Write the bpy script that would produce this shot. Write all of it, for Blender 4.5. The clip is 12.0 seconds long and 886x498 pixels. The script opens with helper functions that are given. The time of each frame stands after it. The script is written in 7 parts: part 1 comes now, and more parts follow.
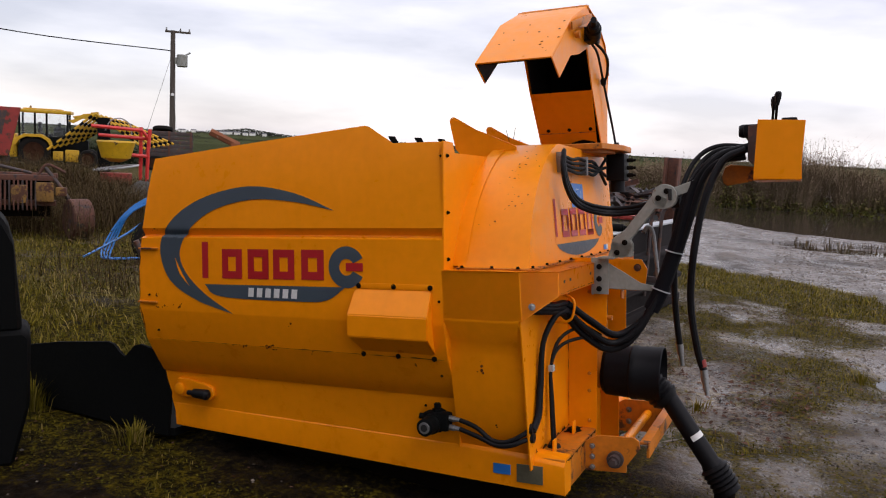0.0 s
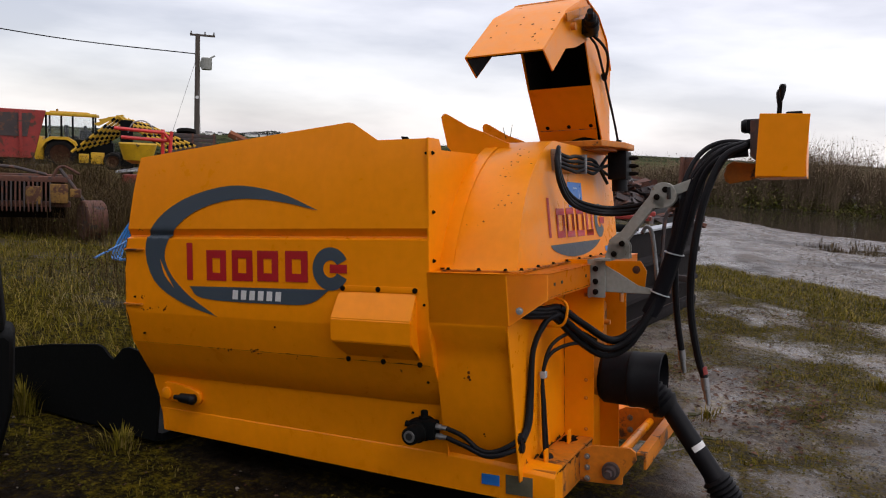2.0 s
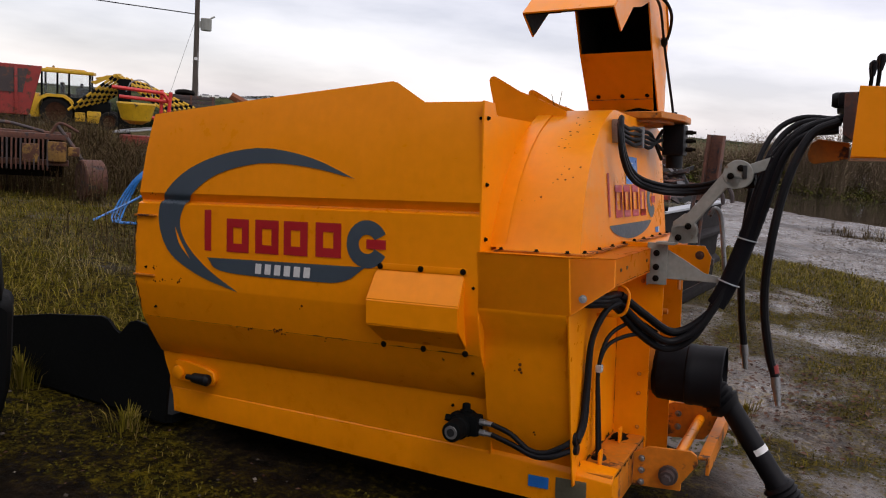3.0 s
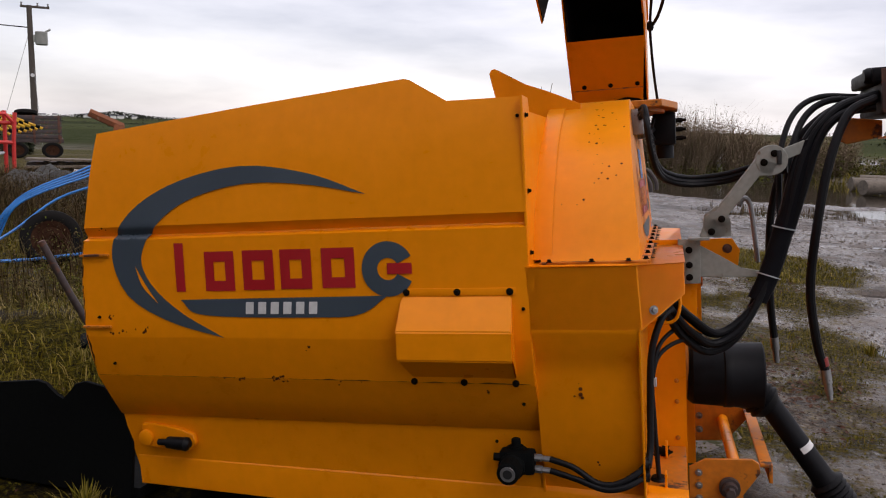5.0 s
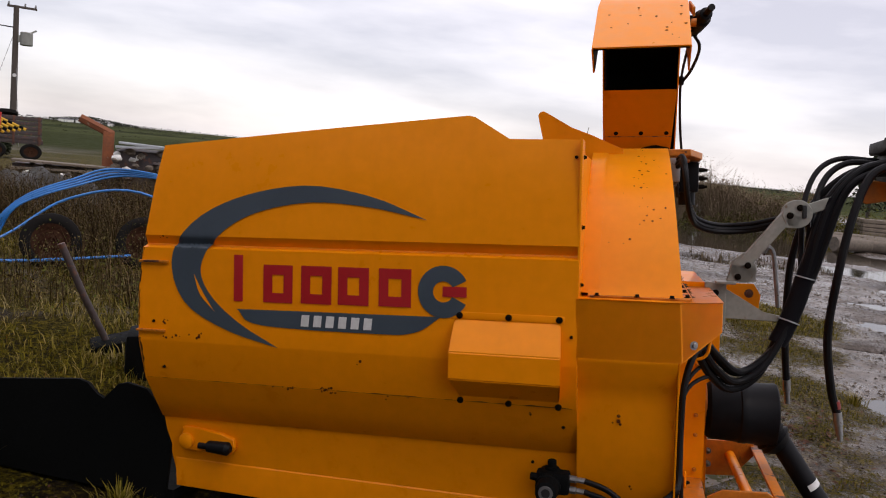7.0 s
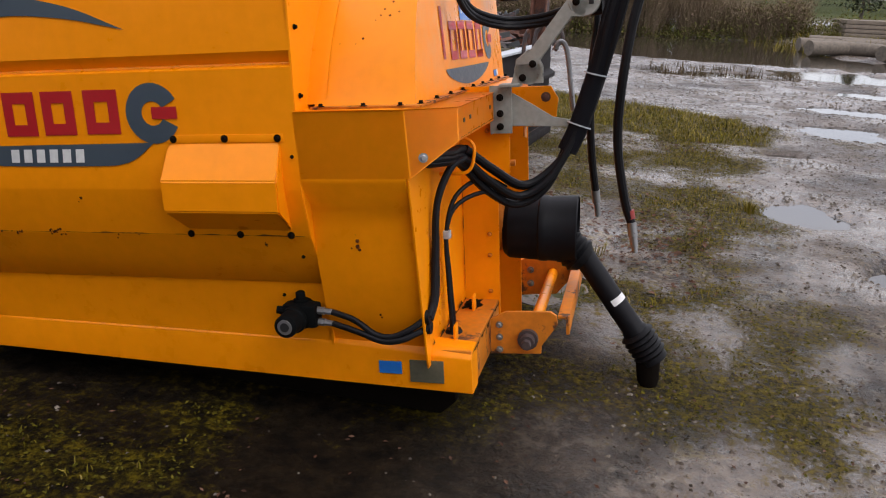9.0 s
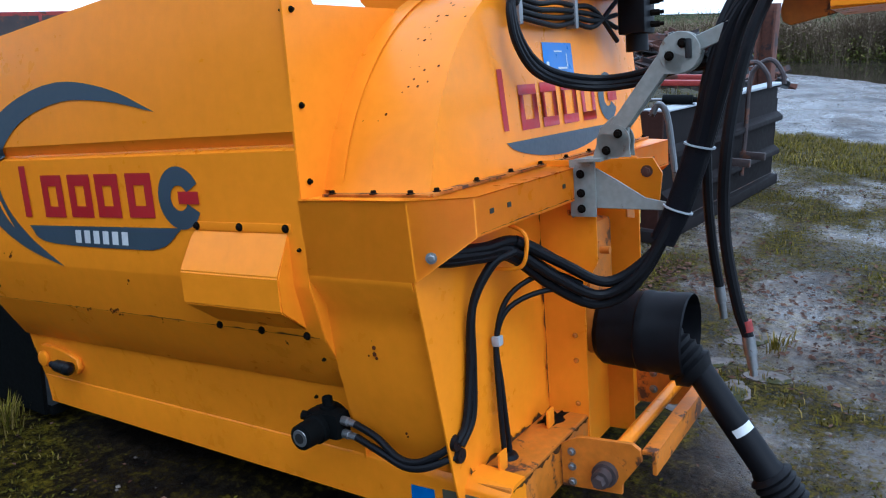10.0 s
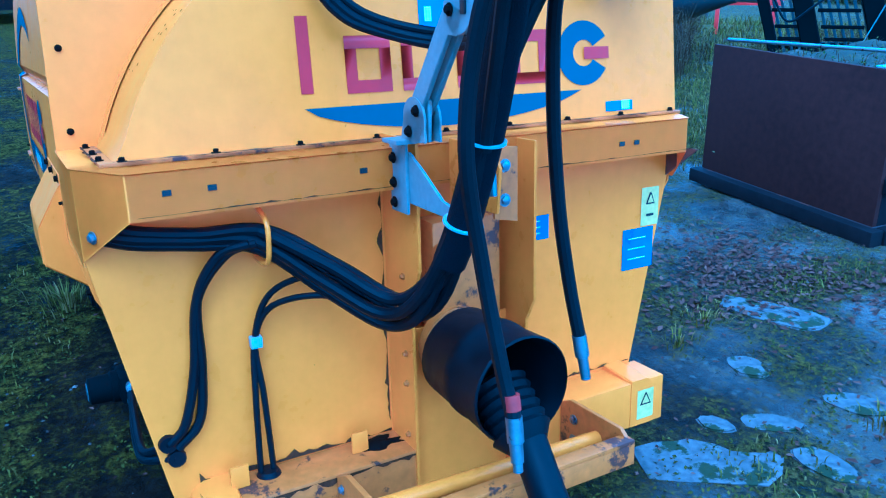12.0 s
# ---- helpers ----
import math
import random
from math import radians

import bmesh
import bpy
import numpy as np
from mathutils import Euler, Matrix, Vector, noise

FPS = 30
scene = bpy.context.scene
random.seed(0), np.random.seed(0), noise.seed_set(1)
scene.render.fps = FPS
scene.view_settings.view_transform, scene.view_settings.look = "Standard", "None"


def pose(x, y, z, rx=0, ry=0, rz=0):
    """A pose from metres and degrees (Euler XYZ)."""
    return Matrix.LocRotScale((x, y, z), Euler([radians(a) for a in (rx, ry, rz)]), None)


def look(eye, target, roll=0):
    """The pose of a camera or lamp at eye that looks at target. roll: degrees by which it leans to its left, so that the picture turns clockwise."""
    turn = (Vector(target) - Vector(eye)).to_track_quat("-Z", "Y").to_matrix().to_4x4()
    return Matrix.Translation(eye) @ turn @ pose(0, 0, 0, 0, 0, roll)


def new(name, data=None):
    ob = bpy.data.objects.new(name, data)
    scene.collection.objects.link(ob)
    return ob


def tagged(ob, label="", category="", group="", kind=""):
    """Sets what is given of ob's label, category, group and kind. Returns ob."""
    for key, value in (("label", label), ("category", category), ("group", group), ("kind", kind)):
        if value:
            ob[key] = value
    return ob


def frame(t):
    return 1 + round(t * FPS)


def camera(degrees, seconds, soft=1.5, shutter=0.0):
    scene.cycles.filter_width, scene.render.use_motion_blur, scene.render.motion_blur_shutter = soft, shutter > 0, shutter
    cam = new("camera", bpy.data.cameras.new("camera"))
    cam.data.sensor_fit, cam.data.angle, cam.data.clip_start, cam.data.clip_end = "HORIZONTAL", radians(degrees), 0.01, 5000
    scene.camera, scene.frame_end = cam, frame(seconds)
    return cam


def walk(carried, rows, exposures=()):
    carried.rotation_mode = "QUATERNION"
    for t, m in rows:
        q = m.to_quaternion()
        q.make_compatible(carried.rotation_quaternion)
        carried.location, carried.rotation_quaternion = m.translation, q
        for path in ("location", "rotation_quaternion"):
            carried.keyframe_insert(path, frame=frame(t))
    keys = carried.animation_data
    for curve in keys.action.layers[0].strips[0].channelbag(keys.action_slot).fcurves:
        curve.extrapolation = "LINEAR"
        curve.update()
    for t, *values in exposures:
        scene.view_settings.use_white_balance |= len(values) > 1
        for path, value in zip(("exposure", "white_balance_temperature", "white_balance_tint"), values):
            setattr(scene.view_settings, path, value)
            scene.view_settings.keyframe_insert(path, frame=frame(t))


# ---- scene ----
cam = camera(59.0, 12.0, soft=1.1)
PATH = [
    (0, (-0.000, -0.001, 1.578), (-0.814, 1.807, 1.315), 3.1),
    (0.5, (0.011, -0.004, 1.581), (-0.811, 1.801, 1.328), 2.7),
    (1, (0.050, 0.032, 1.587), (-0.796, 1.826, 1.329), 1.9),
    (1.5, (0.117, 0.104, 1.578), (-0.763, 1.883, 1.329), 2.5),
    (2, (0.084, 0.181, 1.567), (-0.786, 1.962, 1.305), 2.9),
    (2.5, (-0.094, 0.288, 1.553), (-0.959, 2.070, 1.276), 4.6),
    (2.7, (-0.155, 0.328, 1.542), (-1.026, 2.099, 1.215), 5.1),
    (4.3, (-0.662, 0.453, 1.515), (-1.308, 2.324, 1.231), 2.6),
    (4.5, (-0.744, 0.437, 1.519), (-1.344, 2.326, 1.245), 4.2),
    (5, (-0.883, 0.514, 1.496), (-1.423, 2.415, 1.186), 1.5),
    (5.5, (-0.967, 0.477, 1.490), (-1.340, 2.424, 1.230), 3.2),
    (6, (-1.101, 0.332, 1.527), (-1.415, 2.285, 1.226), 4.0),
    (6.5, (-1.151, 0.295, 1.508), (-1.570, 2.233, 1.255), 4.1),
    (6.7, (-1.154, 0.281, 1.499), (-1.628, 2.212, 1.280), 5.6),
    (8.3, (-0.578, 0.424, 1.482), (-1.118, 2.300, 1.042), 1.0),
    (8.5, (-0.525, 0.477, 1.476), (-1.047, 2.349, 1.004), -2.3),
    (9, (-0.360, 0.774, 1.444), (-0.776, 2.620, 0.798), 2.4),
    (9.5, (-0.178, 1.085, 1.457), (-0.915, 2.859, 0.901), 0.3),
    (10, (0.049, 1.414, 1.503), (-0.977, 3.036, 0.941), -1.4),
    (10.3, (0.115, 1.630, 1.484), (-0.987, 3.182, 0.872), -0.8),
    (10.5, (0.173, 1.755, 1.528), (-0.981, 3.272, 0.922), 1.9),
    (11, (0.440, 2.058, 1.518), (-0.995, 3.330, 0.949), -0.2),
    (11.2, (0.533, 2.168, 1.528), (-0.962, 3.380, 0.983), -1.5),
    (11.5, (0.620, 2.391, 1.506), (-0.890, 3.553, 0.897), -2.6),
    (12, (0.734, 2.743, 1.514), (-0.887, 3.660, 0.784), -1.3),
]
EXPOSURES = [(0.0, 0.06, 6700, 18), (1.5, -0.08, 6650, 14), (2.5, -0.05, 6700, 17), (6.5, -0.03, 6800, 18), (8.5, 0.08, 7000, 19), (9.0, 0.58, 6600, 14), (9.5, 0.72, 6000, 9), (10.0, 0.62, 4850, 3), (10.5, 0.60, 3850, -4), (11.0, 0.78, 2900, -6), (11.5, 1.02, 2740, -5), (12.0, 1.19, 2600, -8)]
walk(cam, [(t, look(eye, target, roll)) for t, eye, target, roll in PATH], EXPOSURES)

# ---- light: an overcast sky, brighter overhead, and a wide soft sun ----
SUN_UP, SUN_TURN = 55.0, 120.0
world = bpy.data.worlds.new("overcast_sky")
scene.world = world
world.use_nodes = True
wn, wl = world.node_tree.nodes, world.node_tree.links
wn.clear()
sky = wn.new("ShaderNodeTexSky")
sky.sky_type, sky.sun_disc = "NISHITA", False
sky.sun_elevation, sky.sun_rotation = radians(SUN_UP), radians(SUN_TURN)
coord = wn.new("ShaderNodeTexCoord")
split = wn.new("ShaderNodeSeparateXYZ")
wl.new(coord.outputs["Generated"], split.inputs[0])
rise = wn.new("ShaderNodeMapRange")
rise.inputs["From Min"].default_value, rise.inputs["From Max"].default_value = 0.30, 1.0
rise.inputs["To Min"].default_value, rise.inputs["To Max"].default_value = 0.97, 1.95
wl.new(split.outputs["Z"], rise.inputs["Value"])
stretch = wn.new("ShaderNodeMapping")
stretch.inputs["Scale"].default_value = (1.6, 1.6, 7.0)
wl.new(coord.outputs["Generated"], stretch.inputs["Vector"])
cloud = wn.new("ShaderNodeTexNoise")
cloud.inputs["Scale"].default_value, cloud.inputs["Detail"].default_value, cloud.inputs["Roughness"].default_value = 1.9, 6.0, 0.5
wl.new(stretch.outputs["Vector"], cloud.inputs["Vector"])
ramp = wn.new("ShaderNodeValToRGB")
ramp.color_ramp.elements[0].position, ramp.color_ramp.elements[0].color = 0.38, (0.58, 0.585, 0.64, 1)
ramp.color_ramp.elements[1].position, ramp.color_ramp.elements[1].color = 0.66, (0.985, 0.985, 1.01, 1)
wl.new(cloud.outputs["Fac"], ramp.inputs["Fac"])
lit = wn.new("ShaderNodeVectorMath")
lit.operation = "SCALE"
wl.new(ramp.outputs["Color"], lit.inputs[0])
side = wn.new("ShaderNodeVectorMath")
side.operation = "DOT_PRODUCT"
side.inputs[1].default_value = (0.8, 0.6, 0.0)
wl.new(coord.outputs["Generated"], side.inputs[0])
veil = wn.new("ShaderNodeMapRange")
veil.inputs["From Min"].default_value, veil.inputs["From Max"].default_value = -0.5, 0.6
veil.inputs["To Min"].default_value, veil.inputs["To Max"].default_value = 0.80, 1.06
wl.new(side.outputs["Value"], veil.inputs["Value"])
glow = wn.new("ShaderNodeMath")
glow.operation = "MULTIPLY"
wl.new(rise.outputs["Result"], glow.inputs[0])
wl.new(veil.outputs["Result"], glow.inputs[1])
wl.new(glow.outputs[0], lit.inputs["Scale"])
grey_bg, sky_bg, add = wn.new("ShaderNodeBackground"), wn.new("ShaderNodeBackground"), wn.new("ShaderNodeAddShader")
grey_bg.inputs["Strength"].default_value, sky_bg.inputs["Strength"].default_value = 0.95, 0.05
wl.new(lit.outputs[0], grey_bg.inputs["Color"])
wl.new(sky.outputs["Color"], sky_bg.inputs["Color"])
wl.new(grey_bg.outputs[0], add.inputs[0])
wl.new(sky_bg.outputs[0], add.inputs[1])
wl.new(add.outputs[0], wn.new("ShaderNodeOutputWorld").inputs["Surface"])
sun = new("sun", bpy.data.lights.new("sun", "SUN"))
sun.data.energy, sun.data.angle, sun.data.color = 0.55, radians(25), (1.0, 0.95, 0.88)
sun.matrix_world = look((6, -0.5, 10), (0, 3, 0))

# ---- materials ----


def mat(name, color, rough=0.6, metal=0.0, dark=0.75, light=1.12, scale=6.0, bump=0.15, fine=60.0, spots=None, spot_at=0.68, spot_scale=40.0, rough_var=0.12, coat=0.0, spec=0.5, space="Object", streak=0.0):
    """A surface with coarse and fine variation of colour, roughness and relief, and spots of a second colour (rust, moss)."""
    m = bpy.data.materials.new(name)
    m.use_nodes = True
    n, l = m.node_tree.nodes, m.node_tree.links
    b = n["Principled BSDF"]
    b.inputs["Metallic"].default_value = metal
    b.inputs["Coat Weight"].default_value = coat
    b.inputs["Specular IOR Level"].default_value = spec
    tc = n.new("ShaderNodeTexCoord")
    big, small = n.new("ShaderNodeTexNoise"), n.new("ShaderNodeTexNoise")
    big.inputs["Scale"].default_value, big.inputs["Detail"].default_value = scale, 5
    small.inputs["Scale"].default_value, small.inputs["Detail"].default_value = fine, 4
    for t in (big, small):
        l.new(tc.outputs[space], t.inputs["Vector"])
    mix = n.new("ShaderNodeMix")
    mix.data_type = "RGBA"
    mix.inputs[6].default_value = (*[c * dark for c in color], 1)
    mix.inputs[7].default_value = (*[min(1, c * light) for c in color], 1)
    avg = n.new("ShaderNodeMath")
    avg.operation = "MULTIPLY_ADD"
    avg.inputs[1].default_value, avg.inputs[2].default_value = 0.5, 0.0
    l.new(big.outputs["Fac"], avg.inputs[0])
    more = n.new("ShaderNodeMath")
    more.operation = "MULTIPLY_ADD"
    more.inputs[1].default_value = 0.5
    l.new(small.outputs["Fac"], more.inputs[0])
    l.new(avg.outputs[0], more.inputs[2])
    wide = n.new("ShaderNodeMapRange")
    wide.inputs["From Min"].default_value, wide.inputs["From Max"].default_value = 0.33, 0.67
    l.new(more.outputs[0], wide.inputs["Value"])
    l.new(wide.outputs["Result"], mix.inputs[0])
    last = mix.outputs[2]
    if spots:
        sp = n.new("ShaderNodeTexNoise")
        sp.inputs["Scale"].default_value, sp.inputs["Detail"].default_value, sp.inputs["Roughness"].default_value = spot_scale, 6, 0.65
        l.new(tc.outputs[space], sp.inputs["Vector"])
        gate = n.new("ShaderNodeMapRange")
        gate.inputs["From Min"].default_value, gate.inputs["From Max"].default_value = spot_at, spot_at + 0.05
        l.new(sp.outputs["Fac"], gate.inputs["Value"])
        mx = n.new("ShaderNodeMix")
        mx.data_type = "RGBA"
        mx.inputs[7].default_value = (*spots, 1)
        l.new(gate.outputs["Result"], mx.inputs[0])
        l.new(last, mx.inputs[6])
        last = mx.outputs[2]
    if streak:
        # dirt washed down the sheet
        drawn, run = n.new("ShaderNodeMapping"), n.new("ShaderNodeTexNoise")
        drawn.inputs["Scale"].default_value = (9.0, 9.0, 0.8)
        l.new(tc.outputs[space], drawn.inputs["Vector"])
        run.inputs["Scale"].default_value, run.inputs["Detail"].default_value, run.inputs["Roughness"].default_value = 1.6, 7, 0.65
        l.new(drawn.outputs["Vector"], run.inputs["Vector"])
        much = n.new("ShaderNodeMapRange")
        much.inputs["From Min"].default_value, much.inputs["From Max"].default_value, much.inputs["To Max"].default_value = 0.46, 0.72, streak
        l.new(run.outputs["Fac"], much.inputs["Value"])
        soil_and_shade = n.new("ShaderNodeMix")
        soil_and_shade.data_type = "RGBA"
        soil_and_shade.inputs[7].default_value = (0.12, 0.045, 0.008, 1)
        l.new(much.outputs["Result"], soil_and_shade.inputs[0])
        l.new(last, soil_and_shade.inputs[6])
        last = soil_and_shade.outputs[2]
    l.new(last, b.inputs["Base Color"])
    rr = n.new("ShaderNodeMapRange")
    rr.inputs["To Min"].default_value, rr.inputs["To Max"].default_value = max(0.03, rough - rough_var), min(1, rough + rough_var)
    l.new(wide.outputs["Result"], rr.inputs["Value"])
    l.new(rr.outputs["Result"], b.inputs["Roughness"])
    if bump:
        bp = n.new("ShaderNodeBump")
        bp.inputs["Strength"].default_value, bp.inputs["Distance"].default_value = bump, 0.01
        l.new(more.outputs[0], bp.inputs["Height"])
        l.new(bp.outputs["Normal"], b.inputs["Normal"])
    return m


RUST = (0.075, 0.028, 0.014)
M_PAINT = mat("orange_yellow_paint", (0.86, 0.258, 0.0012), 0.34, dark=0.92, light=1.04, scale=2.2, bump=0.03, fine=22, spots=RUST, spot_at=0.725, spot_scale=24, rough_var=0.1, spec=0.24, streak=0.04)
M_WORN = mat("worn_orange_paint", (0.56, 0.165, 0.004), 0.55, dark=0.7, scale=5, bump=0.08, fine=40, spots=RUST, spot_at=0.57, spot_scale=11)
M_INNER = mat("black_chute_lining", (0.012, 0.010, 0.011), 0.6, bump=0.05, spec=0.15)
M_GREYBLUE = mat("slate_blue_vinyl", (0.042, 0.060, 0.078), 0.5, dark=0.9, light=1.1, bump=0.01)
M_RED = mat("red_vinyl", (0.38, 0.006, 0.010), 0.5, dark=0.9, light=1.08, bump=0.01)
M_WHITE = mat("white_vinyl", (0.62, 0.62, 0.60), 0.45, dark=0.9, bump=0.01)
M_BLUE = mat("blue_sticker", (0.015, 0.15, 0.48), 0.35, dark=0.85, bump=0.01, fine=20)
M_CREAM = mat("pale_yellow_sticker", (0.72, 0.55, 0.13), 0.4, bump=0.01)
M_INK = mat("black_print", (0.015, 0.015, 0.015), 0.5, bump=0)
M_PLATE = mat("dull_alloy_plate", (0.14, 0.13, 0.085), 0.5, metal=0.4, bump=0.1, fine=90)
M_HOSE = mat("black_rubber", (0.0055, 0.0055, 0.0065), 0.5, dark=0.7, light=1.5, scale=9, bump=0.08, fine=120, spec=0.14)
M_SLEEVE = mat("braided_black_sleeve", (0.005, 0.005, 0.007), 0.7, bump=0.5, fine=260, spec=0.10)
M_STEEL = mat("zinc_plated_steel", (0.30, 0.30, 0.30), 0.45, metal=0.85, bump=0.05, fine=80, spots=RUST, spot_at=0.62, spot_scale=30)
M_GREYARM = mat("grey_painted_steel", (0.25, 0.255, 0.225), 0.55, dark=0.75, bump=0.07, spots=(0.16, 0.12, 0.08), spot_at=0.64, spot_scale=25)
M_BLACKPL = mat("black_plastic", (0.004, 0.004, 0.005), 0.5, dark=0.7, light=1.8, bump=0.06, fine=35, spec=0.14)
M_BLACKST = mat("black_painted_steel", (0.003, 0.0035, 0.0035), 0.75, bump=0.08, spec=0.08)
# underside shade is put into this near-black colour, as well as dirt
M_DARKUNDER = mat("dirty_shaded_steel", (0.007, 0.005, 0.0035), 0.85, bump=0.3, spec=0.05)
M_SKIP = mat("brown_black_rusted_plate", (0.034, 0.014, 0.010), 0.85, dark=0.65, light=1.4, scale=1.6, bump=0.15, fine=24, spec=0.12)
M_SKIPSIDE = mat("black_wet_plate", (0.010, 0.008, 0.008), 0.75, dark=0.6, light=1.8, scale=2.0, bump=0.2, fine=24, spec=0.12)
M_RUST = mat("rusted_steel", (0.105, 0.042, 0.026), 0.85, dark=0.5, light=1.5, scale=3, bump=0.4, fine=35, spots=(0.045, 0.03, 0.028), spot_at=0.55, spot_scale=7)
M_ORANGERUST = mat("orange_rusted_steel", (0.20, 0.062, 0.022), 0.8, dark=0.55, light=1.4, scale=3, bump=0.3, fine=30, spots=(0.32, 0.26, 0.2), spot_at=0.64, spot_scale=6)
M_DKRUST = mat("dark_weathered_steel", (0.045, 0.032, 0.030), 0.6, dark=0.6, light=1.5, scale=2.5, bump=0.25, fine=30, spots=(0.11, 0.045, 0.025), spot_at=0.56, spot_scale=6)
M_OLDRED = mat("faded_red_paint", (0.30, 0.028, 0.02), 0.55, dark=0.6, bump=0.1, spots=RUST, spot_at=0.56, spot_scale=4)
M_BRIGHTRED = mat("bright_red_paint", (0.62, 0.03, 0.025), 0.45, bump=0.03)
M_DIGYEL = mat("digger_yellow_paint", (0.58, 0.33, 0.008), 0.45, dark=0.75, bump=0.05, spots=(0.10, 0.06, 0.03), spot_at=0.62, spot_scale=5)
M_GLASS = mat("cab_glass", (0.75, 0.80, 0.82), 0.03, dark=0.95, bump=0, rough_var=0.01)
M_GLASS.node_tree.nodes["Principled BSDF"].inputs["Transmission Weight"].default_value = 0.95
M_GLASS.node_tree.nodes["Principled BSDF"].inputs["IOR"].default_value = 1.1
M_DARKRIM = mat("rusted_rim", (0.040, 0.018, 0.010), 0.9, dark=0.5, light=1.5, scale=6, bump=0.3, fine=30, spec=0.05)
M_OCHRE = mat("worn_ochre_paint", (0.20, 0.105, 0.022), 0.8, dark=0.5, light=1.4, scale=5, bump=0.3, fine=30, spots=RUST, spot_at=0.50, spot_scale=9)
M_SILT = mat("wet_earth", (0.040, 0.034, 0.018), 0.85, dark=0.4, light=1.8, scale=9, bump=0.6, fine=50, spots=(0.09, 0.07, 0.05), spot_at=0.58, spot_scale=16, spec=0.15)
M_STONE = mat("wet_flat_stone", (0.115, 0.098, 0.086), 0.8, dark=0.45, light=1.6, scale=7, bump=0.6, fine=40, spots=(0.035, 0.034, 0.010), spot_at=0.52, spot_scale=9, rough_var=0.2, spec=0.2)
M_TYRE = mat("tyre_rubber", (0.012, 0.011, 0.010), 0.85, bump=0.3, fine=40, spec=0.1)
M_BLUEPIPE = mat("blue_water_pipe", (0.022, 0.19, 0.52), 0.35, dark=0.7, bump=0.02)
M_WOOD = mat("weathered_timber", (0.20, 0.16, 0.12), 0.85, dark=0.55, scale=4, bump=0.4, fine=30)
M_POLE = mat("creosoted_pole", (0.075, 0.06, 0.048), 0.85, bump=0.3)
M_BARK = mat("cut_log_bark", (0.16, 0.13, 0.10), 0.9, dark=0.5, bump=0.5, fine=18)
M_SHED = mat("grey_corrugated_cladding", (0.38, 0.40, 0.42), 0.55, dark=0.8, bump=0.05)
M_TARP = mat("grey_silage_sheet", (0.11, 0.11, 0.105), 0.5, dark=0.5, scale=3, bump=0.6, fine=9)
M_HOUSE = mat("white_render", (0.75, 0.74, 0.70), 0.8, bump=0)
M_SLATE = mat("slate_roof", (0.10, 0.10, 0.11), 0.8, bump=0)
M_TANK = mat("grey_steel_tank", (0.05, 0.052, 0.052), 0.5, metal=0.2, bump=0.04)


def leafy(name, ramp_colours, rough=0.7):
    """Foliage whose blades differ island by island."""
    m = bpy.data.materials.new(name)
    m.use_nodes = True
    n, l = m.node_tree.nodes, m.node_tree.links
    b = n["Principled BSDF"]
    b.inputs["Roughness"].default_value = max(rough, 0.8)
    b.inputs["Specular IOR Level"].default_value = 0.08
    g = n.new("ShaderNodeNewGeometry")
    r = n.new("ShaderNodeValToRGB")
    els = r.color_ramp.elements
    while len(els) < len(ramp_colours):
        els.new(0.5)
    for i, c in enumerate(ramp_colours):
        els[i].position, els[i].color = i / max(1, len(ramp_colours) - 1), (*c, 1)
    l.new(g.outputs["Random Per Island"], r.inputs["Fac"])
    l.new(r.outputs["Color"], b.inputs["Base Color"])
    return m


M_GRASS = leafy("grass_blades", [(0.046, 0.042, 0.005), (0.185, 0.148, 0.014), (0.072, 0.060, 0.006), (0.27, 0.195, 0.055), (0.135, 0.110, 0.010), (0.034, 0.034, 0.004)])
M_STRAW = leafy("dead_grass", [(0.26, 0.20, 0.085), (0.15, 0.115, 0.035), (0.10, 0.088, 0.016), (0.33, 0.26, 0.12), (0.19, 0.15, 0.05)])
M_DRY = leafy("dead_stalks", [(0.032, 0.019, 0.009), (0.070, 0.042, 0.019), (0.020, 0.013, 0.007), (0.15, 0.105, 0.048), (0.040, 0.034, 0.008), (0.055, 0.030, 0.014)])
M_REED = leafy("brown_hedge_twigs", [(0.13, 0.092, 0.064), (0.19, 0.135, 0.092), (0.14, 0.11, 0.060), (0.23, 0.165, 0.115), (0.11, 0.095, 0.042)])
M_BRAMBLE = leafy("green_bramble_leaves", [(0.06, 0.072, 0.012), (0.10, 0.105, 0.018), (0.08, 0.068, 0.024), (0.13, 0.10, 0.036)])
M_LEAF = leafy("fallen_leaves", [(0.045, 0.020, 0.013), (0.085, 0.040, 0.024), (0.028, 0.015, 0.010), (0.13, 0.070, 0.045), (0.04, 0.020, 0.014)])
M_GRAVEL = leafy("pressed_gravel", [(0.045, 0.036, 0.028), (0.09, 0.073, 0.058), (0.035, 0.028, 0.022), (0.20, 0.172, 0.136), (0.08, 0.065, 0.050), (0.12, 0.10, 0.078)], 0.8)
M_MOSS = leafy("moss_tufts", [(0.030, 0.028, 0.003), (0.085, 0.070, 0.006), (0.048, 0.044, 0.004), (0.12, 0.092, 0.012)])
M_FARTREE = leafy("far_scrub", [(0.025, 0.035, 0.02), (0.04, 0.05, 0.025), (0.05, 0.045, 0.03)])
M_FARHEDGE = leafy("far_hedgerow", [(0.022, 0.028, 0.020), (0.032, 0.038, 0.026), (0.030, 0.030, 0.024)])
M_CHIP = mat("rust_chip", (0.075, 0.020, 0.007), 0.9, dark=0.5, light=1.5, scale=30, bump=0.2, fine=200, spec=0.05)


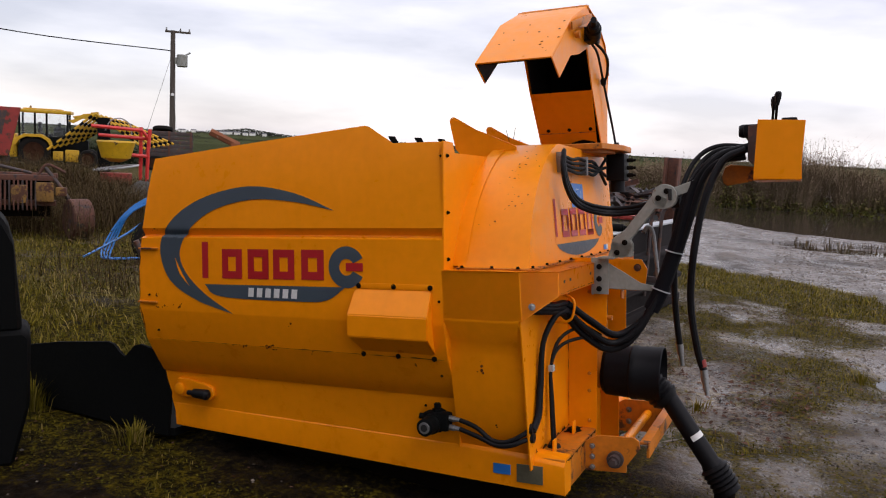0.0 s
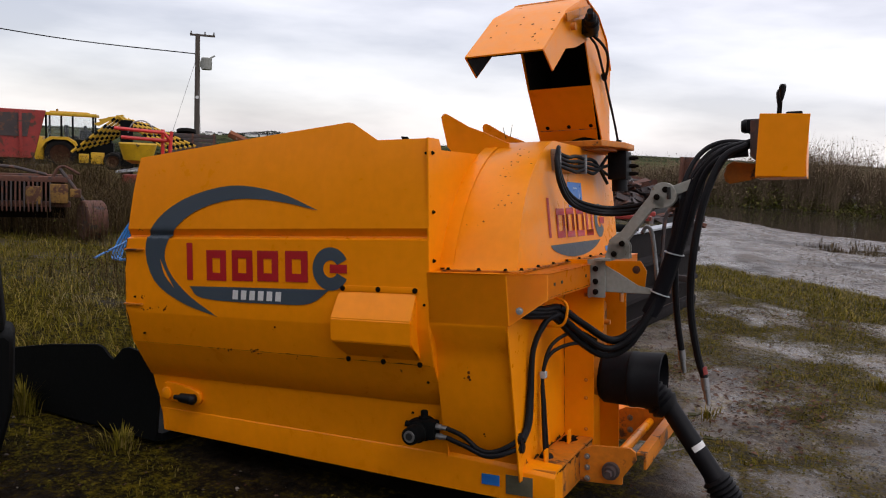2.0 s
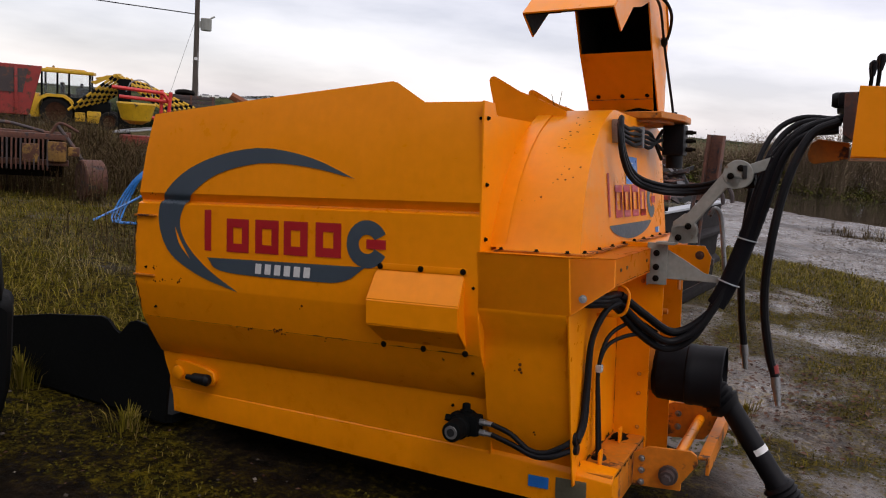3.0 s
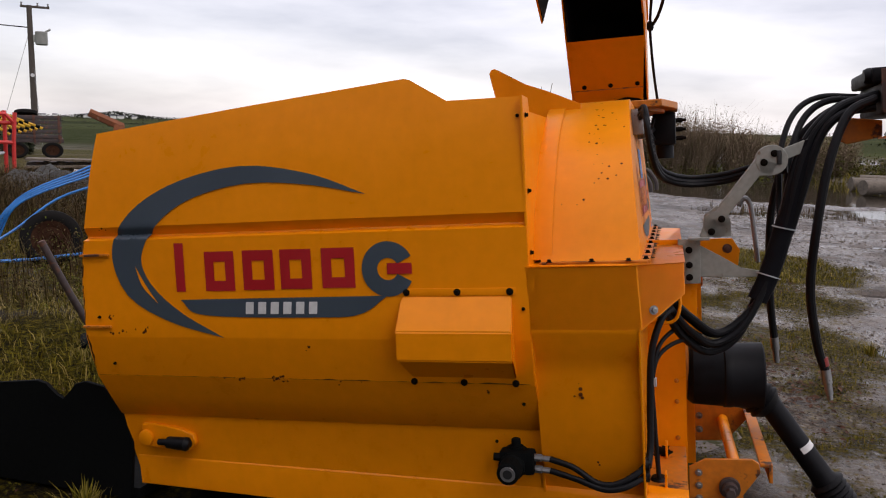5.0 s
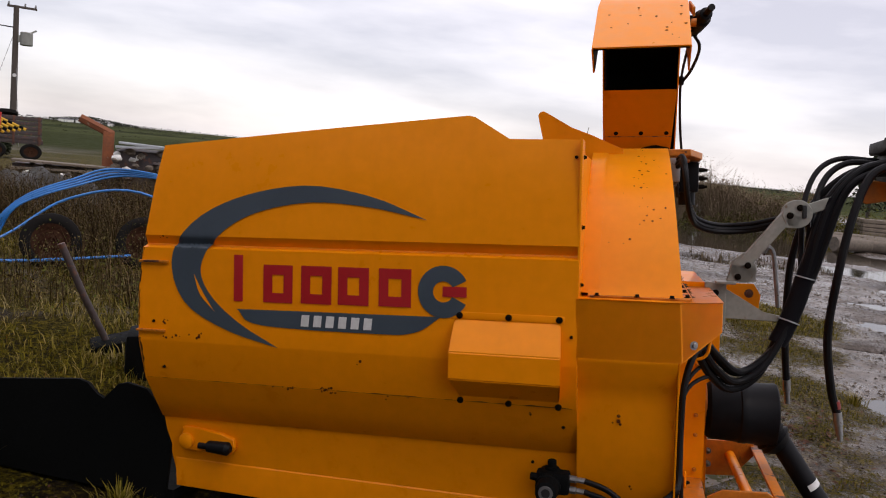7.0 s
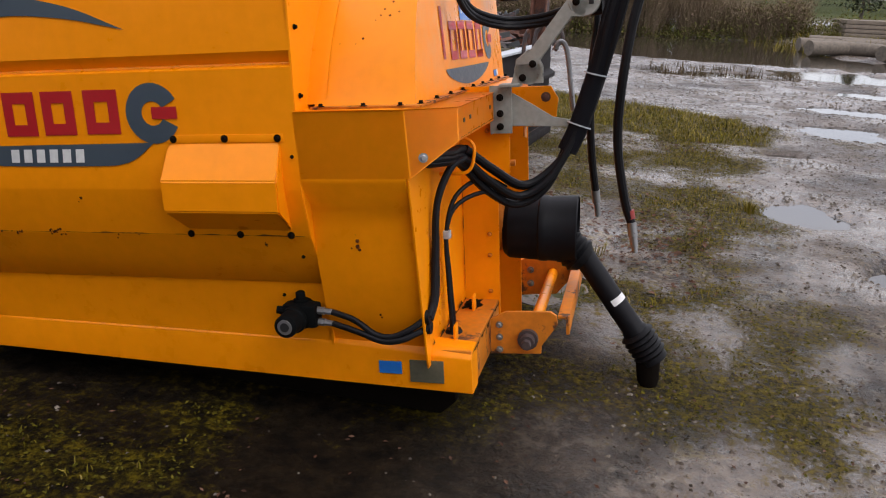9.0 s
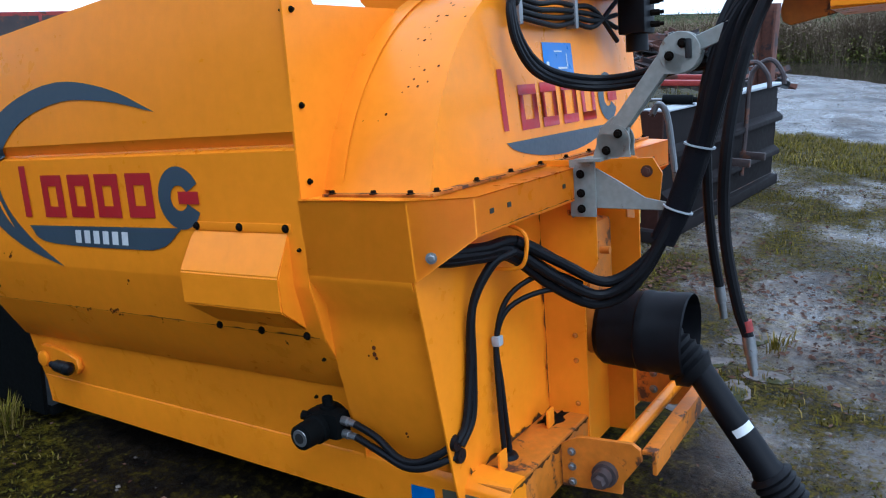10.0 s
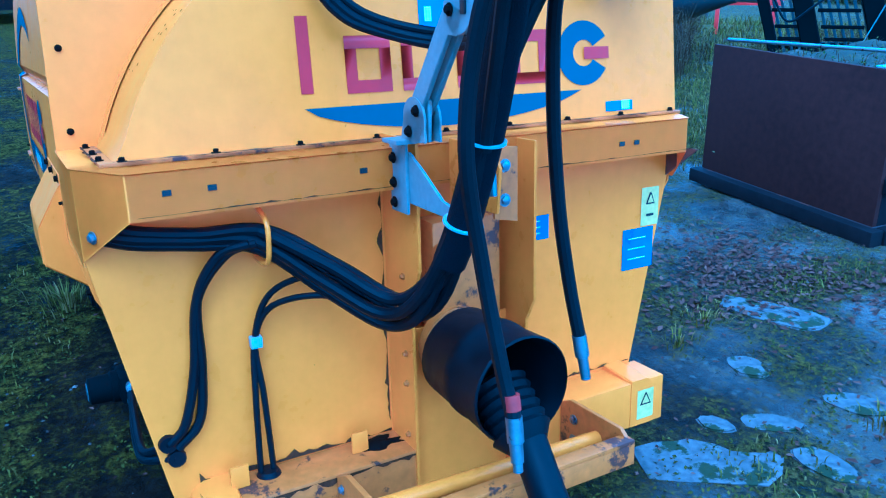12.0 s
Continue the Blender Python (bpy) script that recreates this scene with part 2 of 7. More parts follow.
def ground_material():
    m = bpy.data.materials.new("wet_yard_ground")
    m.use_nodes = True
    n, l = m.node_tree.nodes, m.node_tree.links
    b = n["Principled BSDF"]
    geo = n.new("ShaderNodeNewGeometry")

    def noisy(scale, detail=6, rough=0.55):
        t = n.new("ShaderNodeTexNoise")
        t.inputs["Scale"].default_value, t.inputs["Detail"].default_value, t.inputs["Roughness"].default_value = scale, detail, rough
        l.new(geo.outputs["Position"], t.inputs["Vector"])
        return t.outputs["Fac"]

    def span(value, lo, hi, a=0.0, c=1.0):
        t = n.new("ShaderNodeMapRange")
        for k, v in (("From Min", lo), ("From Max", hi), ("To Min", a), ("To Max", c)):
            t.inputs[k].default_value = v
        l.new(value, t.inputs["Value"])
        return t.outputs["Result"]

    def calc(op, a, c):
        t = n.new("ShaderNodeMath")
        t.operation = op
        for k, v in enumerate((a, c)):
            if isinstance(v, (int, float)):
                t.inputs[k].default_value = v
            else:
                l.new(v, t.inputs[k])
        return t.outputs[0]

    def blend(f, a, c):
        t = n.new("ShaderNodeMix")
        t.data_type = "RGBA"
        l.new(f, t.inputs[0])
        for k, v in ((6, a), (7, c)):
            if isinstance(v, tuple):
                t.inputs[k].default_value = (*v, 1)
            else:
                l.new(v, t.inputs[k])
        return t.outputs[2]

    def laid(name):
        t = n.new("ShaderNodeAttribute")
        t.attribute_name = name
        return t.outputs["Fac"]

    moss, track, soil_and_shade = laid("moss"), laid("track"), laid("soil_and_shade")
    broad, mid, small, grit, dust = noisy(0.8, 5, 0.6), noisy(2.6, 7, 0.65), noisy(11.0, 8, 0.7), noisy(34.0, 6, 0.7), noisy(120.0, 3, 0.6)
    stones = n.new("ShaderNodeTexVoronoi")
    stones.inputs["Scale"].default_value = 26.0
    l.new(geo.outputs["Position"], stones.inputs["Vector"])
    pebble = span(stones.outputs["Distance"], 0.55, 0.15)
    tone = n.new("ShaderNodeSeparateXYZ")
    l.new(stones.outputs["Color"], tone.inputs[0])
    # wet mud: dark hollows, brown crust, pale stones pressed into it
    mud = blend(span(mid, 0.40, 0.60), (0.034, 0.025, 0.017), (0.145, 0.110, 0.082))
    mud = blend(span(small, 0.45, 0.66), mud, (0.19, 0.148, 0.110))
    mud = blend(span(grit, 0.52, 0.38), mud, (0.030, 0.023, 0.017))
    stony = calc("MULTIPLY", calc("MULTIPLY", pebble, span(tone.outputs[0], 0.55, 0.75)), span(broad, 0.44, 0.58))
    mud = blend(stony, mud, (0.30, 0.25, 0.19))
    crust = calc("MULTIPLY", span(noisy(1.25, 4, 0.6), 0.53, 0.62), span(small, 0.48, 0.60))
    mud = blend(crust, mud, (0.33, 0.28, 0.22))
    # dark soil, with the machine's shade on the ground put into its colour
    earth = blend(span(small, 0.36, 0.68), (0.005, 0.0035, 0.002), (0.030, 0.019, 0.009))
    mud = blend(soil_and_shade, mud, earth)
    # the trodden track
    grey = blend(span(small, 0.36, 0.66), (0.075, 0.058, 0.045), (0.225, 0.182, 0.150))
    grey = blend(span(mid, 0.56, 0.40), grey, (0.075, 0.060, 0.050))
    grey = blend(span(grit, 0.58, 0.70), grey, (0.25, 0.21, 0.18))
    grey = blend(span(noisy(0.55, 6, 0.65), 0.52, 0.60), grey, (0.055, 0.044, 0.036))
    edge = span(calc("ADD", track, calc("MULTIPLY", calc("SUBTRACT", small, 0.5), 0.9)), 0.35, 0.65)
    mud = blend(edge, mud, grey)
    green = blend(span(small, 0.36, 0.66), (0.026, 0.022, 0.003), (0.21, 0.157, 0.011))
    green = blend(span(grit, 0.56, 0.42), green, (0.014, 0.013, 0.003))
    green = blend(span(dust, 0.58, 0.72), green, (0.15, 0.118, 0.014))
    cover = span(calc("ADD", moss, calc("ADD", calc("MULTIPLY", calc("SUBTRACT", small, 0.5), 1.5), calc("MULTIPLY", calc("SUBTRACT", grit, 0.5), 0.9))), 0.32, 0.82, 0.0, 0.80)
    dry = span(cover, 0.0, 0.6, 1.0, 0.0)
    sheen = calc("MULTIPLY", calc("MULTIPLY", span(noisy(0.85, 5, 0.55), 0.41, 0.56), dry), span(soil_and_shade, 0.1, 0.7, 1.0, 0.0))
    mud = blend(calc("MULTIPLY", sheen, 0.75), mud, blend(span(small, 0.40, 0.62), (0.062, 0.044, 0.030), (0.120, 0.089, 0.064)))
    near = blend(cover, mud, green)
    fields = n.new("ShaderNodeTexVoronoi")
    fields.inputs["Scale"].default_value = 0.009
    l.new(geo.outputs["Position"], fields.inputs["Vector"])
    hue = n.new("ShaderNodeSeparateXYZ")
    l.new(fields.outputs["Color"], hue.inputs[0])
    far = blend(hue.outputs[0], (0.019, 0.026, 0.008), (0.060, 0.067, 0.024))
    dist = n.new("ShaderNodeVectorMath")
    dist.operation = "LENGTH"
    l.new(geo.outputs["Position"], dist.inputs[0])
    col = blend(span(dist.outputs["Value"], 40.0, 75.0), near, far)
    l.new(col, b.inputs["Base Color"])
    wet = calc("ADD", span(mid, 0.36, 0.56, 0.24, 0.70), calc("MULTIPLY", cover, 0.5))
    wet = calc("ADD", wet, calc("MULTIPLY", span(grit, 0.4, 0.6, -0.12, 0.12), 1.0))
    wet = calc("ADD", wet, calc("MULTIPLY", soil_and_shade, 0.3))
    wet = calc("MAXIMUM", calc("MULTIPLY", wet, span(sheen, 0.0, 1.0, 1.0, 0.24)), 0.10)
    l.new(calc("MINIMUM", calc("ADD", wet, span(dist.outputs["Value"], 30, 60)), 0.95), b.inputs["Roughness"])
    b.inputs["Specular IOR Level"].default_value = 0.30
    bp = n.new("ShaderNodeBump")
    bp.inputs["Distance"].default_value = 0.09
    l.new(span(sheen, 0.0, 1.0, 1.0, 0.28), bp.inputs["Strength"])
    rough = calc("ADD", calc("MULTIPLY", small, 1.1), calc("ADD", calc("MULTIPLY", grit, 0.5), calc("MULTIPLY", calc("MULTIPLY", stony, 0.25), 1.0)))
    l.new(rough, bp.inputs["Height"])
    l.new(bp.outputs["Normal"], b.inputs["Normal"])
    l.new(calc("MULTIPLY", calc("ADD", span(soil_and_shade, 0.0, 1.0, 0.32, 0.06), calc("ADD", calc("MULTIPLY", track, 0.30), calc("MULTIPLY", sheen, 0.85))), calc("MULTIPLY", span(cover, 0.0, 1.0, 1.0, 0.15), span(dist.outputs["Value"], 35.0, 70.0, 1.0, 0.03))), b.inputs["Specular IOR Level"])
    return m


M_GROUND = ground_material()
M_WATER = mat("muddy_water", (0.035, 0.028, 0.020), 0.06, dark=0.9, light=1.1, scale=0.6, bump=0.02, fine=14, rough_var=0.03)

# ---- small modelling helpers ----


def obj(name, bm, material, parent=None, label="", smooth=35.0):
    bmesh.ops.recalc_face_normals(bm, faces=bm.faces)
    me = bpy.data.meshes.new(name)
    bm.to_mesh(me)
    bm.free()
    me.materials.append(material)
    if smooth:
        me.shade_smooth()
        me.set_sharp_from_angle(angle=radians(smooth))
    ob = new(name, me)
    if parent:
        ob.parent = parent
    return tagged(ob, label)


def part(name, bm, material, parent, label=""):
    return obj(name, bm, material, parent, label)


def thing(name, label, category, m=None, group="", kind=""):
    ob = new(name)
    ob.empty_display_size = 0.2
    if m:
        ob.matrix_basis = m
    return tagged(ob, label, category, group, kind)


def merge(*bms):
    """Joins several bmeshes into the first."""
    first = bms[0]
    for other in bms[1:]:
        me = bpy.data.meshes.new("tmp")
        other.to_mesh(me)
        other.free()
        first.from_mesh(me)
        bpy.data.meshes.remove(me)
    return first


def box(x0, x1, y0, y1, z0, z1, bevel=0.004, turn=None):
    bm = bmesh.new()
    bmesh.ops.create_cube(bm, size=1)
    for v in bm.verts:
        v.co = Vector(((x0, x1)[v.co.x > 0], (y0, y1)[v.co.y > 0], (z0, z1)[v.co.z > 0]))
    if bevel:
        bmesh.ops.bevel(bm, geom=list(bm.edges), offset=bevel, segments=2, affect="EDGES", profile=0.6)
    if turn:
        bm.transform(turn)
    return bm


def prism(axis, pts, a, b, bevel=0.0):
    """A polygon in the other two axes, in their order, drawn out along axis from a to b."""
    bm = bmesh.new()

    def put(p, d):
        return {"x": (d, p[0], p[1]), "y": (p[0], d, p[1]), "z": (p[0], p[1], d)}[axis]
    lo, hi = [bm.verts.new(put(p, a)) for p in pts], [bm.verts.new(put(p, b)) for p in pts]
    bm.faces.new(lo)
    bm.faces.new(hi[::-1])
    for i in range(len(pts)):
        j = (i + 1) % len(pts)
        bm.faces.new((lo[i], lo[j], hi[j], hi[i]))
    if bevel:
        bmesh.ops.bevel(bm, geom=list(bm.edges), offset=bevel, segments=1, affect="EDGES")
    return bm


def folded(axis, pts, a, b, thick=0.004):
    """A folded sheet: an open line of points in the other two axes, given a thickness, drawn out along axis."""
    n = len(pts)
    off = []
    for i in range(n):
        p, q = Vector(pts[max(0, i - 1)]), Vector(pts[min(n - 1, i + 1)])
        d = (q - p).normalized()
        off.append((pts[i][0] - d.y * thick, pts[i][1] + d.x * thick))
    bm = bmesh.new()

    def put(p, d):
        return {"x": (d, p[0], p[1]), "y": (p[0], d, p[1]), "z": (p[0], p[1], d)}[axis]
    rows = [[bm.verts.new(put(p, d)) for p in line] for line, d in ((pts, a), (pts, b), (off, a), (off, b))]
    for i in range(n - 1):
        for r, s in ((0, 1), (3, 2), (2, 0), (1, 3)):
            bm.faces.new((rows[r][i], rows[r][i + 1], rows[s][i + 1], rows[s][i]))
    for k in (0, n - 1):
        bm.faces.new([rows[r][k] for r in (0, 1, 3, 2)])
    return bm


def smooth_line(pts, steps=6):
    """A Catmull-Rom line through the points."""
    p = [Vector(q) for q in pts]
    p = [2 * p[0] - p[1]] + p + [2 * p[-1] - p[-2]]
    out = []
    for i in range(1, len(p) - 2):
        a, b, c, d = p[i - 1:i + 3]
        for k in range(steps):
            t = k / steps
            out.append(0.5 * (2 * b + (c - a) * t + (2 * a - 5 * b + 4 * c - d) * t * t + (3 * b - a - 3 * c + d) * t ** 3))
    return out + [p[-2]]


def tube(pts, r, sides=10, steps=6, radii=None):
    line = smooth_line(pts, steps) if steps > 1 else [Vector(p) for p in pts]
    bm = bmesh.new()
    rings, up = [], None
    for i, p in enumerate(line):
        d = (line[min(i + 1, len(line) - 1)] - line[max(i - 1, 0)]).normalized()
        if up is None:
            up = d.orthogonal().normalized()
        up = (up - d * up.dot(d)).normalized()
        w = d.cross(up)
        rad = r if radii is None else radii[0] + (radii[1] - radii[0]) * i / (len(line) - 1)
        rings.append([bm.verts.new(p + (up * math.cos(2 * math.pi * k / sides) + w * math.sin(2 * math.pi * k / sides)) * rad) for k in range(sides)])
    for a, b in zip(rings, rings[1:]):
        for k in range(sides):
            bm.faces.new((a[k], a[(k + 1) % sides], b[(k + 1) % sides], b[k]))
    bm.faces.new(rings[0][::-1])
    bm.faces.new(rings[-1])
    return bm


def lathe(profile, start, way, sides=24):
    """A turned shape: (distance along the axis, radius) pairs from start along way."""
    way = Vector(way).normalized()
    u = way.orthogonal().normalized()
    w = way.cross(u)
    bm = bmesh.new()
    rings = []
    for d, r in profile:
        c = Vector(start) + way * d
        rings.append([bm.verts.new(c + (u * math.cos(2 * math.pi * k / sides) + w * math.sin(2 * math.pi * k / sides)) * r) for k in range(sides)])
    for a, b in zip(rings, rings[1:]):
        for k in range(sides):
            bm.faces.new((a[k], a[(k + 1) % sides], b[(k + 1) % sides], b[k]))
    bm.faces.new(rings[0][::-1])
    bm.faces.new(rings[-1])
    return bm


def bolt(at, way, r=0.009):
    """A hexagon bolt head on a washer."""
    r *= 0.85
    return merge(lathe([(0, r * 1.5), (0.002, r * 1.5)], at, way, 12), lathe([(0.001, r), (0.008, r), (0.0095, r * 0.75)], at, way, 6))

# ---- the ground: one sheet to the horizon, with the flooded hollow, ruts and the far hill ----


def smoothstep(a, b, v):
    t = min(1.0, max(0.0, (v - a) / (b - a)))
    return t * t * (3 - 2 * t)


PUDDLES = [(3.5, 18.0, 1.5, 1.3), (5.2, 21.2, 1.6, 1.7), (1.2, 16.8, 1.3, 0.7), (2.05, 10.6, 0.62, 0.62), (0.92, 6.6, 0.30, 0.40), (1.15, 8.8, 0.20, 0.20), (2.6, 12.6, 0.8, 0.5), (1.3, 12.9, 0.4, 0.25), (3.8, 14.8, 0.9, 0.7), (1.35, 5.3, 0.25, 0.3)]


def ground_z(x, y):
    d = math.hypot(x, y)
    z = 0.0
    if d < 60:
        fade = 1 - smoothstep(35, 60, d)
        track = smoothstep(8, 12, y + 0.5 * x)
        z += fade * (0.020 * noise.noise((x * 0.9, y * 0.9, 0)) + 0.012 * noise.noise((x * 3.1, y * 3.1, 4)) + 0.006 * noise.noise((x * 8, y * 8, 9)))
        z += fade * track * 0.03 * noise.noise((x * 0.45, y * 0.8, 7))
        # the flooded hollow behind the track
        edge = 19.2 + 0.5 * noise.noise((x * 0.25, 3, 1)) + 1.2 * max(0.0, -x)
        z -= 0.30 * smoothstep(0, 2.0, y - edge) * (1 - smoothstep(0, 2.5, y - 28.5 - 0.15 * x)) * smoothstep(-7, -5.5, x) * (1 - smoothstep(3.6, 5.2, x))
        for px, py, rx, ry in PUDDLES:
            r = math.hypot((x - px) / rx, (y - py) / ry)
            if r < 2.2:
                r += 0.45 * noise.noise((x * 2.2, y * 3.0, 20)) + 0.2 * noise.noise((x * 7, y * 9, 21))
                z -= 0.085 * (1 - smoothstep(0.55, 1.45, r))
        z += 0.5 * smoothstep(28, 33, y - 0.15 * x) * smoothstep(-12, -6, x) * fade
    # the yard falls away to the rear left
    out = -0.75 * x + 0.66 * y
    z -= 0.6 * smoothstep(13, 27, out) * smoothstep(-6, -13, x)
    # far hill
    if d > 150:
        az = math.degrees(math.atan2(-x, y))
        z += (1.6 + 1.2 * noise.noise((az * 0.12, 0, 2))) * smoothstep(350, 1000, d) * smoothstep(22, 36, az) * (1 - smoothstep(41.5, 46.5, az))
        z += 0.8 * smoothstep(900, 2200, d) * (0.5 + noise.noise((az * 0.09, 5, 2)))
    return z


def moss_at(x, y):
    """How far moss and turf cover the ground, 0 to 1."""
    base = 0.61
    base -= 0.56 * smoothstep(0.10, 1.15, x - 0.3 * smoothstep(6.5, 9, y) + 0.25 * noise.noise((x, y, 31)))
    base -= 0.12 * smoothstep(1.1, 0.4, math.hypot(x + 0.7, y - 5.0))
    base += 0.30 * smoothstep(-2.6, -3.6, x)
    # moss thinned on the near side, to darken the ground there
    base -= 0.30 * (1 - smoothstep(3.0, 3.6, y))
    verge = abs(y - 10.5 + 0.6 * x)
    base += 0.60 * (1 - smoothstep(0.3, 1.5, verge + 0.6 * noise.noise((x * 2.5, y * 2.5, 61)))) * (1 - smoothstep(0.6, 1.9, x))
    base -= 1.1 * smoothstep(11.2, 12.2, y + 0.5 * x) * smoothstep(-6, -4.5, x)
    v = 0.85 * noise.noise((x * 1.2, y * 1.3, 12)) + 0.55 * noise.noise((x * 3.4, y * 3.4, 5))
    return min(1.0, max(0.0, base + 0.75 * v))


def track_at(x, y):
    t = smoothstep(11.0, 12.3, y + 0.5 * x + 0.6 * noise.noise((x * 0.7, y * 0.7, 41)))
    strip = smoothstep(0.10, 0.40, noise.noise((x * 0.8, y * 1.4, 44)) + 0.12) * smoothstep(4.2, 7.5, y) * 0.75
    side = 0.5 * smoothstep(0.4, 1.3, x) * smoothstep(4.0, 6.5, y)
    return min(1.0, max(t, strip, side))


# where dark soil and painted shade lie, under the machine and near left
def soil_shade_at(x, y):
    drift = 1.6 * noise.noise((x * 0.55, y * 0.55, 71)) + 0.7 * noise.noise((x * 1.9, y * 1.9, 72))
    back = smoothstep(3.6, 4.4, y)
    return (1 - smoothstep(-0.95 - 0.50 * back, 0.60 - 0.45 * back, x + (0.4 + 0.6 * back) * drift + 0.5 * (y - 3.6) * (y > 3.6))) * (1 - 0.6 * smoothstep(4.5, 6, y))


def spread(lo, hi, step, reach):
    mid = list(np.arange(lo, hi + 1e-6, step))
    out, s = [], step
    p = hi
    while p < reach:
        s *= 1.13
        p += s
        out.append(p)
    left, s, p = [], step, lo
    while p > -reach:
        s *= 1.13
        p -= s
        left.append(p)
    return left[::-1] + mid + out


gx, gy = spread(-9.0, 6.0, 0.085, 3200), spread(-1.5, 19.0, 0.085, 3200)
verts = [(x, y, ground_z(x, y)) for y in gy for x in gx]
w = len(gx)
faces = [(j * w + i, j * w + i + 1, (j + 1) * w + i + 1, (j + 1) * w + i) for j in range(len(gy) - 1) for i in range(w - 1)]
me = bpy.data.meshes.new("ground")
me.from_pydata(verts, [], faces)
me.materials.append(M_GROUND)
for key, rule in (("moss", moss_at), ("track", track_at), ("soil_and_shade", soil_shade_at)):
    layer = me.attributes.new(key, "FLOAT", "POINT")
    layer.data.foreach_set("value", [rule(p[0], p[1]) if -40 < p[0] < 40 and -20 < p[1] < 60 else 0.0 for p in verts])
me.shade_smooth()
tagged(new("ground", me), "wet muddy farmyard ground with moss, turf and fields beyond", "ground", kind="structure")
water = bmesh.new()
for q in ((-6.4, 12.0), (0.3, 12.0), (0.3, 4.5), (14, 4.5), (14, 33), (-6.4, 33)):
    water.verts.new((*q, -0.052))
water.faces.new(water.verts)
tagged(obj("water", water, M_WATER, smooth=0), "brown flood water lying across the hollow and in the ruts", "water", kind="structure")

# ---- the straw blower: x along its length, y across, z up; it stands nose up and leans a little ----
ROOT = Matrix.Translation((-1.279, 2.838, 0.004)) @ Matrix.Rotation(radians(0.10), 4, "Z") @ Matrix.Rotation(radians(-5.32), 4, "Y") @ Matrix.Rotation(radians(-2.84), 4, "X")
blower = thing("straw_blower", "orange-yellow tractor-mounted straw blower with open chute, standing on the mud", "farm machine", ROOT)
WIDE = 1.605


def side_y(z):
    """The face of the near side panel at height z: the fold below, the pressed groove, and a slight lean above."""
    line = [(0.30, 0.112), (0.375, 0.106), (0.515, 0.092), (0.522, 0.080), (0.688, -0.010), (0.694, -0.012), (0.838, -0.047), (0.846, -0.048), (1.192, -0.045), (1.200, -0.024), (1.206, -0.022), (1.238, -0.044), (1.45, -0.03), (1.7, 0.012)]
    for (a, p), (b, q) in zip(line, line[1:]):
        if z <= b:
            return p + (q - p) * max(0, (z - a)) / (b - a)
    return line[-1][1]


def rear_x(z):
    line = [(0.30, -1.478), (0.40, -1.50), (0.55, -1.522), (0.66, -1.530), (0.81, -1.536), (1.06, -1.536), (1.21, -1.514), (1.40, -1.482), (1.575, -1.450)]
    for (a, p), (b, q) in zip(line, line[1:]):
        if z <= b:
            return p + (q - p) * max(0, (z - a)) / (b - a)
    return line[-1][1]


def side_sheet(flip):
    bm = bmesh.new()
    levels = [0.30, 0.36, 0.375, 0.46, 0.515, 0.522, 0.60, 0.688, 0.694, 0.76, 0.838, 0.846, 0.92, 1.02, 1.12, 1.192, 1.200, 1.206, 1.238, 1.32, 1.42, 1.50, 1.575]
    grid = []
    for z in levels:
        x0, x1 = rear_x(z), 0.103
        grid.append([bm.verts.new((x0 + (x1 - x0) * k / 12, side_y(z), z)) for k in range(13)])
    for a, b in zip(grid, grid[1:]):
        for k in range(12):
            bm.faces.new((a[k], a[k + 1], b[k + 1], b[k]))
    top = grid[-1]
    tip = [bm.verts.new((x, side_y(z), z)) for x, z in ((0.103, 1.588), (-0.14, 1.592), (-0.262, 1.668), (-0.282, 1.673), (-0.302, 1.672), (-0.85, 1.628))]
    bm.faces.new(top + tip)
    bmesh.ops.recalc_face_normals(bm, faces=bm.faces)
    bmesh.ops.solidify(bm, geom=list(bm.faces), thickness=0.006)
    if flip:
        for v in bm.verts:
            v.co.y = 1.56 - v.co.y
    return bm


near_side = part("side_panel", side_sheet(False), M_PAINT, blower, "ribbed orange panel with slate arc and red lettering blocks")
part("side_panel", side_sheet(True), M_PAINT, blower)


def on_side(polys, thick=0.0025):
    """A decal on the near side: strips of (x, z) quads laid on the panel's face."""
    bm = bmesh.new()
    for quad in polys:
        n = 3
        (ax, az), (bx, bz), (cx, cz), (dx, dz) = quad
        rows = []
        for i in range(n + 1):
            t = i / n
            lx, lz, rx, rz = ax + (dx - ax) * t, az + (dz - az) * t, bx + (cx - bx) * t, bz + (cz - bz) * t
            rows.append([bm.verts.new((lx + (rx - lx) * k / 8, min(side_y(lz + (rz - lz) * k / 8 + e) for e in (-0.007, 0, 0.007)) - thick, lz + (rz - lz) * k / 8)) for k in range(9)])
        for p, q in zip(rows, rows[1:]):
            for k in range(8):
                bm.faces.new((p[k], p[k + 1], q[k + 1], q[k]))
    bmesh.ops.remove_doubles(bm, verts=bm.verts, dist=0.0002)
    return bm


def ribbon(outer, inner, n=30):
    a, b = smooth_line([(x, 0, z) for x, z in outer], n // (len(outer) - 1) + 1), smooth_line([(x, 0, z) for x, z in inner], n // (len(inner) - 1) + 1)
    m = 60

    def at(line, t):
        f = t * (len(line) - 1)
        i = min(int(f), len(line) - 2)
        p = line[i].lerp(line[i + 1], f - i)
        return p.x, p.z
    return [(at(a, k / m), at(b, k / m), at(b, (k + 1) / m), at(a, (k + 1) / m)) for k in range(m)]


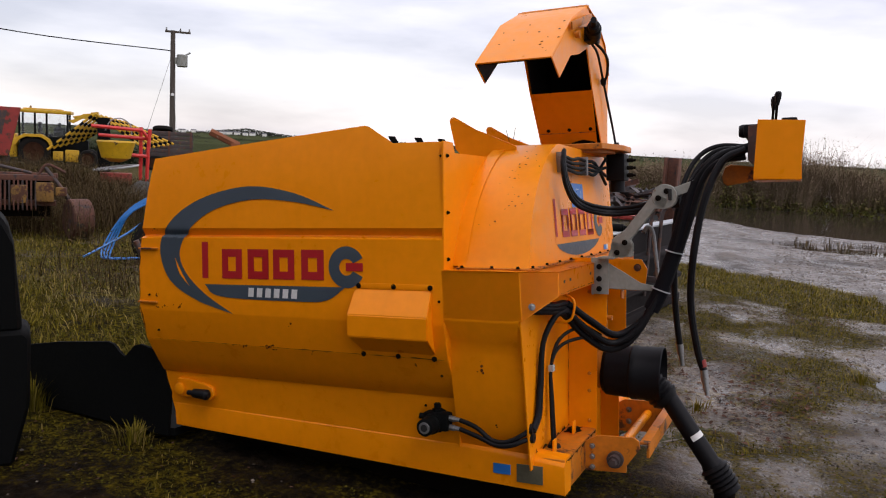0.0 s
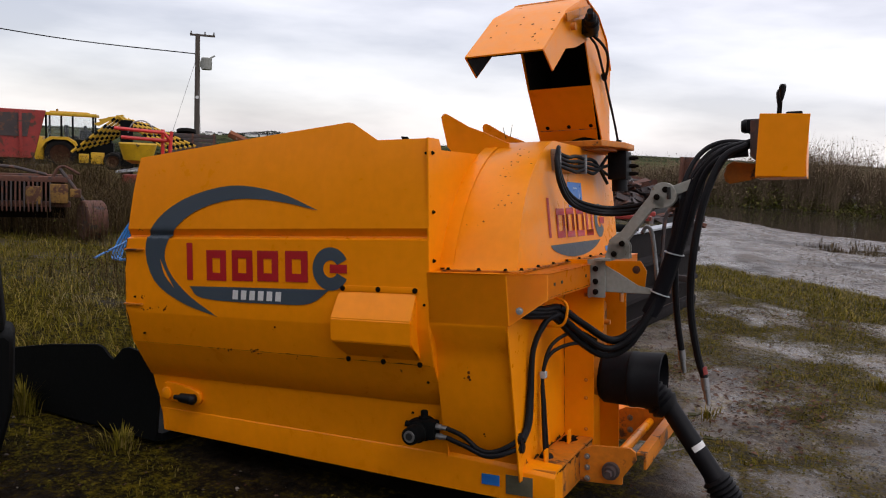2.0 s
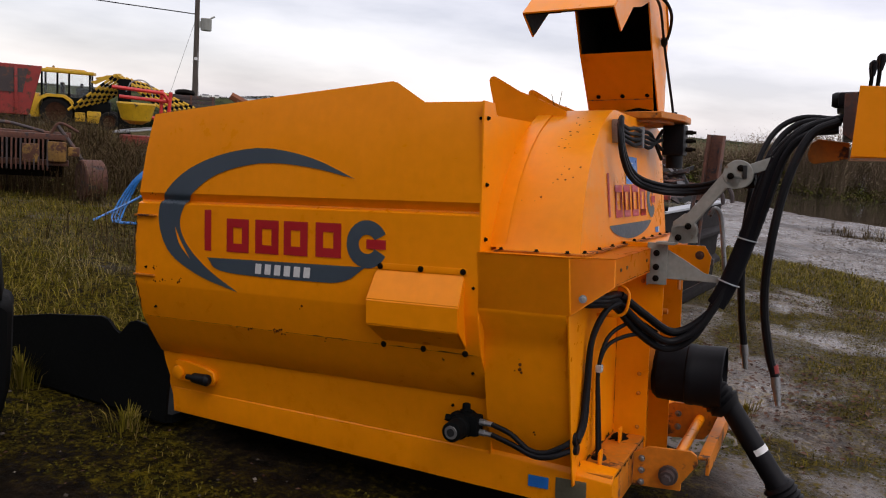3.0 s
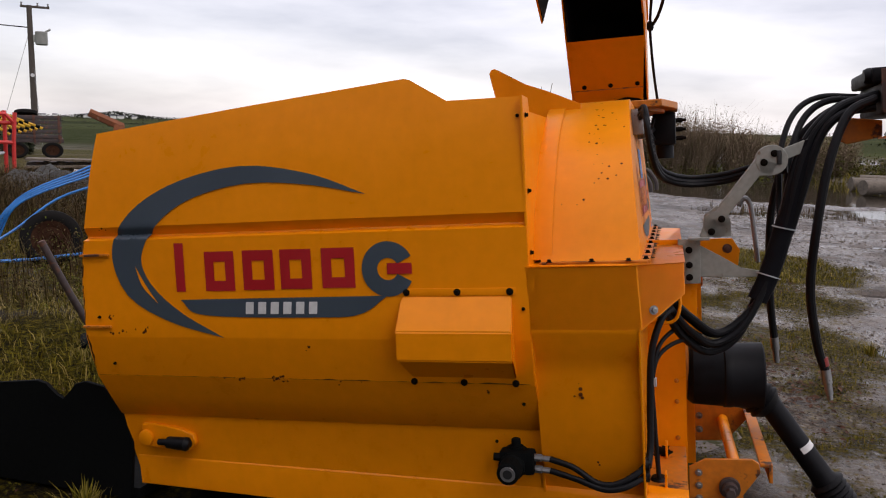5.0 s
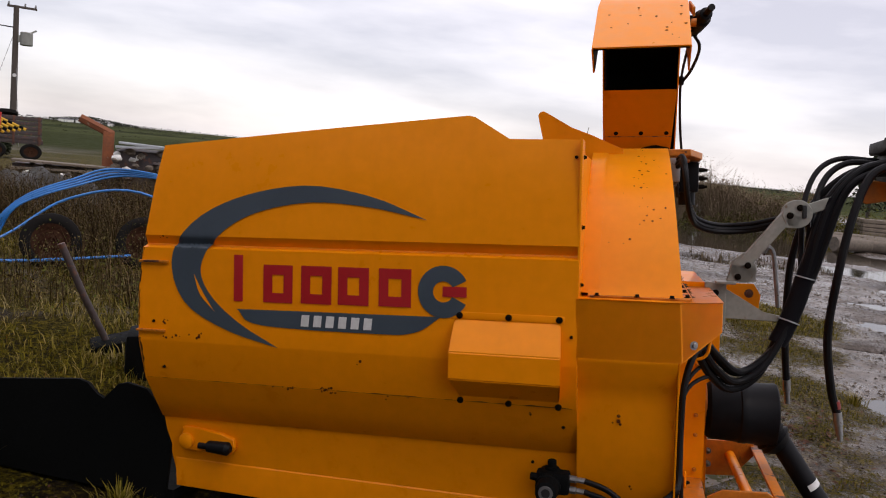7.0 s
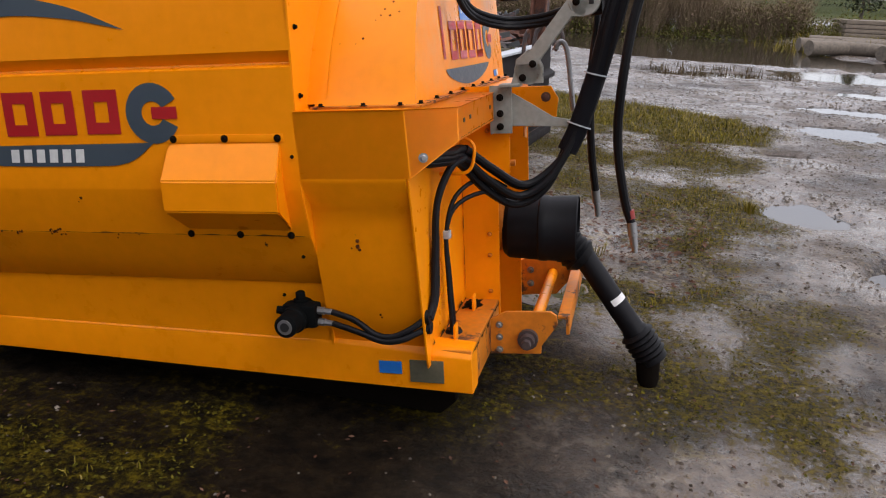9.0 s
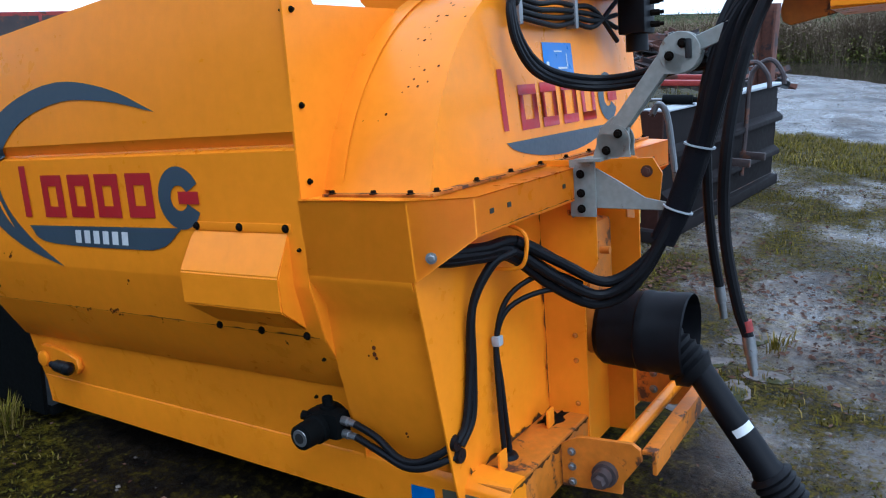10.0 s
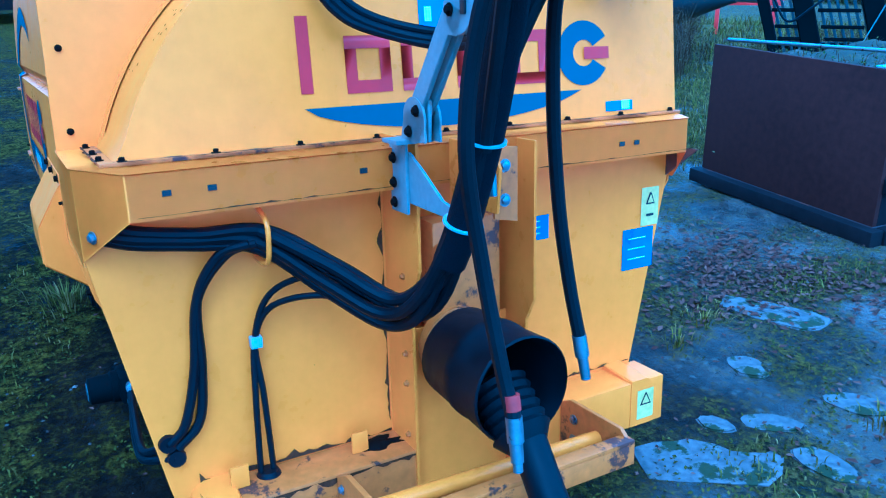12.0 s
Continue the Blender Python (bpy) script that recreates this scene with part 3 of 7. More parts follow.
part("arc_decal", on_side(ribbon([(-0.411, 1.313), (-0.62, 1.392), (-0.871, 1.428), (-1.133, 1.381), (-1.316, 1.284), (-1.396, 1.150), (-1.342, 0.994), (-1.175, 0.899), (-0.961, 0.842)],
                                 [(-0.411, 1.313), (-0.62, 1.354), (-0.851, 1.368), (-1.068, 1.324), (-1.205, 1.240), (-1.274, 1.130), (-1.240, 1.030), (-1.125, 0.930), (-0.961, 0.842)])), M_GREYBLUE, near_side, "slate-blue crescent decal")
part("arc_gap", on_side(ribbon([(-1.302, 1.100), (-1.276, 1.025), (-1.215, 0.962)], [(-1.302, 1.100), (-1.262, 1.030), (-1.215, 0.962)]), 0.0045), M_PAINT, near_side)


def frame_quads(x0, x1, z0, z1, t, lean=0.0):
    return [((x0, z0), (x1, z0), (x1, z0 + t), (x0, z0 + t)), ((x0, z1 - t), (x1, z1 - t), (x1, z1), (x0, z1)),
            ((x0, z0 + t), (x0 + t, z0 + t), (x0 + t, z1 - t), (x0, z1 - t)), ((x1 - t, z0 + t), (x1, z0 + t), (x1, z1 - t), (x1 - t, z1 - t))]


# the maker's name stands as plain red blocks
for quads in ([((-1.138, 1.005), (-1.102, 1.005), (-1.102, 1.174), (-1.138, 1.174))],
              frame_quads(-1.020, -0.906, 1.006, 1.142, 0.035), frame_quads(-0.873, -0.757, 1.008, 1.143, 0.035), frame_quads(-0.732, -0.618, 1.010, 1.143, 0.035), frame_quads(-0.581, -0.464, 1.012, 1.144, 0.035)):
    part("red_block", on_side(quads), M_RED, near_side, "plain red lettering block")
R0, C0 = 0.0895, (-0.350, 1.071)
disc = []
for k in range(40):
    a, b = 2 * math.pi * k / 40, 2 * math.pi * (k + 1) / 40
    if math.cos((a + b) / 2) > 0.88:
        continue
    inner = 0.036
    disc.append(tuple((C0[0] + r * math.cos(q), C0[1] + r * math.sin(q)) for r, q in ((inner, a), (R0, a), (R0, b), (inner, b))))
part("badge", on_side(disc), M_GREYBLUE, near_side, "slate-blue spanner-shaped badge")
part("badge_bar", on_side([((-0.352, 1.055), (-0.268, 1.055), (-0.268, 1.090), (-0.352, 1.090))], 0.004), M_RED, near_side)
part("name_strip", on_side(ribbon([(-1.126, 0.976), (-0.80, 0.980), (-0.50, 0.983), (-0.355, 0.985)], [(-1.126, 0.976), (-1.03, 0.922), (-0.60, 0.914), (-0.45, 0.926), (-0.355, 0.985)])), M_GREYBLUE, near_side, "slate-blue strip with white print")
for k in range(6):
    x = -0.872 + 0.0472 * k
    part("white_bar", on_side([((x, 0.926), (x + 0.030, 0.926), (x + 0.034, 0.967), (x + 0.004, 0.967))], 0.0045), M_WHITE, near_side)

# tabs and bolts of the near side
for z in (1.140, 0.880):
    part("tab", box(rear_x(z) - 0.004, rear_x(z) + 0.115, -0.058, -0.043, z - 0.004, z + 0.004, 0.001), M_WORN, near_side)
for x, z in ((-1.47, 0.915), (-1.44, 0.74), (0.085, 1.53), (0.085, 0.94), (0.06, 0.62), (-0.05, 0.47)):
    part("bolt", bolt((x, side_y(z) - 0.001, z), (0, -1, 0), 0.0045), M_DARKUNDER, near_side)

random.seed(9)
for cx, cz, n, s in ((-0.93, 0.692, 7, 0.03), (-0.80, 0.698, 10, 0.035), (-0.76, 0.686, 6, 0.02), (-0.55, 0.69, 3, 0.02), (-1.40, 0.862, 5, 0.03), (-1.43, 0.915, 4, 0.015), (-1.28, 0.862, 5, 0.03), (-0.66, 0.80, 2, 0.01), (-1.44, 1.23, 3, 0.02), (-0.02, 0.66, 3, 0.02)):
    for k in range(n):
        x, z = cx + random.gauss(0, s), cz + random.gauss(0, 0.006)
        part("rust_chip", lathe([(0, random.uniform(0.002, 0.006)), (0.0012, 0.001)], (x, side_y(z) - 0.0006, z), (0, -1, 0), 6), M_CHIP, near_side)
for cx, cz, n in ((0.245, 0.70, 7), (0.24, 0.66, 3), (0.29, 0.44, 2)):
    for k in range(n):
        x, z = cx + random.gauss(0, 0.008), cz + random.gauss(0, 0.014)
        part("rust_chip", lathe([(0, random.uniform(0.003, 0.007)), (0.0012, 0.001)], (x, 0.016 if z > 0.6 else 0.066, z), (0, -1, 0.1), 6), M_CHIP, near_side)
# cover box low on the near side
cover = bmesh.new()
loops = []
for y, x0, x1, z in ((-0.044, -0.306, 0.048, 0.983), (-0.058, -0.313, 0.054, 0.966), (-0.110, -0.316, 0.058, 0.878), (-0.110, -0.316, 0.058, 0.786), (-0.010, -0.296, 0.048, 0.708)):
    loops.append([cover.verts.new((x, y, z)) for x in (x0, x1)])
for a, b in zip(loops, loops[1:]):
    cover.faces.new((a[0], a[1], b[1], b[0]))
cover.faces.new([l[0] for l in loops])
cover.faces.new([l[1] for l in loops])
bmesh.ops.bevel(cover, geom=list(cover.edges), offset=0.004, segments=2, affect="EDGES")
cover_ob = obj("cover_box", cover, M_PAINT, blower, "folded orange cover box", 16)
for x in (-0.291, -0.123, 0.045):
    for z in (0.994, 0.697):
        part("bolt", bolt((x, side_y(z) - 0.002, z), (0, -1, 0), 0.009), M_DARKUNDER, cover_ob)
part("cover_flange", box(-0.318, 0.062, -0.049, -0.045, 0.983, 1.006, 0.001), M_PAINT, cover_ob)

# base beam along the foot of the near side, and its far twin
def base_beam(flip):
    bm = bmesh.new()
    rows = []
    for x, zt, zb in ((-1.475, 0.375, 0.232), (-0.5, 0.352, 0.195), (0.13, 0.335, 0.170), (0.56, 0.300, 0.152)):
        rows.append([bm.verts.new((x, y, z)) for y, z in ((0.20, zt), (0.135, zt), (0.105, zt - 0.028), (0.112, zb), (0.20, zb))])
    for a, b in zip(rows, rows[1:]):
        for k in range(5):
            bm.faces.new((a[k], a[(k + 1) % 5], b[(k + 1) % 5], b[k]))
    bm.faces.new(rows[0])
    bm.faces.new(rows[-1])
    bmesh.ops.bevel(bm, geom=[e for e in bm.edges if abs(e.verts[0].co.x - e.verts[1].co.x) > 0.1], offset=0.004, segments=1, affect="EDGES")
    if flip:
        for v in bm.verts:
            v.co.y = 1.56 - v.co.y
    return bm


near_beam = part("base_beam", base_beam(False), M_PAINT, blower)
part("base_beam", base_beam(True), M_PAINT, blower)
part("blue_sticker", box(0.255, 0.331, 0.1035, 0.106, 0.213, 0.255, 0), M_BLUE, near_beam, "blue sticker with a pale stripe")
part("maker_plate", box(0.358, 0.470, 0.103, 0.1065, 0.188, 0.264, 0.001), M_PLATE, near_beam, "dull riveted maker's plate")
part("floor_pan", box(-1.46, 0.43, 0.14, 1.42, 0.24, 0.262, 0.002), M_DARKUNDER, blower)
# unseen skids added for support; the black underside shade is in their colour
for y in (0.30, 1.22):
    skid = prism("y", [(-1.35, 0.145), (0.40, -0.02), (0.46, 0.03), (0.46, 0.16), (-1.38, 0.24)], y, y + 0.10, 0.004)
    part("skid", skid, M_DARKUNDER, blower, "near-black steel skid added to carry the machine")

# lug with shackle
lug = merge(prism("y", [(-1.430, 0.395), (-1.225, 0.385), (-1.200, 0.412), (-1.208, 0.448), (-1.26, 0.466), (-1.36, 0.480), (-1.430, 0.482)], 0.078, 0.100, 0.003), lathe([(0, 0.030), (0.012, 0.030), (0.016, 0.022)], (-1.405, 0.074, 0.432), (0, -1, 0), 16))
lug_ob = part("lug", lug, M_PAINT, blower)
part("lug_pin", merge(lathe([(0, 0.012), (0.07, 0.012)], (-1.345, 0.060, 0.420), (1, 0, 0), 10), lathe([(0, 0.022), (0.085, 0.026), (0.10, 0.012)], (-1.300, 0.055, 0.422), (1, -0.1, 0), 12)), M_HOSE, lug_ob, "dark greasy pin")

# ---- front bulkhead, recessed housing cheek, shelf ----
part("bulkhead", merge(prism("x", [(-0.045, 1.07), (-0.038, 1.588), (0.055, 1.588), (0.075, 1.545), (0.60, 1.555), (1.45, 1.555), (1.598, 1.58), (1.606, 1.07), (1.44, 0.30), (0.105, 0.30), (0.082, 0.52), (-0.010, 0.69), (-0.045, 0.84)], 0.098, 0.106, 0.001)), M_PAINT, blower)
cheek = folded("x", [(-0.043, 0.878), (-0.043, 0.862), (0.012, 0.785), (0.016, 0.72), (0.030, 0.60), (0.062, 0.46), (0.115, 0.335), (0.13, 0.30)], 0.106, 0.423, -0.004)
part("housing_cheek", cheek, M_PAINT, blower)
cheek2 = folded("x", [(1.603, 0.878), (1.603, 0.862), (1.55, 0.785), (1.545, 0.72), (1.53, 0.60), (1.50, 0.46), (1.455, 0.335), (1.44, 0.30)], 0.106, 0.423, 0.004)
part("housing_cheek", cheek2, M_PAINT, blower)
front_plate = part("front_plate", prism("x", [(-0.044, 0.985), (-0.044, 0.872), (0.062, 0.315), (0.075, 0.25), (1.46, 0.25), (1.47, 0.305), (1.603, 0.93), (1.603, 0.985)], 0.424, 0.430, 0.0008), M_PAINT, blower)
shelf = bmesh.new()
top = [shelf.verts.new(p) for p in ((0.100, -0.047, 1.068), (0.425, -0.047, 1.068), (0.560, 0.035, 1.066), (0.560, 1.530, 1.066), (0.425, 1.609, 1.068), (0.100, 1.609, 1.068))]
bot = [shelf.verts.new(p) for p in ((0.100, -0.047, 0.875), (0.436, -0.047, 0.875), (0.560, 0.035, 0.970), (0.560, 1.530, 0.970), (0.436, 1.609, 0.875), (0.100, 1.609, 0.875))]
shelf.faces.new(top)
for i in range(5):
    shelf.faces.new((top[i], top[i + 1], bot[i + 1], bot[i]))
bmesh.ops.solidify(shelf, geom=list(shelf.faces), thickness=0.006)
bmesh.ops.bevel(shelf, geom=[e for e in shelf.edges if e.calc_length() > 0.08], offset=0.003, segments=1, affect="EDGES")
shelf_ob = part("shelf", shelf, M_PAINT, blower, "folded orange shelf round the fan housing")
for y, z in ((0.110, 1.022), (0.199, 1.023), (0.532, 1.022), (1.287, 1.014), (1.339, 1.014)):
    part("slot", box(0.5605, 0.5625, y - 0.009, y + 0.009, z - 0.006, z + 0.006, 0), M_INK, shelf_ob)
part("bolt", bolt((0.470, -0.026, 0.932), (0.45, -0.9, 0), 0.011), M_STEEL, shelf_ob, "zinc bolt head")
part("corner_dirt_gusset", prism("y", [(0.43, 0.97), (0.55, 0.97), (0.43, 0.88)], 1.585, 1.592), M_RUST, shelf_ob)

# ---- fan housing above the shelf ----
CY, CZ, CR = 0.800, 0.850, 0.783
arc = [(0.035, 1.066)] + [(CY - CR * math.cos(a), min(1.612, CZ + CR * math.sin(a))) for a in [radians(20 + 70 * k / 22) for k in range(23)]]
outline = arc + [(1.45, 1.612), (1.57, 1.59), (1.600, 1.52), (1.606, 1.066)]
def front_x(z):
    return 0.436 - 0.085 * (z - 1.066)


shell = prism("x", outline, 0.13, 0.430)
for v in shell.verts:
    if v.co.x > 0.4:
        v.co.x = front_x(v.co.z)
housing = part("fan_housing", shell, M_PAINT, blower, "rounded orange fan housing with rust specks")
rim = folded("x", [(CY - (CR + 0.0035) * math.cos(a), min(1.6155, CZ + (CR + 0.0035) * math.sin(a))) for a in [radians(17 + 73 * k / 26) for k in range(27)]], 0.105, 0.165, 0.002)
part("housing_rim", rim, M_PAINT, housing)
part("housing_flange", merge(box(0.13, 0.455, 0.006, 0.036, 1.067, 1.075, 0.001), box(0.428, 0.462, 0.015, 1.60, 1.068, 1.076, 0.001)), M_WORN, housing)
for x in (0.16, 0.29, 0.40):
    part("bolt", bolt((x, 0.012, 1.075), (0, 0, 1), 0.008), M_DARKUNDER, housing)
for k in range(9):
    part("bolt", bolt((0.450, 0.05 + 0.19 * k, 1.076), (0, 0, 1), 0.008), M_DARKUNDER, housing)
for x, z in ((0.108, 1.11), (0.108, 1.30), (0.108, 1.53)):
    part("bolt", bolt((x, -0.01, z), (1, 0, 0), 0.0065), M_DARKUNDER, housing)
random.seed(5)
for k in range(36):
    a = radians(random.gauss(47, 13))
    x = 0.30 + random.gauss(0, 0.035)
    r = CR + 0.0004
    at = (x, CY - r * math.cos(a), CZ + r * math.sin(a))
    part("rust_chip", lathe([(0, random.uniform(0.0012, 0.0050)), (0.0008, 0.0006)], at, (0, -math.cos(a), math.sin(a)), 7), M_CHIP, housing)


def on_front(quads, x=0.4325):
    bm = bmesh.new()
    for q in quads:
        bm.faces.new([bm.verts.new((x - 0.43 + front_x(z) if z > 1.06 else x, y, z)) for y, z in q])
    bmesh.ops.remove_doubles(bm, verts=bm.verts, dist=0.0002)
    return bm


for quads in ([((0.448, 1.186), (0.478, 1.186), (0.478, 1.356), (0.448, 1.356))],
              frame_quads(0.561, 0.678, 1.181, 1.311, 0.029), frame_quads(0.707, 0.822, 1.180, 1.314, 0.029), frame_quads(0.860, 0.982, 1.179, 1.314, 0.029), frame_quads(1.022, 1.140, 1.178, 1.315, 0.029)):
    part("red_block", on_front(quads), M_RED, housing, "plain red lettering block")
C1 = (1.263, 1.250)
disc = []
for k in range(36):
    a, b = 2 * math.pi * k / 36, 2 * math.pi * (k + 1) / 36
    if math.cos((a + b) / 2) > 0.88:
        continue
    disc.append(tuple((C1[0] + r * 1.04 * math.cos(q), C1[1] + r * math.sin(q)) for r, q in ((0.035, a), (0.086, a), (0.086, b), (0.035, b))))
part("badge", on_front(disc), M_GREYBLUE, housing)
part("badge_bar", on_front([((1.263, 1.234), (1.350, 1.234), (1.350, 1.266), (1.263, 1.266))], 0.4345), M_RED, housing)
sw = []
for k in range(24):
    u, v = k / 24, (k + 1) / 24
    def low(t):
        return 1.153 - 0.064 * math.sin(math.pi * min(1, t * 1.02)) ** 0.6
    sw.append(((0.452 + 0.80 * u, low(u)), (0.452 + 0.80 * v, low(v)), (0.452 + 0.80 * v, 1.153), (0.452 + 0.80 * u, 1.153)))
part("swoosh_decal", on_front(sw), M_GREYBLUE, housing, "slate-blue swoosh decal")
blue = part("blue_sticker", on_front([((0.761, 1.318), (0.984, 1.318), (0.984, 1.434), (0.761, 1.434))]), M_BLUE, housing, "blue instruction sticker with white print")
for y0, y1, z0, z1 in ((0.775, 0.795, 1.34, 1.375), (0.86, 0.93, 1.352, 1.358), (0.93, 0.936, 1.36, 1.40), (0.84, 0.90, 1.405, 1.409)):
    part("white_print", on_front([((y0, z0), (y1, z0), (y1, z1), (y0, z1))], 0.4345), M_WHITE, blue)
small_st = part("small_sticker", on_front([((1.337, 1.088), (1.435, 1.088), (1.435, 1.115), (1.337, 1.115))]), M_BLUE, housing)
part("white_print", on_front([((1.392, 1.090), (1.424, 1.090), (1.424, 1.116), (1.392, 1.116))], 0.4345), M_WHITE, small_st)
for z in (1.45, 1.22, 1.10):
    part("bolt", bolt((0.30, 1.602, z), (0, 1, 0), 0.009), M_DARKUNDER, housing)

# catch fins behind the housing
for y in (0.526, 1.002):
    fin = prism("y", [(-0.115, 1.735), (-0.108, 1.748), (-0.095, 1.752), (-0.08, 1.745), (0.02, 1.685), (0.10, 1.655), (0.22, 1.60), (0.22, 1.53), (-0.02, 1.53), (-0.085, 1.60), (-0.108, 1.70)], y - 0.006, y + 0.006, 0.001)
    part("catch_fin", fin, M_PAINT, blower)

# ---- discharge chute ----
def lip_y(z):
    """The chute's front plate leans back towards its foot."""
    return 1.095 + (1.90 - z) * 0.75


plate = prism("y", [(0.100, 1.628), (0.400, 1.628), (0.418, 1.897), (0.090, 1.897)], 0, 0.006)
for v in plate.verts:
    v.co.y += lip_y(v.co.z)
chute = part("chute", plate, M_PAINT, blower, "orange sheet-steel chute, black inside")
part("chute_rear", prism("y", [(0.118, 1.628), (0.410, 1.628), (0.426, 2.03), (0.094, 2.03)], 1.440, 1.446), M_PAINT, chute)
cheek_line = [(1.305, 1.628), (1.440, 1.628), (1.440, 2.02), (1.36, 2.16), (1.20, 2.25), (0.97, 2.285), (0.90, 2.20), (0.985, 2.10), (1.100, 1.90)]
for x0, x1 in ((0.089, 0.095), (0.417, 0.423)):
    part("chute_cheek", prism("x", cheek_line, x0, x1, 0.001), M_PAINT, chute)
# near-black sheets cover the inner faces of the chute
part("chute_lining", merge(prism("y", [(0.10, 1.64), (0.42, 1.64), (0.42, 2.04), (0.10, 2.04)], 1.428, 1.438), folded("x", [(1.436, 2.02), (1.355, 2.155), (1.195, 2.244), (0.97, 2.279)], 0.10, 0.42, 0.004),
                           prism("x", [(1.315, 1.64), (1.43, 1.64), (1.43, 2.02), (1.35, 2.15), (1.19, 2.24), (0.98, 2.27), (0.93, 2.2), (1.0, 2.1), (1.106, 1.9)], 0.1, 0.104), prism("x", [(1.315, 1.64), (1.43, 1.64), (1.43, 2.02), (1.35, 2.15), (1.19, 2.24), (0.98, 2.27), (0.93, 2.2), (1.0, 2.1), (1.106, 1.9)], 0.416, 0.420)), M_INNER, chute, "black lining")
part("chute_back", folded("x", [(1.447, 2.02), (1.362, 2.165), (1.20, 2.256), (0.97, 2.291)], 0.09, 0.43, -0.005), M_PAINT, chute)
for x in (0.15, 0.265, 0.38):
    part("bolt", bolt((x, lip_y(1.715) - 0.001, 1.715), (0, -0.8, -0.6), 0.008), M_DARKUNDER, chute)
part("chute_fold", box(0.098, 0.404, lip_y(1.700) - 0.004, lip_y(1.700) + 0.002, 1.698, 1.702, 0), M_WORN, chute)
# near-black patch low on the front plate
part("chute_dark_patch", prism("y", [(0.25, 1.632), (0.395, 1.632), (0.395, 1.650), (0.33, 1.664), (0.27, 1.650)], lip_y(1.645) - 0.013, lip_y(1.645) - 0.012), M_DARKUNDER, chute)
hood = part("hood", merge(folded("x", [(0.360, 1.938), (0.685, 2.170), (0.97, 2.288)], 0.086, 0.434, 0.006)), M_PAINT, blower, "hinged orange deflector hood with rust specks")
for x0, x1 in ((0.084, 0.090), (0.430, 0.436)):
    part("hood_cheek", prism("x", [(0.362, 1.938), (0.475, 1.872), (0.650, 1.998), (0.80, 2.03), (1.00, 2.10), (1.02, 2.24), (0.97, 2.290), (0.685, 2.170)], x0, x1, 0.001), M_PAINT, hood)
# near-black sheets under the hood and inside its left cheek
part("hood_lining", merge(folded("x", [(0.375, 1.936), (0.69, 2.159), (0.97, 2.276)], 0.090, 0.430, 0.003), prism("x", [(0.372, 1.938), (0.473, 1.878), (0.650, 2.002), (0.80, 2.034), (1.00, 2.10), (1.02, 2.23), (0.97, 2.270), (0.685, 2.155)], 0.0905, 0.0925)), M_INNER, hood, "black lining")
for k in range(14):
    t, x = random.uniform(0.1, 0.9), random.uniform(0.1, 0.42)
    part("rust_chip", lathe([(0, random.uniform(0.003, 0.007)), (0.001, 0.002)], (x, 0.365 + 0.32 * t, 1.947 + 0.235 * t), (0, -0.59, 0.81), 7), M_CHIP, hood)
part("hood_hinge", lathe([(0, 0.010), (0.36, 0.010)], (0.080, 0.968, 2.287), (1, 0, 0), 10), M_WORN, hood)
part("hood_lever", merge(box(0.449, 0.457, 0.60, 0.98, 2.165, 2.20, 0.002, Matrix.Translation((0, 0.8, 2.18)) @ Matrix.Rotation(radians(18), 4, "X") @ Matrix.Translation((0, -0.8, -2.18))), lathe([(0, 0.016), (0.02, 0.016)], (0.447, 0.70, 2.10), (1, 0, 0), 12)), M_WORN, hood)
ram = part("hood_ram", merge(lathe([(0, 0.034), (0.10, 0.036), (0.11, 0.028), (0.15, 0.026), (0.155, 0.014), (0.22, 0.014)], (0.475, 0.92, 2.13), (0.2, -0.85, 0.1), 16), box(0.43, 0.49, 0.88, 0.98, 2.10, 2.17, 0.006)), M_HOSE, chute, "black hydraulic actuator on the hood")
part("ram_hose", tube([(0.475, 0.95, 2.10), (0.50, 1.00, 2.07), (0.500, 1.10, 2.04), (0.475, 1.20, 1.99), (0.442, 1.28, 1.955)], 0.007), M_HOSE, chute)
part("ram_hose", tube([(0.455, 0.96, 2.10), (0.455, 1.08, 2.07), (0.440, 1.26, 1.97), (0.442, 1.36, 1.86), (0.452, 1.44, 1.73), (0.465, 1.47, 1.62)], 0.0062), M_HOSE, chute)
part("hose_union", lathe([(0, 0.010), (0.008, 0.015), (0.03, 0.015), (0.04, 0.010)], (0.440, 1.255, 1.978), (0.02, 0.5, -0.8), 10), M_HOSE, chute)
part("motor_gland", lathe([(0, 0.030), (0.012, 0.030), (0.014, 0.016), (0.03, 0.014)], (0.466, 1.465, 1.626), (0, 0, 1), 14), M_HOSE, chute)
part("chute_collar", merge(prism("z", [(0.08, 1.02), (0.50, 1.02), (0.565, 1.25), (0.565, 1.43), (0.48, 1.49), (0.08, 1.49)], 1.612, 1.642, 0.003), lathe([(0, 0.24), (0.04, 0.24)], (0.27, 1.26, 1.60), (0, 0, 1), 28)), M_WORN, blower)
valve = part("slew_motor", merge(box(0.455, 0.555, 1.30, 1.42, 1.46, 1.605, 0.01), lathe([(0, 0.04), (0.10, 0.04)], (0.505, 1.36, 1.40), (0, 0, 1), 14)), M_HOSE, blower, "black slewing motor with fittings")
for z in (1.49, 1.53, 1.57):
    part("fitting", lathe([(0, 0.011), (0.035, 0.011), (0.036, 0.007), (0.05, 0.007)], (0.55, 1.37, z), (1, 0.25, 0), 8), M_DARKUNDER, valve)

hood.location, chute.location = (0.017, -0.047, 0.009), (0.017, -0.033, 0.017)

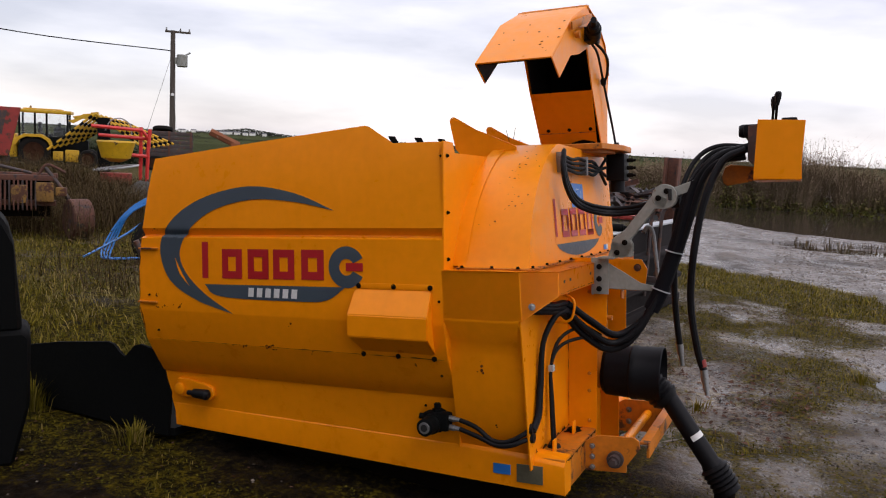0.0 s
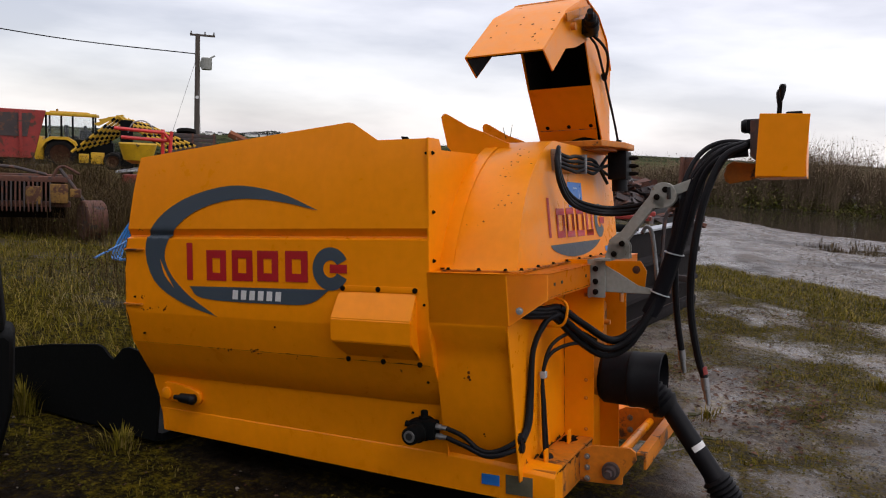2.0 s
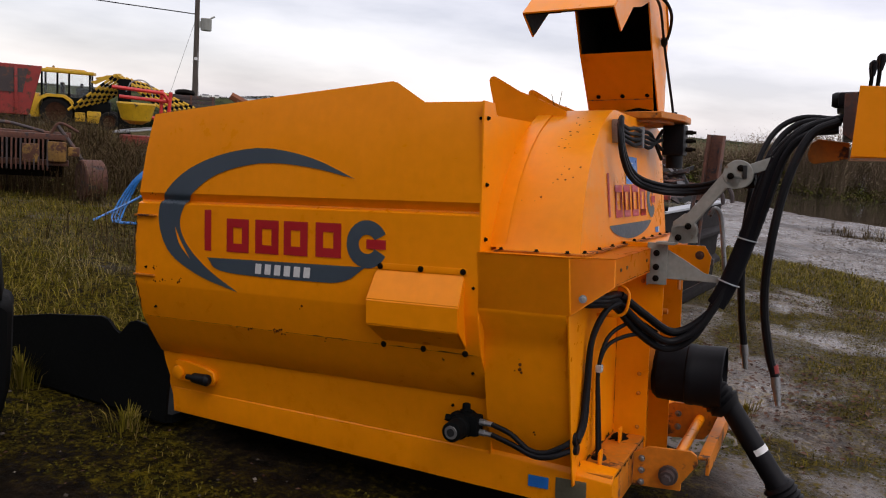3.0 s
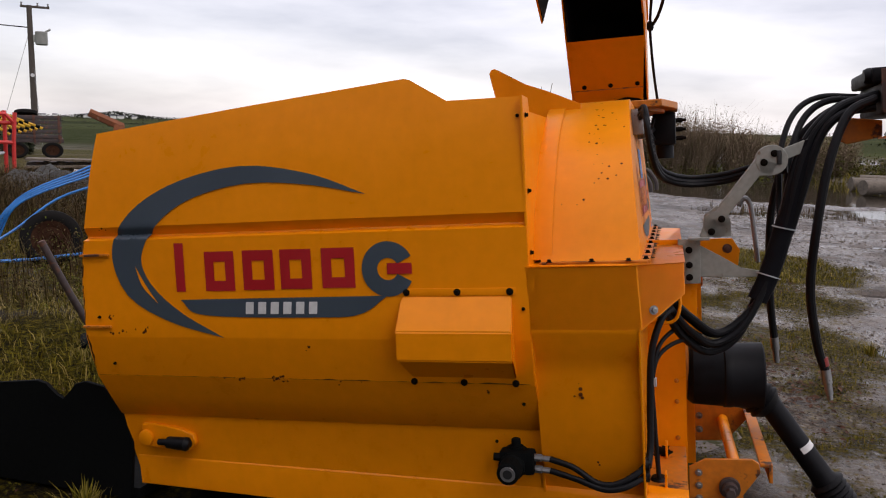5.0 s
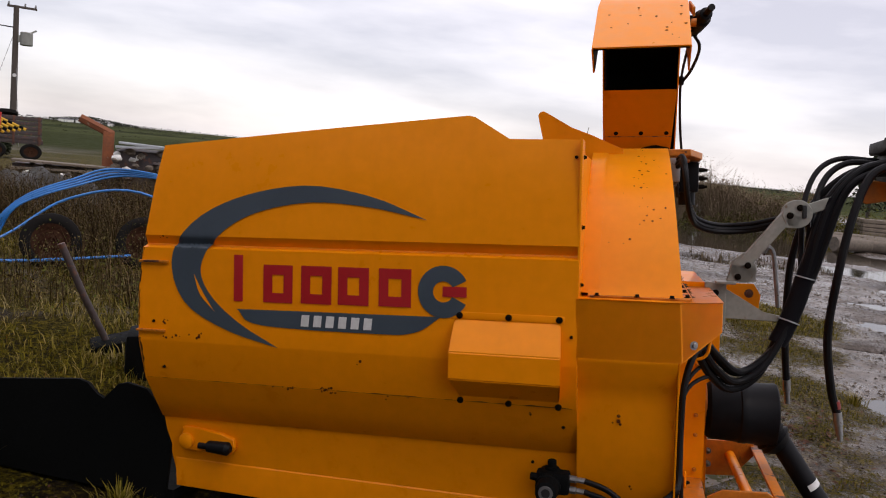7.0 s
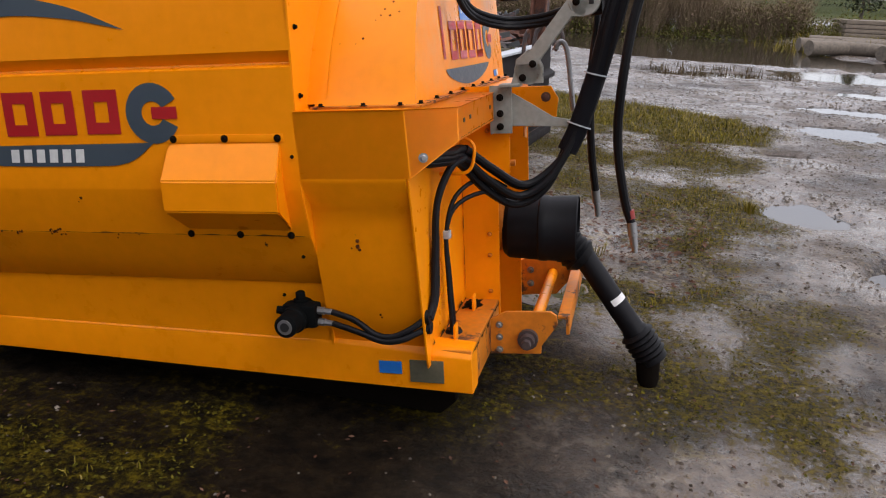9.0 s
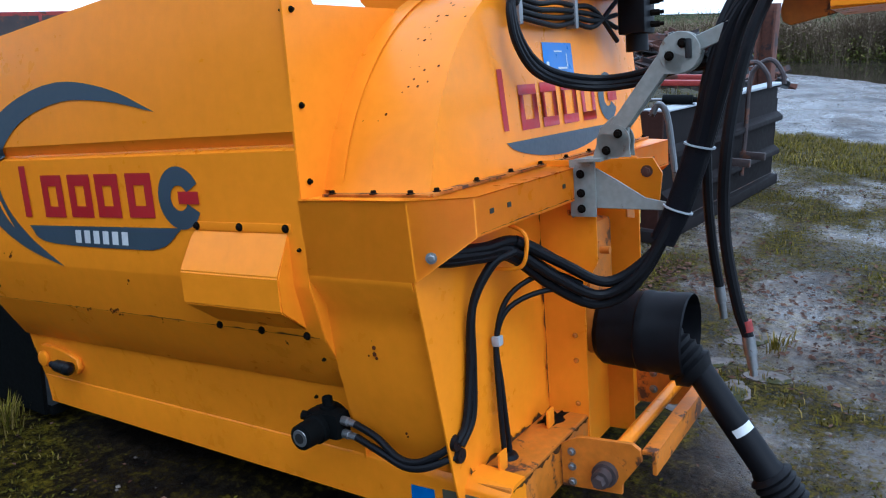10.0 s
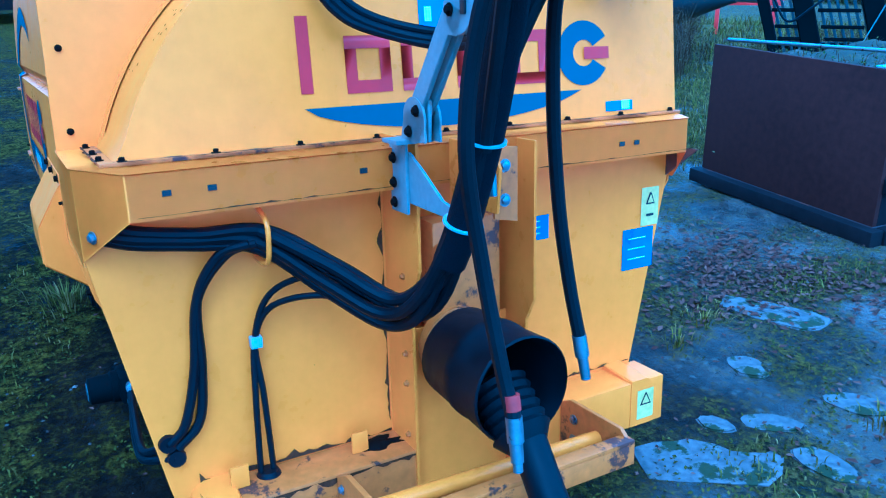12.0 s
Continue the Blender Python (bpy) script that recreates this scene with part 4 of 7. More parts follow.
# ---- hoses on the housing front ----
for k in range(4):
    z = 1.500 + 0.018 * k
    part("thin_hose", tube([(0.425, 0.575, z), (0.432, 0.70, z - 0.012), (0.427, 0.84, z - 0.018 + 0.006 * k), (0.424, 0.98, z - 0.004), (0.44, 1.12, z - 0.012), (0.46, 1.28, 1.575 - 0.045 * k)], 0.0085), M_HOSE, blower)
for y in (0.575, 0.98):
    part("hose_clamp", box(0.395, 0.437, y - 0.012, y + 0.012, 1.478, 1.570, 0.003), M_STEEL, blower)
for k, (dy, dz, r) in enumerate(((0, 0, 0.012), (0.008, 0.018, 0.010), (-0.010, -0.010, 0.010))):
    part("looped_hose", tube([(0.425, 0.575, 1.545 + dz), (0.442, 0.525 + dy, 1.555 + dz), (0.452, 0.482 + dy, 1.515 + dz), (0.462, 0.492 + dy, 1.43 + dz), (0.48, 0.555 + dy, 1.355 + dz), (0.515, 0.65, 1.315 + dz), (0.60, 0.735 + dy, 1.293 + dz), (0.72, 0.74, 1.30 + dz), (0.83, 0.70, 1.325 + dz), (0.93, 0.66, 1.33 + dz)], r), M_HOSE, blower)

# ---- front channel, drive guard, hitch ----
channel = part("gearbox_channel", merge(prism("y", [(0.43, 0.12), (0.564, 0.12), (0.564, 0.70), (0.610, 0.78), (0.612, 1.085), (0.43, 1.085)], 0.636, 0.644, 0.001), prism("y", [(0.43, 0.12), (0.60, 0.12), (0.60, 0.60), (0.635, 0.66), (0.635, 1.06), (0.43, 1.06)], 0.944, 0.952, 0.001),
                                     prism("x", [(0.644, 0.12), (0.944, 0.12), (0.944, 0.60), (0.644, 0.60)], 0.505, 0.511)), M_PAINT, blower, "upright orange channel round the drive shaft")
part("gearbox", merge(box(0.47, 0.56, 0.70, 0.90, 0.60, 0.88, 0.02), lathe([(0, 0.10), (0.03, 0.10), (0.035, 0.085)], (0.545, 0.76, 0.56), (1, 0, 0), 20), lathe([(0, 0.03), (0.03, 0.03), (0.03, 0.012), (0.06, 0.012)], (0.555, 0.73, 0.80), (1, 0, 0), 14)), M_WORN, channel, "scuffed orange gearbox")
tab = part("bracket_plate", prism("x", [(0.828, 0.885), (0.893, 0.872), (0.893, 1.052), (0.842, 1.056), (0.828, 1.04)], 0.632, 0.638), M_WORN, channel)
part("hinge_plate", prism("y", [(0.56, 0.93), (0.760, 0.93), (0.772, 1.03), (0.745, 1.075), (0.56, 1.075)], 0.752, 0.760, 0.001), M_PAINT, channel)
for y, z in ((0.856, 0.928), (0.856, 1.010)):
    part("bolt", bolt((0.638, y, z), (1, 0, 0), 0.013), M_STEEL, tab)
part("bolt", bolt((0.727, 0.752, 1.036), (0, -1, 0), 0.014), M_RUST, tab)
for z in (0.33, 0.47, 0.55, 0.75, 0.93):
    part("bolt", bolt((0.53, 0.635, z), (0, -1, 0), 0.007), M_WORN, channel)
guard_wall = lathe([(0, 0.100), (0.02, 0.116), (0.13, 0.121), (0.135, 0.125), (0.16, 0.125), (0.165, 0.122), (0.27, 0.128), (0.275, 0.124), (0.262, 0.121), (0.02, 0.110), (0.01, 0.03)], (0.570, 0.760, 0.548), (1, 0.02, -0.02), 32)
part("drive_guard", guard_wall, M_BLACKPL, channel, "black plastic drive-shaft guard cone")
shaft_way = Vector((0.262, 0.018, -0.400))
shaft = thing("drive_shaft", "black plastic-sleeved drive shaft drooping from the blower to the mud", "drive shaft", ROOT)
S0 = Vector((0.862, 0.758, 0.436))
part("joint_boot", lathe([(-0.12, 0.04)] + [(-0.10 + 0.012 * k, 0.072 - (0.009 if k % 2 else 0)) for k in range(12)] + [(0.05, 0.05)], S0 + Vector((-0.03, 0, 0.02)), (0.75, 0, -0.6), 20), M_HOSE, shaft, "ribbed rubber boot")
part("sleeve", lathe([(0, 0.036), (0.03, 0.042), (0.38, 0.043), (0.39, 0.048), (0.44, 0.050)], S0 + Vector((-0.02, 0, 0.04)), shaft_way, 20), M_BLACKPL, shaft)
lb = lathe([(0, 0.0440), (0.026, 0.0442)], S0 + shaft_way.normalized() * 0.235 + Vector((-0.02, 0, 0.04)), shaft_way, 24)
mid_l = S0 + shaft_way.normalized() * 0.252 + Vector((-0.02, 0, 0.04))
bmesh.ops.delete(lb, geom=[f for f in lb.faces if len(f.verts) > 4 or (f.calc_center_median() - mid_l).normalized().dot(Vector((0.55, -0.8, 0.25)).normalized()) < 0.75], context="FACES")
part("sleeve_label", lb, M_WHITE, shaft, "torn white label")
E0 = S0 + Vector((-0.02, 0, 0.04)) + shaft_way.normalized() * 0.40
part("end_boot", lathe([(0, 0.050)] + [(0.012 + 0.011 * k, 0.066 - (0.010 if k % 2 else 0)) for k in range(10)] + [(0.135, 0.055)], E0, shaft_way, 20), M_HOSE, shaft, "ribbed rubber boot")
part("yoke", merge(lathe([(0, 0.052), (0.05, 0.046), (0.12, 0.042), (0.15, 0.034)], E0 + shaft_way.normalized() * 0.09, (0.02, 0.03, -1), 14)), M_DARKUNDER, shaft)

hitch = part("hitch_plate", prism("y", [(0.565, 0.168), (0.742, 0.176), (0.742, 0.205), (0.800, 0.285), (0.796, 0.318), (0.775, 0.332), (0.620, 0.326), (0.565, 0.296)], 0.420, 0.434, 0.001), M_WORN, blower, "chipped orange linkage plate")
part("far_plate", prism("y", [(0.56, 0.165), (0.73, 0.175), (0.84, 0.30), (0.80, 0.335), (0.60, 0.33), (0.56, 0.31)], 1.095, 1.107, 0.001), M_WORN, hitch)
part("cross_bar", merge(box(0.800, 0.84, 0.425, 1.11, 0.305, 0.317, 0.002), box(0.828, 0.84, 0.425, 1.11, 0.25, 0.305, 0.002)), M_WORN, hitch, "chipped orange angle bar")
part("cross_tube", lathe([(0, 0.021), (0.66, 0.021)], (0.722, 0.434, 0.288), (-0.01, 1, -0.03), 12), M_PAINT, hitch)
part("hitch_pin", merge(lathe([(0, 0.036), (0.02, 0.036), (0.02, 0.026), (0.05, 0.026)], (0.698, 0.420, 0.232), (0, -1, 0), 14), lathe([(0, 0.018), (0.02, 0.016)], (0.698, 0.370, 0.232), (0, -1, 0), 6)), M_DKRUST, hitch)
for z in (0.186, 0.232, 0.278):
    part("bolt", bolt((0.597, 0.419, z), (0, -1, 0), 0.010), M_STEEL, hitch)
for z in (0.22, 0.28):
    part("bolt", bolt((0.62, 1.094, z), (0, -1, 0), 0.012), M_STEEL, hitch)
part("front_sill", box(0.43, 0.558, 0.12, 0.648, 0.160, 0.296, 0.004), M_WORN, blower, "orange front sill with rust and silt")
sill2 = part("front_sill", box(0.43, 0.558, 0.952, 1.490, 0.150, 0.294, 0.004), M_PAINT, blower)
for y in (0.21, 0.515):
    part("sill_tab", box(0.485, 0.493, y - 0.022, y + 0.022, 0.296, 0.352, 0.003), M_PAINT, blower)
silt = lathe([(0, 0.075), (0.006, 0.055), (0.010, 0.03), (0.012, 0.01)], (0.475, 0.565, 0.2955), (0, 0, 1), 22)
for v in silt.verts:
    k = 0.6 + 0.55 * noise.noise((v.co.x * 40, v.co.y * 40, 0))
    v.co.x, v.co.y = 0.475 + (v.co.x - 0.475) * k * 0.75, 0.565 + (v.co.y - 0.565) * k * 1.25
part("silt", silt, M_DARKUNDER, blower, "dark dried silt")


def sticker(y0, y1, z0, z1, material, parent, x=0.4325):
    return part("sticker", on_front([((y0, z0), (y1, z0), (y1, z1), (y0, z1))], x), material, parent)


for y0, y1, z0, z1, m in ((1.421, 1.542, 0.602, 0.728, M_BLUE), (1.048, 1.143, 0.748, 0.817, M_BLUE), (1.490, 1.560, 0.732, 0.850, M_CREAM)):
    st = sticker(y0, y1, z0, z1, m, front_plate)
    if m is M_CREAM:
        part("warning_print", on_front([((1.507, 0.798), (1.543, 0.798), (1.528, 0.835), (1.522, 0.835))], 0.4345), M_INK, st)
        part("warning_middle", on_front([((1.513, 0.803), (1.537, 0.803), (1.526, 0.827), (1.524, 0.827))], 0.4355), M_CREAM, st)
        part("warning_arrow", on_front([((1.510, 0.761), (1.540, 0.761), (1.540, 0.769), (1.510, 0.769))], 0.4345), M_INK, st)
    else:
        for k in range(3):
            z = z0 + (z1 - z0) * (0.25 + 0.25 * k)
            part("white_print", on_front([((y0 + 0.02, z), (y1 - 0.03, z), (y1 - 0.03, z + 0.004), (y0 + 0.02, z + 0.004))], 0.4345), M_WHITE, st)
st = sticker(1.385, 1.450, 0.170, 0.265, M_CREAM, sill2, 0.5605)
part("warning_print", on_front([((1.395, 0.215), (1.440, 0.215), (1.420, 0.255), (1.416, 0.255))], 0.5615), M_INK, st)
part("warning_middle", on_front([((1.402, 0.220), (1.433, 0.220), (1.419, 0.247), (1.417, 0.247))], 0.5625), M_CREAM, st)

# ---- main hose bundle ----
bundle = [(1.21, 0.64, 1.565), (1.09, 0.64, 1.525), (0.985, 0.635, 1.390), (0.912, 0.627, 1.117), (0.854, 0.610, 0.943), (0.765, 0.585, 0.780), (0.66, 0.547, 0.718), (0.572, 0.445, 0.790), (0.510, 0.309, 0.888), (0.492, 0.17, 0.905), (0.468, 0.06, 0.918), (0.448, -0.005, 0.935)]
offs = [(-0.022, -0.015), (0.018, 0.012), (0.000, -0.034), (-0.012, 0.030), (0.024, -0.018)]
for k, (da, db) in enumerate(offs):
    line = []
    for i, (x, y, z) in enumerate(bundle):
        s = 1.5 if 5 <= i <= 7 else (1.0 if i < 9 else 0.6)
        line.append((x + da * s * (0.8 if i < 5 else 0.4), y + db * s * 0.6, z + da * s * (0.2 if i < 5 else 1.0)))
    part("bundle_hose", tube(line if k < 4 else line[:9], 0.0145), M_HOSE, blower)
part("bundle_sleeve", tube([(1.00, 0.637, 1.42), (0.955, 0.632, 1.26), (0.912, 0.627, 1.117), (0.856, 0.610, 0.948), (0.815, 0.60, 0.86)], 0.035, 14), M_SLEEVE, blower, "black braided hose sleeve")
for at, way in (((0.912, 0.627, 1.117), (0.25, 0, 1)), ((0.856, 0.610, 0.948), (0.35, 0.1, 1))):
    part("cable_tie", lathe([(-0.0022, 0.0422), (0.0022, 0.0422)], at, way, 18), M_SHED, blower, "pale cable tie")
part("hose_strap", tube([(0.430, 0.309, 0.965), (0.535, 0.309, 0.935), (0.545, 0.309, 0.88), (0.520, 0.309, 0.835), (0.432, 0.309, 0.83)], 0.006, 8), M_PAINT, blower)
for pts, r in (([(1.21, 0.86, 1.578), (1.07, 0.86, 1.588), (0.980, 0.83, 1.535), (0.925, 0.77, 1.41), (0.905, 0.69, 1.25), (0.90, 0.635, 1.10)], 0.011), ([(1.21, 0.80, 1.560), (1.09, 0.80, 1.568), (1.005, 0.78, 1.510), (0.950, 0.72, 1.38), (0.92, 0.65, 1.20)], 0.0125), ([(1.20, 0.60, 1.52), (1.10, 0.60, 1.505), (1.03, 0.605, 1.43), (0.975, 0.61, 1.25), (0.93, 0.615, 1.10)], 0.014)):
    part("upper_hose", tube(pts, r), M_HOSE, blower)
hang_b = part("hanging_hose", tube([(1.20, 0.59, 1.55), (1.11, 0.57, 1.50), (1.045, 0.535, 1.34), (1.003, 0.53, 1.12), (0.987, 0.570, 0.90), (1.012, 0.595, 0.70), (1.040, 0.605, 0.60)], 0.0155), M_HOSE, blower, "hanging black hose with crimped end")
part("hose_end", merge(lathe([(0, 0.017), (0.05, 0.017), (0.052, 0.014), (0.09, 0.013), (0.092, 0.010), (0.11, 0.010)], (1.038, 0.604, 0.61), (0.14, 0, -1), 12)), M_STEEL, hang_b, "crimped steel hose end")
part("hose_tag", lathe([(0, 0.0165), (0.03, 0.0165)], (1.030, 0.604, 0.652), (0.2, 0, -1), 12), M_OLDRED, hang_b, "red tape band")
hang_a = part("hanging_hose", tube([(1.19, 0.72, 1.56), (1.06, 0.735, 1.51), (0.945, 0.765, 1.38), (0.892, 0.800, 1.18), (0.882, 0.825, 0.97), (0.888, 0.850, 0.80), (0.902, 0.872, 0.665)], 0.0145), M_HOSE, blower, "hanging black hose with crimped end")
part("hose_end", lathe([(0, 0.016), (0.05, 0.016), (0.052, 0.012), (0.105, 0.011)], (0.901, 0.871, 0.672), (0.10, 0.14, -1), 12), M_STEEL, hang_a)
for dx in (0.0, 0.016):
    part("drop_hose", tube([(0.52, 0.29 - dx, 0.885), (0.487, 0.23 - dx, 0.86), (0.455, 0.165, 0.76), (0.447, 0.145 + dx, 0.60), (0.445, 0.112 + dx * 2, 0.47), (0.437, 0.075 + dx, 0.425 - dx)], 0.011), M_HOSE, blower)
part("hose_grommet", merge(lathe([(0, 0.022), (0.012, 0.020)], (0.430, 0.070, 0.425), (1, 0, 0), 14), lathe([(0, 0.022), (0.012, 0.020)], (0.430, 0.085, 0.385), (1, 0, 0), 14)), M_HOSE, blower)
for dx in (-0.014, 0.018):
    part("thin_hose", tube([(0.615, 0.50, 0.735 + dx), (0.55, 0.42, 0.770 + dx * 1.5), (0.478, 0.325, 0.735 + dx), (0.452, 0.285, 0.64), (0.455, 0.282 + dx * 0.6, 0.50), (0.465, 0.28 + dx, 0.30)], 0.0075), M_HOSE, blower)
part("hose_clip", box(0.442, 0.466, 0.272, 0.300, 0.620, 0.648, 0.004), M_SHED, blower, "pale plastic hose clip")
part("hose_grommet", lathe([(0, 0.030), (0.012, 0.024)], (0.465, 0.285, 0.296), (0, 0, 1), 14), M_HOSE, blower)

# ---- hydraulic motor on the near side ----
hub = part("side_motor", merge(lathe([(0, 0.050), (0.05, 0.050), (0.055, 0.044), (0.110, 0.043), (0.114, 0.038), (0.166, 0.036), (0.170, 0.028)], (0.014, 0.114, 0.416), (0, -1, 0), 22), box(-0.030, 0.085, 0.018, 0.080, 0.385, 0.462, 0.014), lathe([(0, 0.024), (0.012, 0.024), (0.014, 0.016), (0.035, 0.015), (0.038, 0.011)], (0.022, 0.060, 0.458), (0, 0, 1), 12), lathe([(0, 0.014), (0.02, 0.013)], (-0.028, 0.03, 0.44), (-1, -0.3, 0.2), 8)), M_BLACKST, blower, "black oily hydraulic motor")
part("splined_bore", merge(lathe([(0, 0.026), (0.003, 0.024), (0.003, 0.016)], (0.014, -0.054, 0.416), (0, -1, 0), 18)), M_STEEL, hub)
part("bore_hole", lathe([(0, 0.015), (0.001, 0.015)], (0.014, -0.0575, 0.416), (0, -1, 0), 14), M_INK, hub)
for z in (0.440, 0.402):
    part("fitting", lathe([(0, 0.013), (0.025, 0.013), (0.026, 0.010), (0.055, 0.010)], (0.082, 0.045, z), (1, -0.12, -0.03), 8), M_STEEL, hub)
part("motor_hose", tube([(0.135, 0.038, 0.439), (0.21, 0.03, 0.418), (0.28, 0.025, 0.375), (0.34, 0.028, 0.372), (0.40, 0.045, 0.400), (0.436, 0.072, 0.427)], 0.010), M_HOSE, blower)
part("motor_hose", tube([(0.135, 0.038, 0.401), (0.22, 0.025, 0.382), (0.30, 0.020, 0.357), (0.36, 0.024, 0.362), (0.41, 0.05, 0.380), (0.436, 0.085, 0.388)], 0.010), M_HOSE, blower)

# ---- control arm and valve bank ----
arm = part("control_arm", merge(prism("y", [(0.650, 1.085), (0.735, 1.085), (0.742, 1.17), (0.70, 1.20), (0.655, 1.165)], 0.602, 0.612, 0.002)), M_GREYARM, blower, "grey painted two-part control arm")


def bar(a, b, wide, thick, y):
    a, b = Vector(a), Vector(b)
    d = (b - a).normalized()
    n = Vector((-d.y, d.x)) * wide / 2
    return prism("y", [a + n, a - n, b - n, b + n], y - thick / 2, y + thick / 2, 0.002)


part("arm_link", merge(bar((0.672, 1.115), (0.880, 1.380), 0.046, 0.012, 0.596), bar((0.672, 1.115), (0.880, 1.380), 0.046, 0.012, 0.622)), M_GREYARM, arm)
for y in (0.588, 0.624):
    part("arm_knuckle", merge(lathe([(0, 0.052), (0.002, 0.054), (0.005, 0.054), (0.006, 0.052)], (0.886, y, 1.352), (0, 1, 0), 28), prism("y", [(0.845, 1.30), (0.885, 1.298), (0.90, 1.34), (0.85, 1.36)], y, y + 0.006)), M_GREYARM, arm)
    part("pivot_plate", merge(lathe([(0, 0.048), (0.005, 0.048)], (0.700, y, 1.130), (0, 1, 0), 26), prism("y", [(0.640, 1.086), (0.748, 1.086), (0.742, 1.15), (0.66, 1.15)], y, y + 0.005)), M_GREYARM, arm)
part("knuckle_slot", box(0.902, 0.918, 0.584, 0.588, 1.335, 1.385, 0.004), M_INK, arm)
part("arm_link", bar((0.885, 1.355), (1.03, 1.408), 0.040, 0.016, 0.609), M_GREYARM, arm)
part("arm_bracket", merge(box(0.600, 0.672, 0.560, 0.648, 1.076, 1.086, 0.002), box(0.562, 0.640, 0.596, 0.604, 0.915, 1.080, 0.002), box(0.5615, 0.567, 0.604, 0.650, 0.910, 1.078, 0.002), prism("y", [(0.615, 0.940), (0.860, 0.935), (0.862, 0.955), (0.78, 0.968), (0.70, 1.02), (0.64, 1.055), (0.615, 1.05)], 0.604, 0.612, 0.002)), M_GREYARM, arm)
for x, z in ((0.680, 1.105), (0.715, 1.150), (0.860, 1.345), (0.895, 1.375), (0.60, 0.94), (0.60, 0.985), (0.60, 1.04)):
    part("bolt", bolt((x, 0.587, z), (0, -1, 0), 0.010), M_DARKUNDER, arm)
part("lock_rod", tube([(0.845, 0.69, 0.98), (0.835, 0.69, 1.08), (0.822, 0.685, 1.19), (0.80, 0.68, 1.22), (0.78, 0.68, 1.19)], 0.009), M_STEEL, arm, "bent steel locking rod")
LEVERS = ((1.286, 0.23), (1.290, 0.19), (1.304, 0.085), (1.308, 0.045))
bank = part("valve_bank", merge(box(1.21, 1.32, 0.64, 0.98, 1.49, 1.60, 0.012), box(1.185, 1.335, 0.66, 1.00, 1.60, 1.650, 0.010), lathe([(0, 0.022), (0.012, 0.028), (0.045, 0.028), (0.05, 0.022)], (1.165, 0.70, 1.625), (1, 0, 0), 14), box(1.33, 1.39, 0.64, 0.72, 1.645, 1.668, 0.008)), M_HOSE, blower, "black hydraulic valve bank behind an orange shield")
part("bank_bracket", prism("y", [(1.205, 1.50), (1.245, 1.47), (1.245, 1.645), (1.205, 1.64)], 0.622, 0.634, 0.002), M_RUST, bank, "rusty bracket")
part("shield", prism("y", [(1.232, 1.418), (1.402, 1.410), (1.420, 1.640), (1.247, 1.652)], 0.510, 0.517, 0.001), M_PAINT, bank, "orange sheet-steel shield")
part("shield_end", prism("x", [(0.517, 1.412), (0.80, 1.412), (0.80, 1.638), (0.517, 1.638)], 1.402, 1.408, 0.001), M_PAINT, bank)
part("shield_floor", prism("z", [(1.232, 0.517), (1.402, 0.517), (1.402, 0.80), (1.232, 0.80)], 1.412, 1.418, 0.001), M_PAINT, bank)
part("shield_tab", prism("y", [(1.095, 1.435), (1.100, 1.410), (1.118, 1.398), (1.232, 1.417), (1.232, 1.475), (1.13, 1.490), (1.105, 1.475)], 0.735, 0.747, 0.003), M_WORN, bank, "chipped orange mounting tab")
for x, dy in LEVERS:
    lever = part("lever", tube([(x, 0.65 + dy, 1.655), (x + 0.006, 0.65 + dy, 1.74)], 0.0042, 8, 1), M_DARKUNDER, bank)
    part("lever_grip", lathe([(0, 0.006), (0.03, 0.012), (0.05, 0.013), (0.056, 0.009)], (x + 0.006, 0.65 + dy, 1.725), (0.06, 0, 1), 10), M_BLACKPL, lever)

arm.location, bank.location = (-0.015, 0.008, 0.008), (0.006, -0.065, 0.004)

# ---- lowered tailgate ----
gate = part("tailgate", merge(prism("y", [(-1.49, 0.40), (-1.535, 0.545), (-1.60, 0.615), (-1.69, 0.635), (-1.735, 0.625), (-1.775, 0.585), (-1.80, 0.560), (-1.835, 0.578), (-1.875, 0.622), (-1.92, 0.635), (-2.30, 0.61), (-2.62, 0.57), (-2.70, 0.50), (-2.70, 0.27), (-1.52, 0.17)], 0.095, 0.112, 0.002),
                              prism("y", [(-1.49, 0.17), (-2.68, 0.27), (-2.68, 0.30), (-1.49, 0.21)], 0.112, 1.45), prism("y", [(-1.49, 0.40), (-1.55, 0.58), (-1.69, 0.635), (-2.30, 0.61), (-2.62, 0.57), (-2.70, 0.50), (-2.70, 0.27), (-1.52, 0.17)], 1.45, 1.467, 0.002)), M_BLACKST, blower, "black steel tailgate let down to the ground")


# ---- rust and grime along the edges and joints ----
random.seed(17)


def grime(a, b, across, wide, out, lift=0.0012, parent=blower, material=M_RUST, gaps=0.25):
    """A ragged, broken strip of rust from a to b, spreading by up to wide along across, on a face that looks along out."""
    a, b, across, out = Vector(a), Vector(b), Vector(across).normalized(), Vector(out).normalized() * lift
    bm = bmesh.new()
    n = max(6, int((b - a).length / 0.012))
    last = None
    for i in range(n + 1):
        p = a.lerp(b, i / n)
        k = noise.noise(p * 14) + 0.6 * noise.noise(p * 45)
        w = wide * max(0.0, 0.35 + 0.9 * k) * random.uniform(0.6, 1.2)
        if k < gaps - 0.55:
            w = 0.0006
        w = max(w, 0.0006)
        row = [bm.verts.new(p + out), bm.verts.new(p + across * w + out)]
        if last:
            bm.faces.new((last[0], row[0], row[1], last[1]))
        last = row
    if bm.faces:
        part("rust_edge", bm, material, parent, "rust and grime along the joint")
    else:
        bm.free()


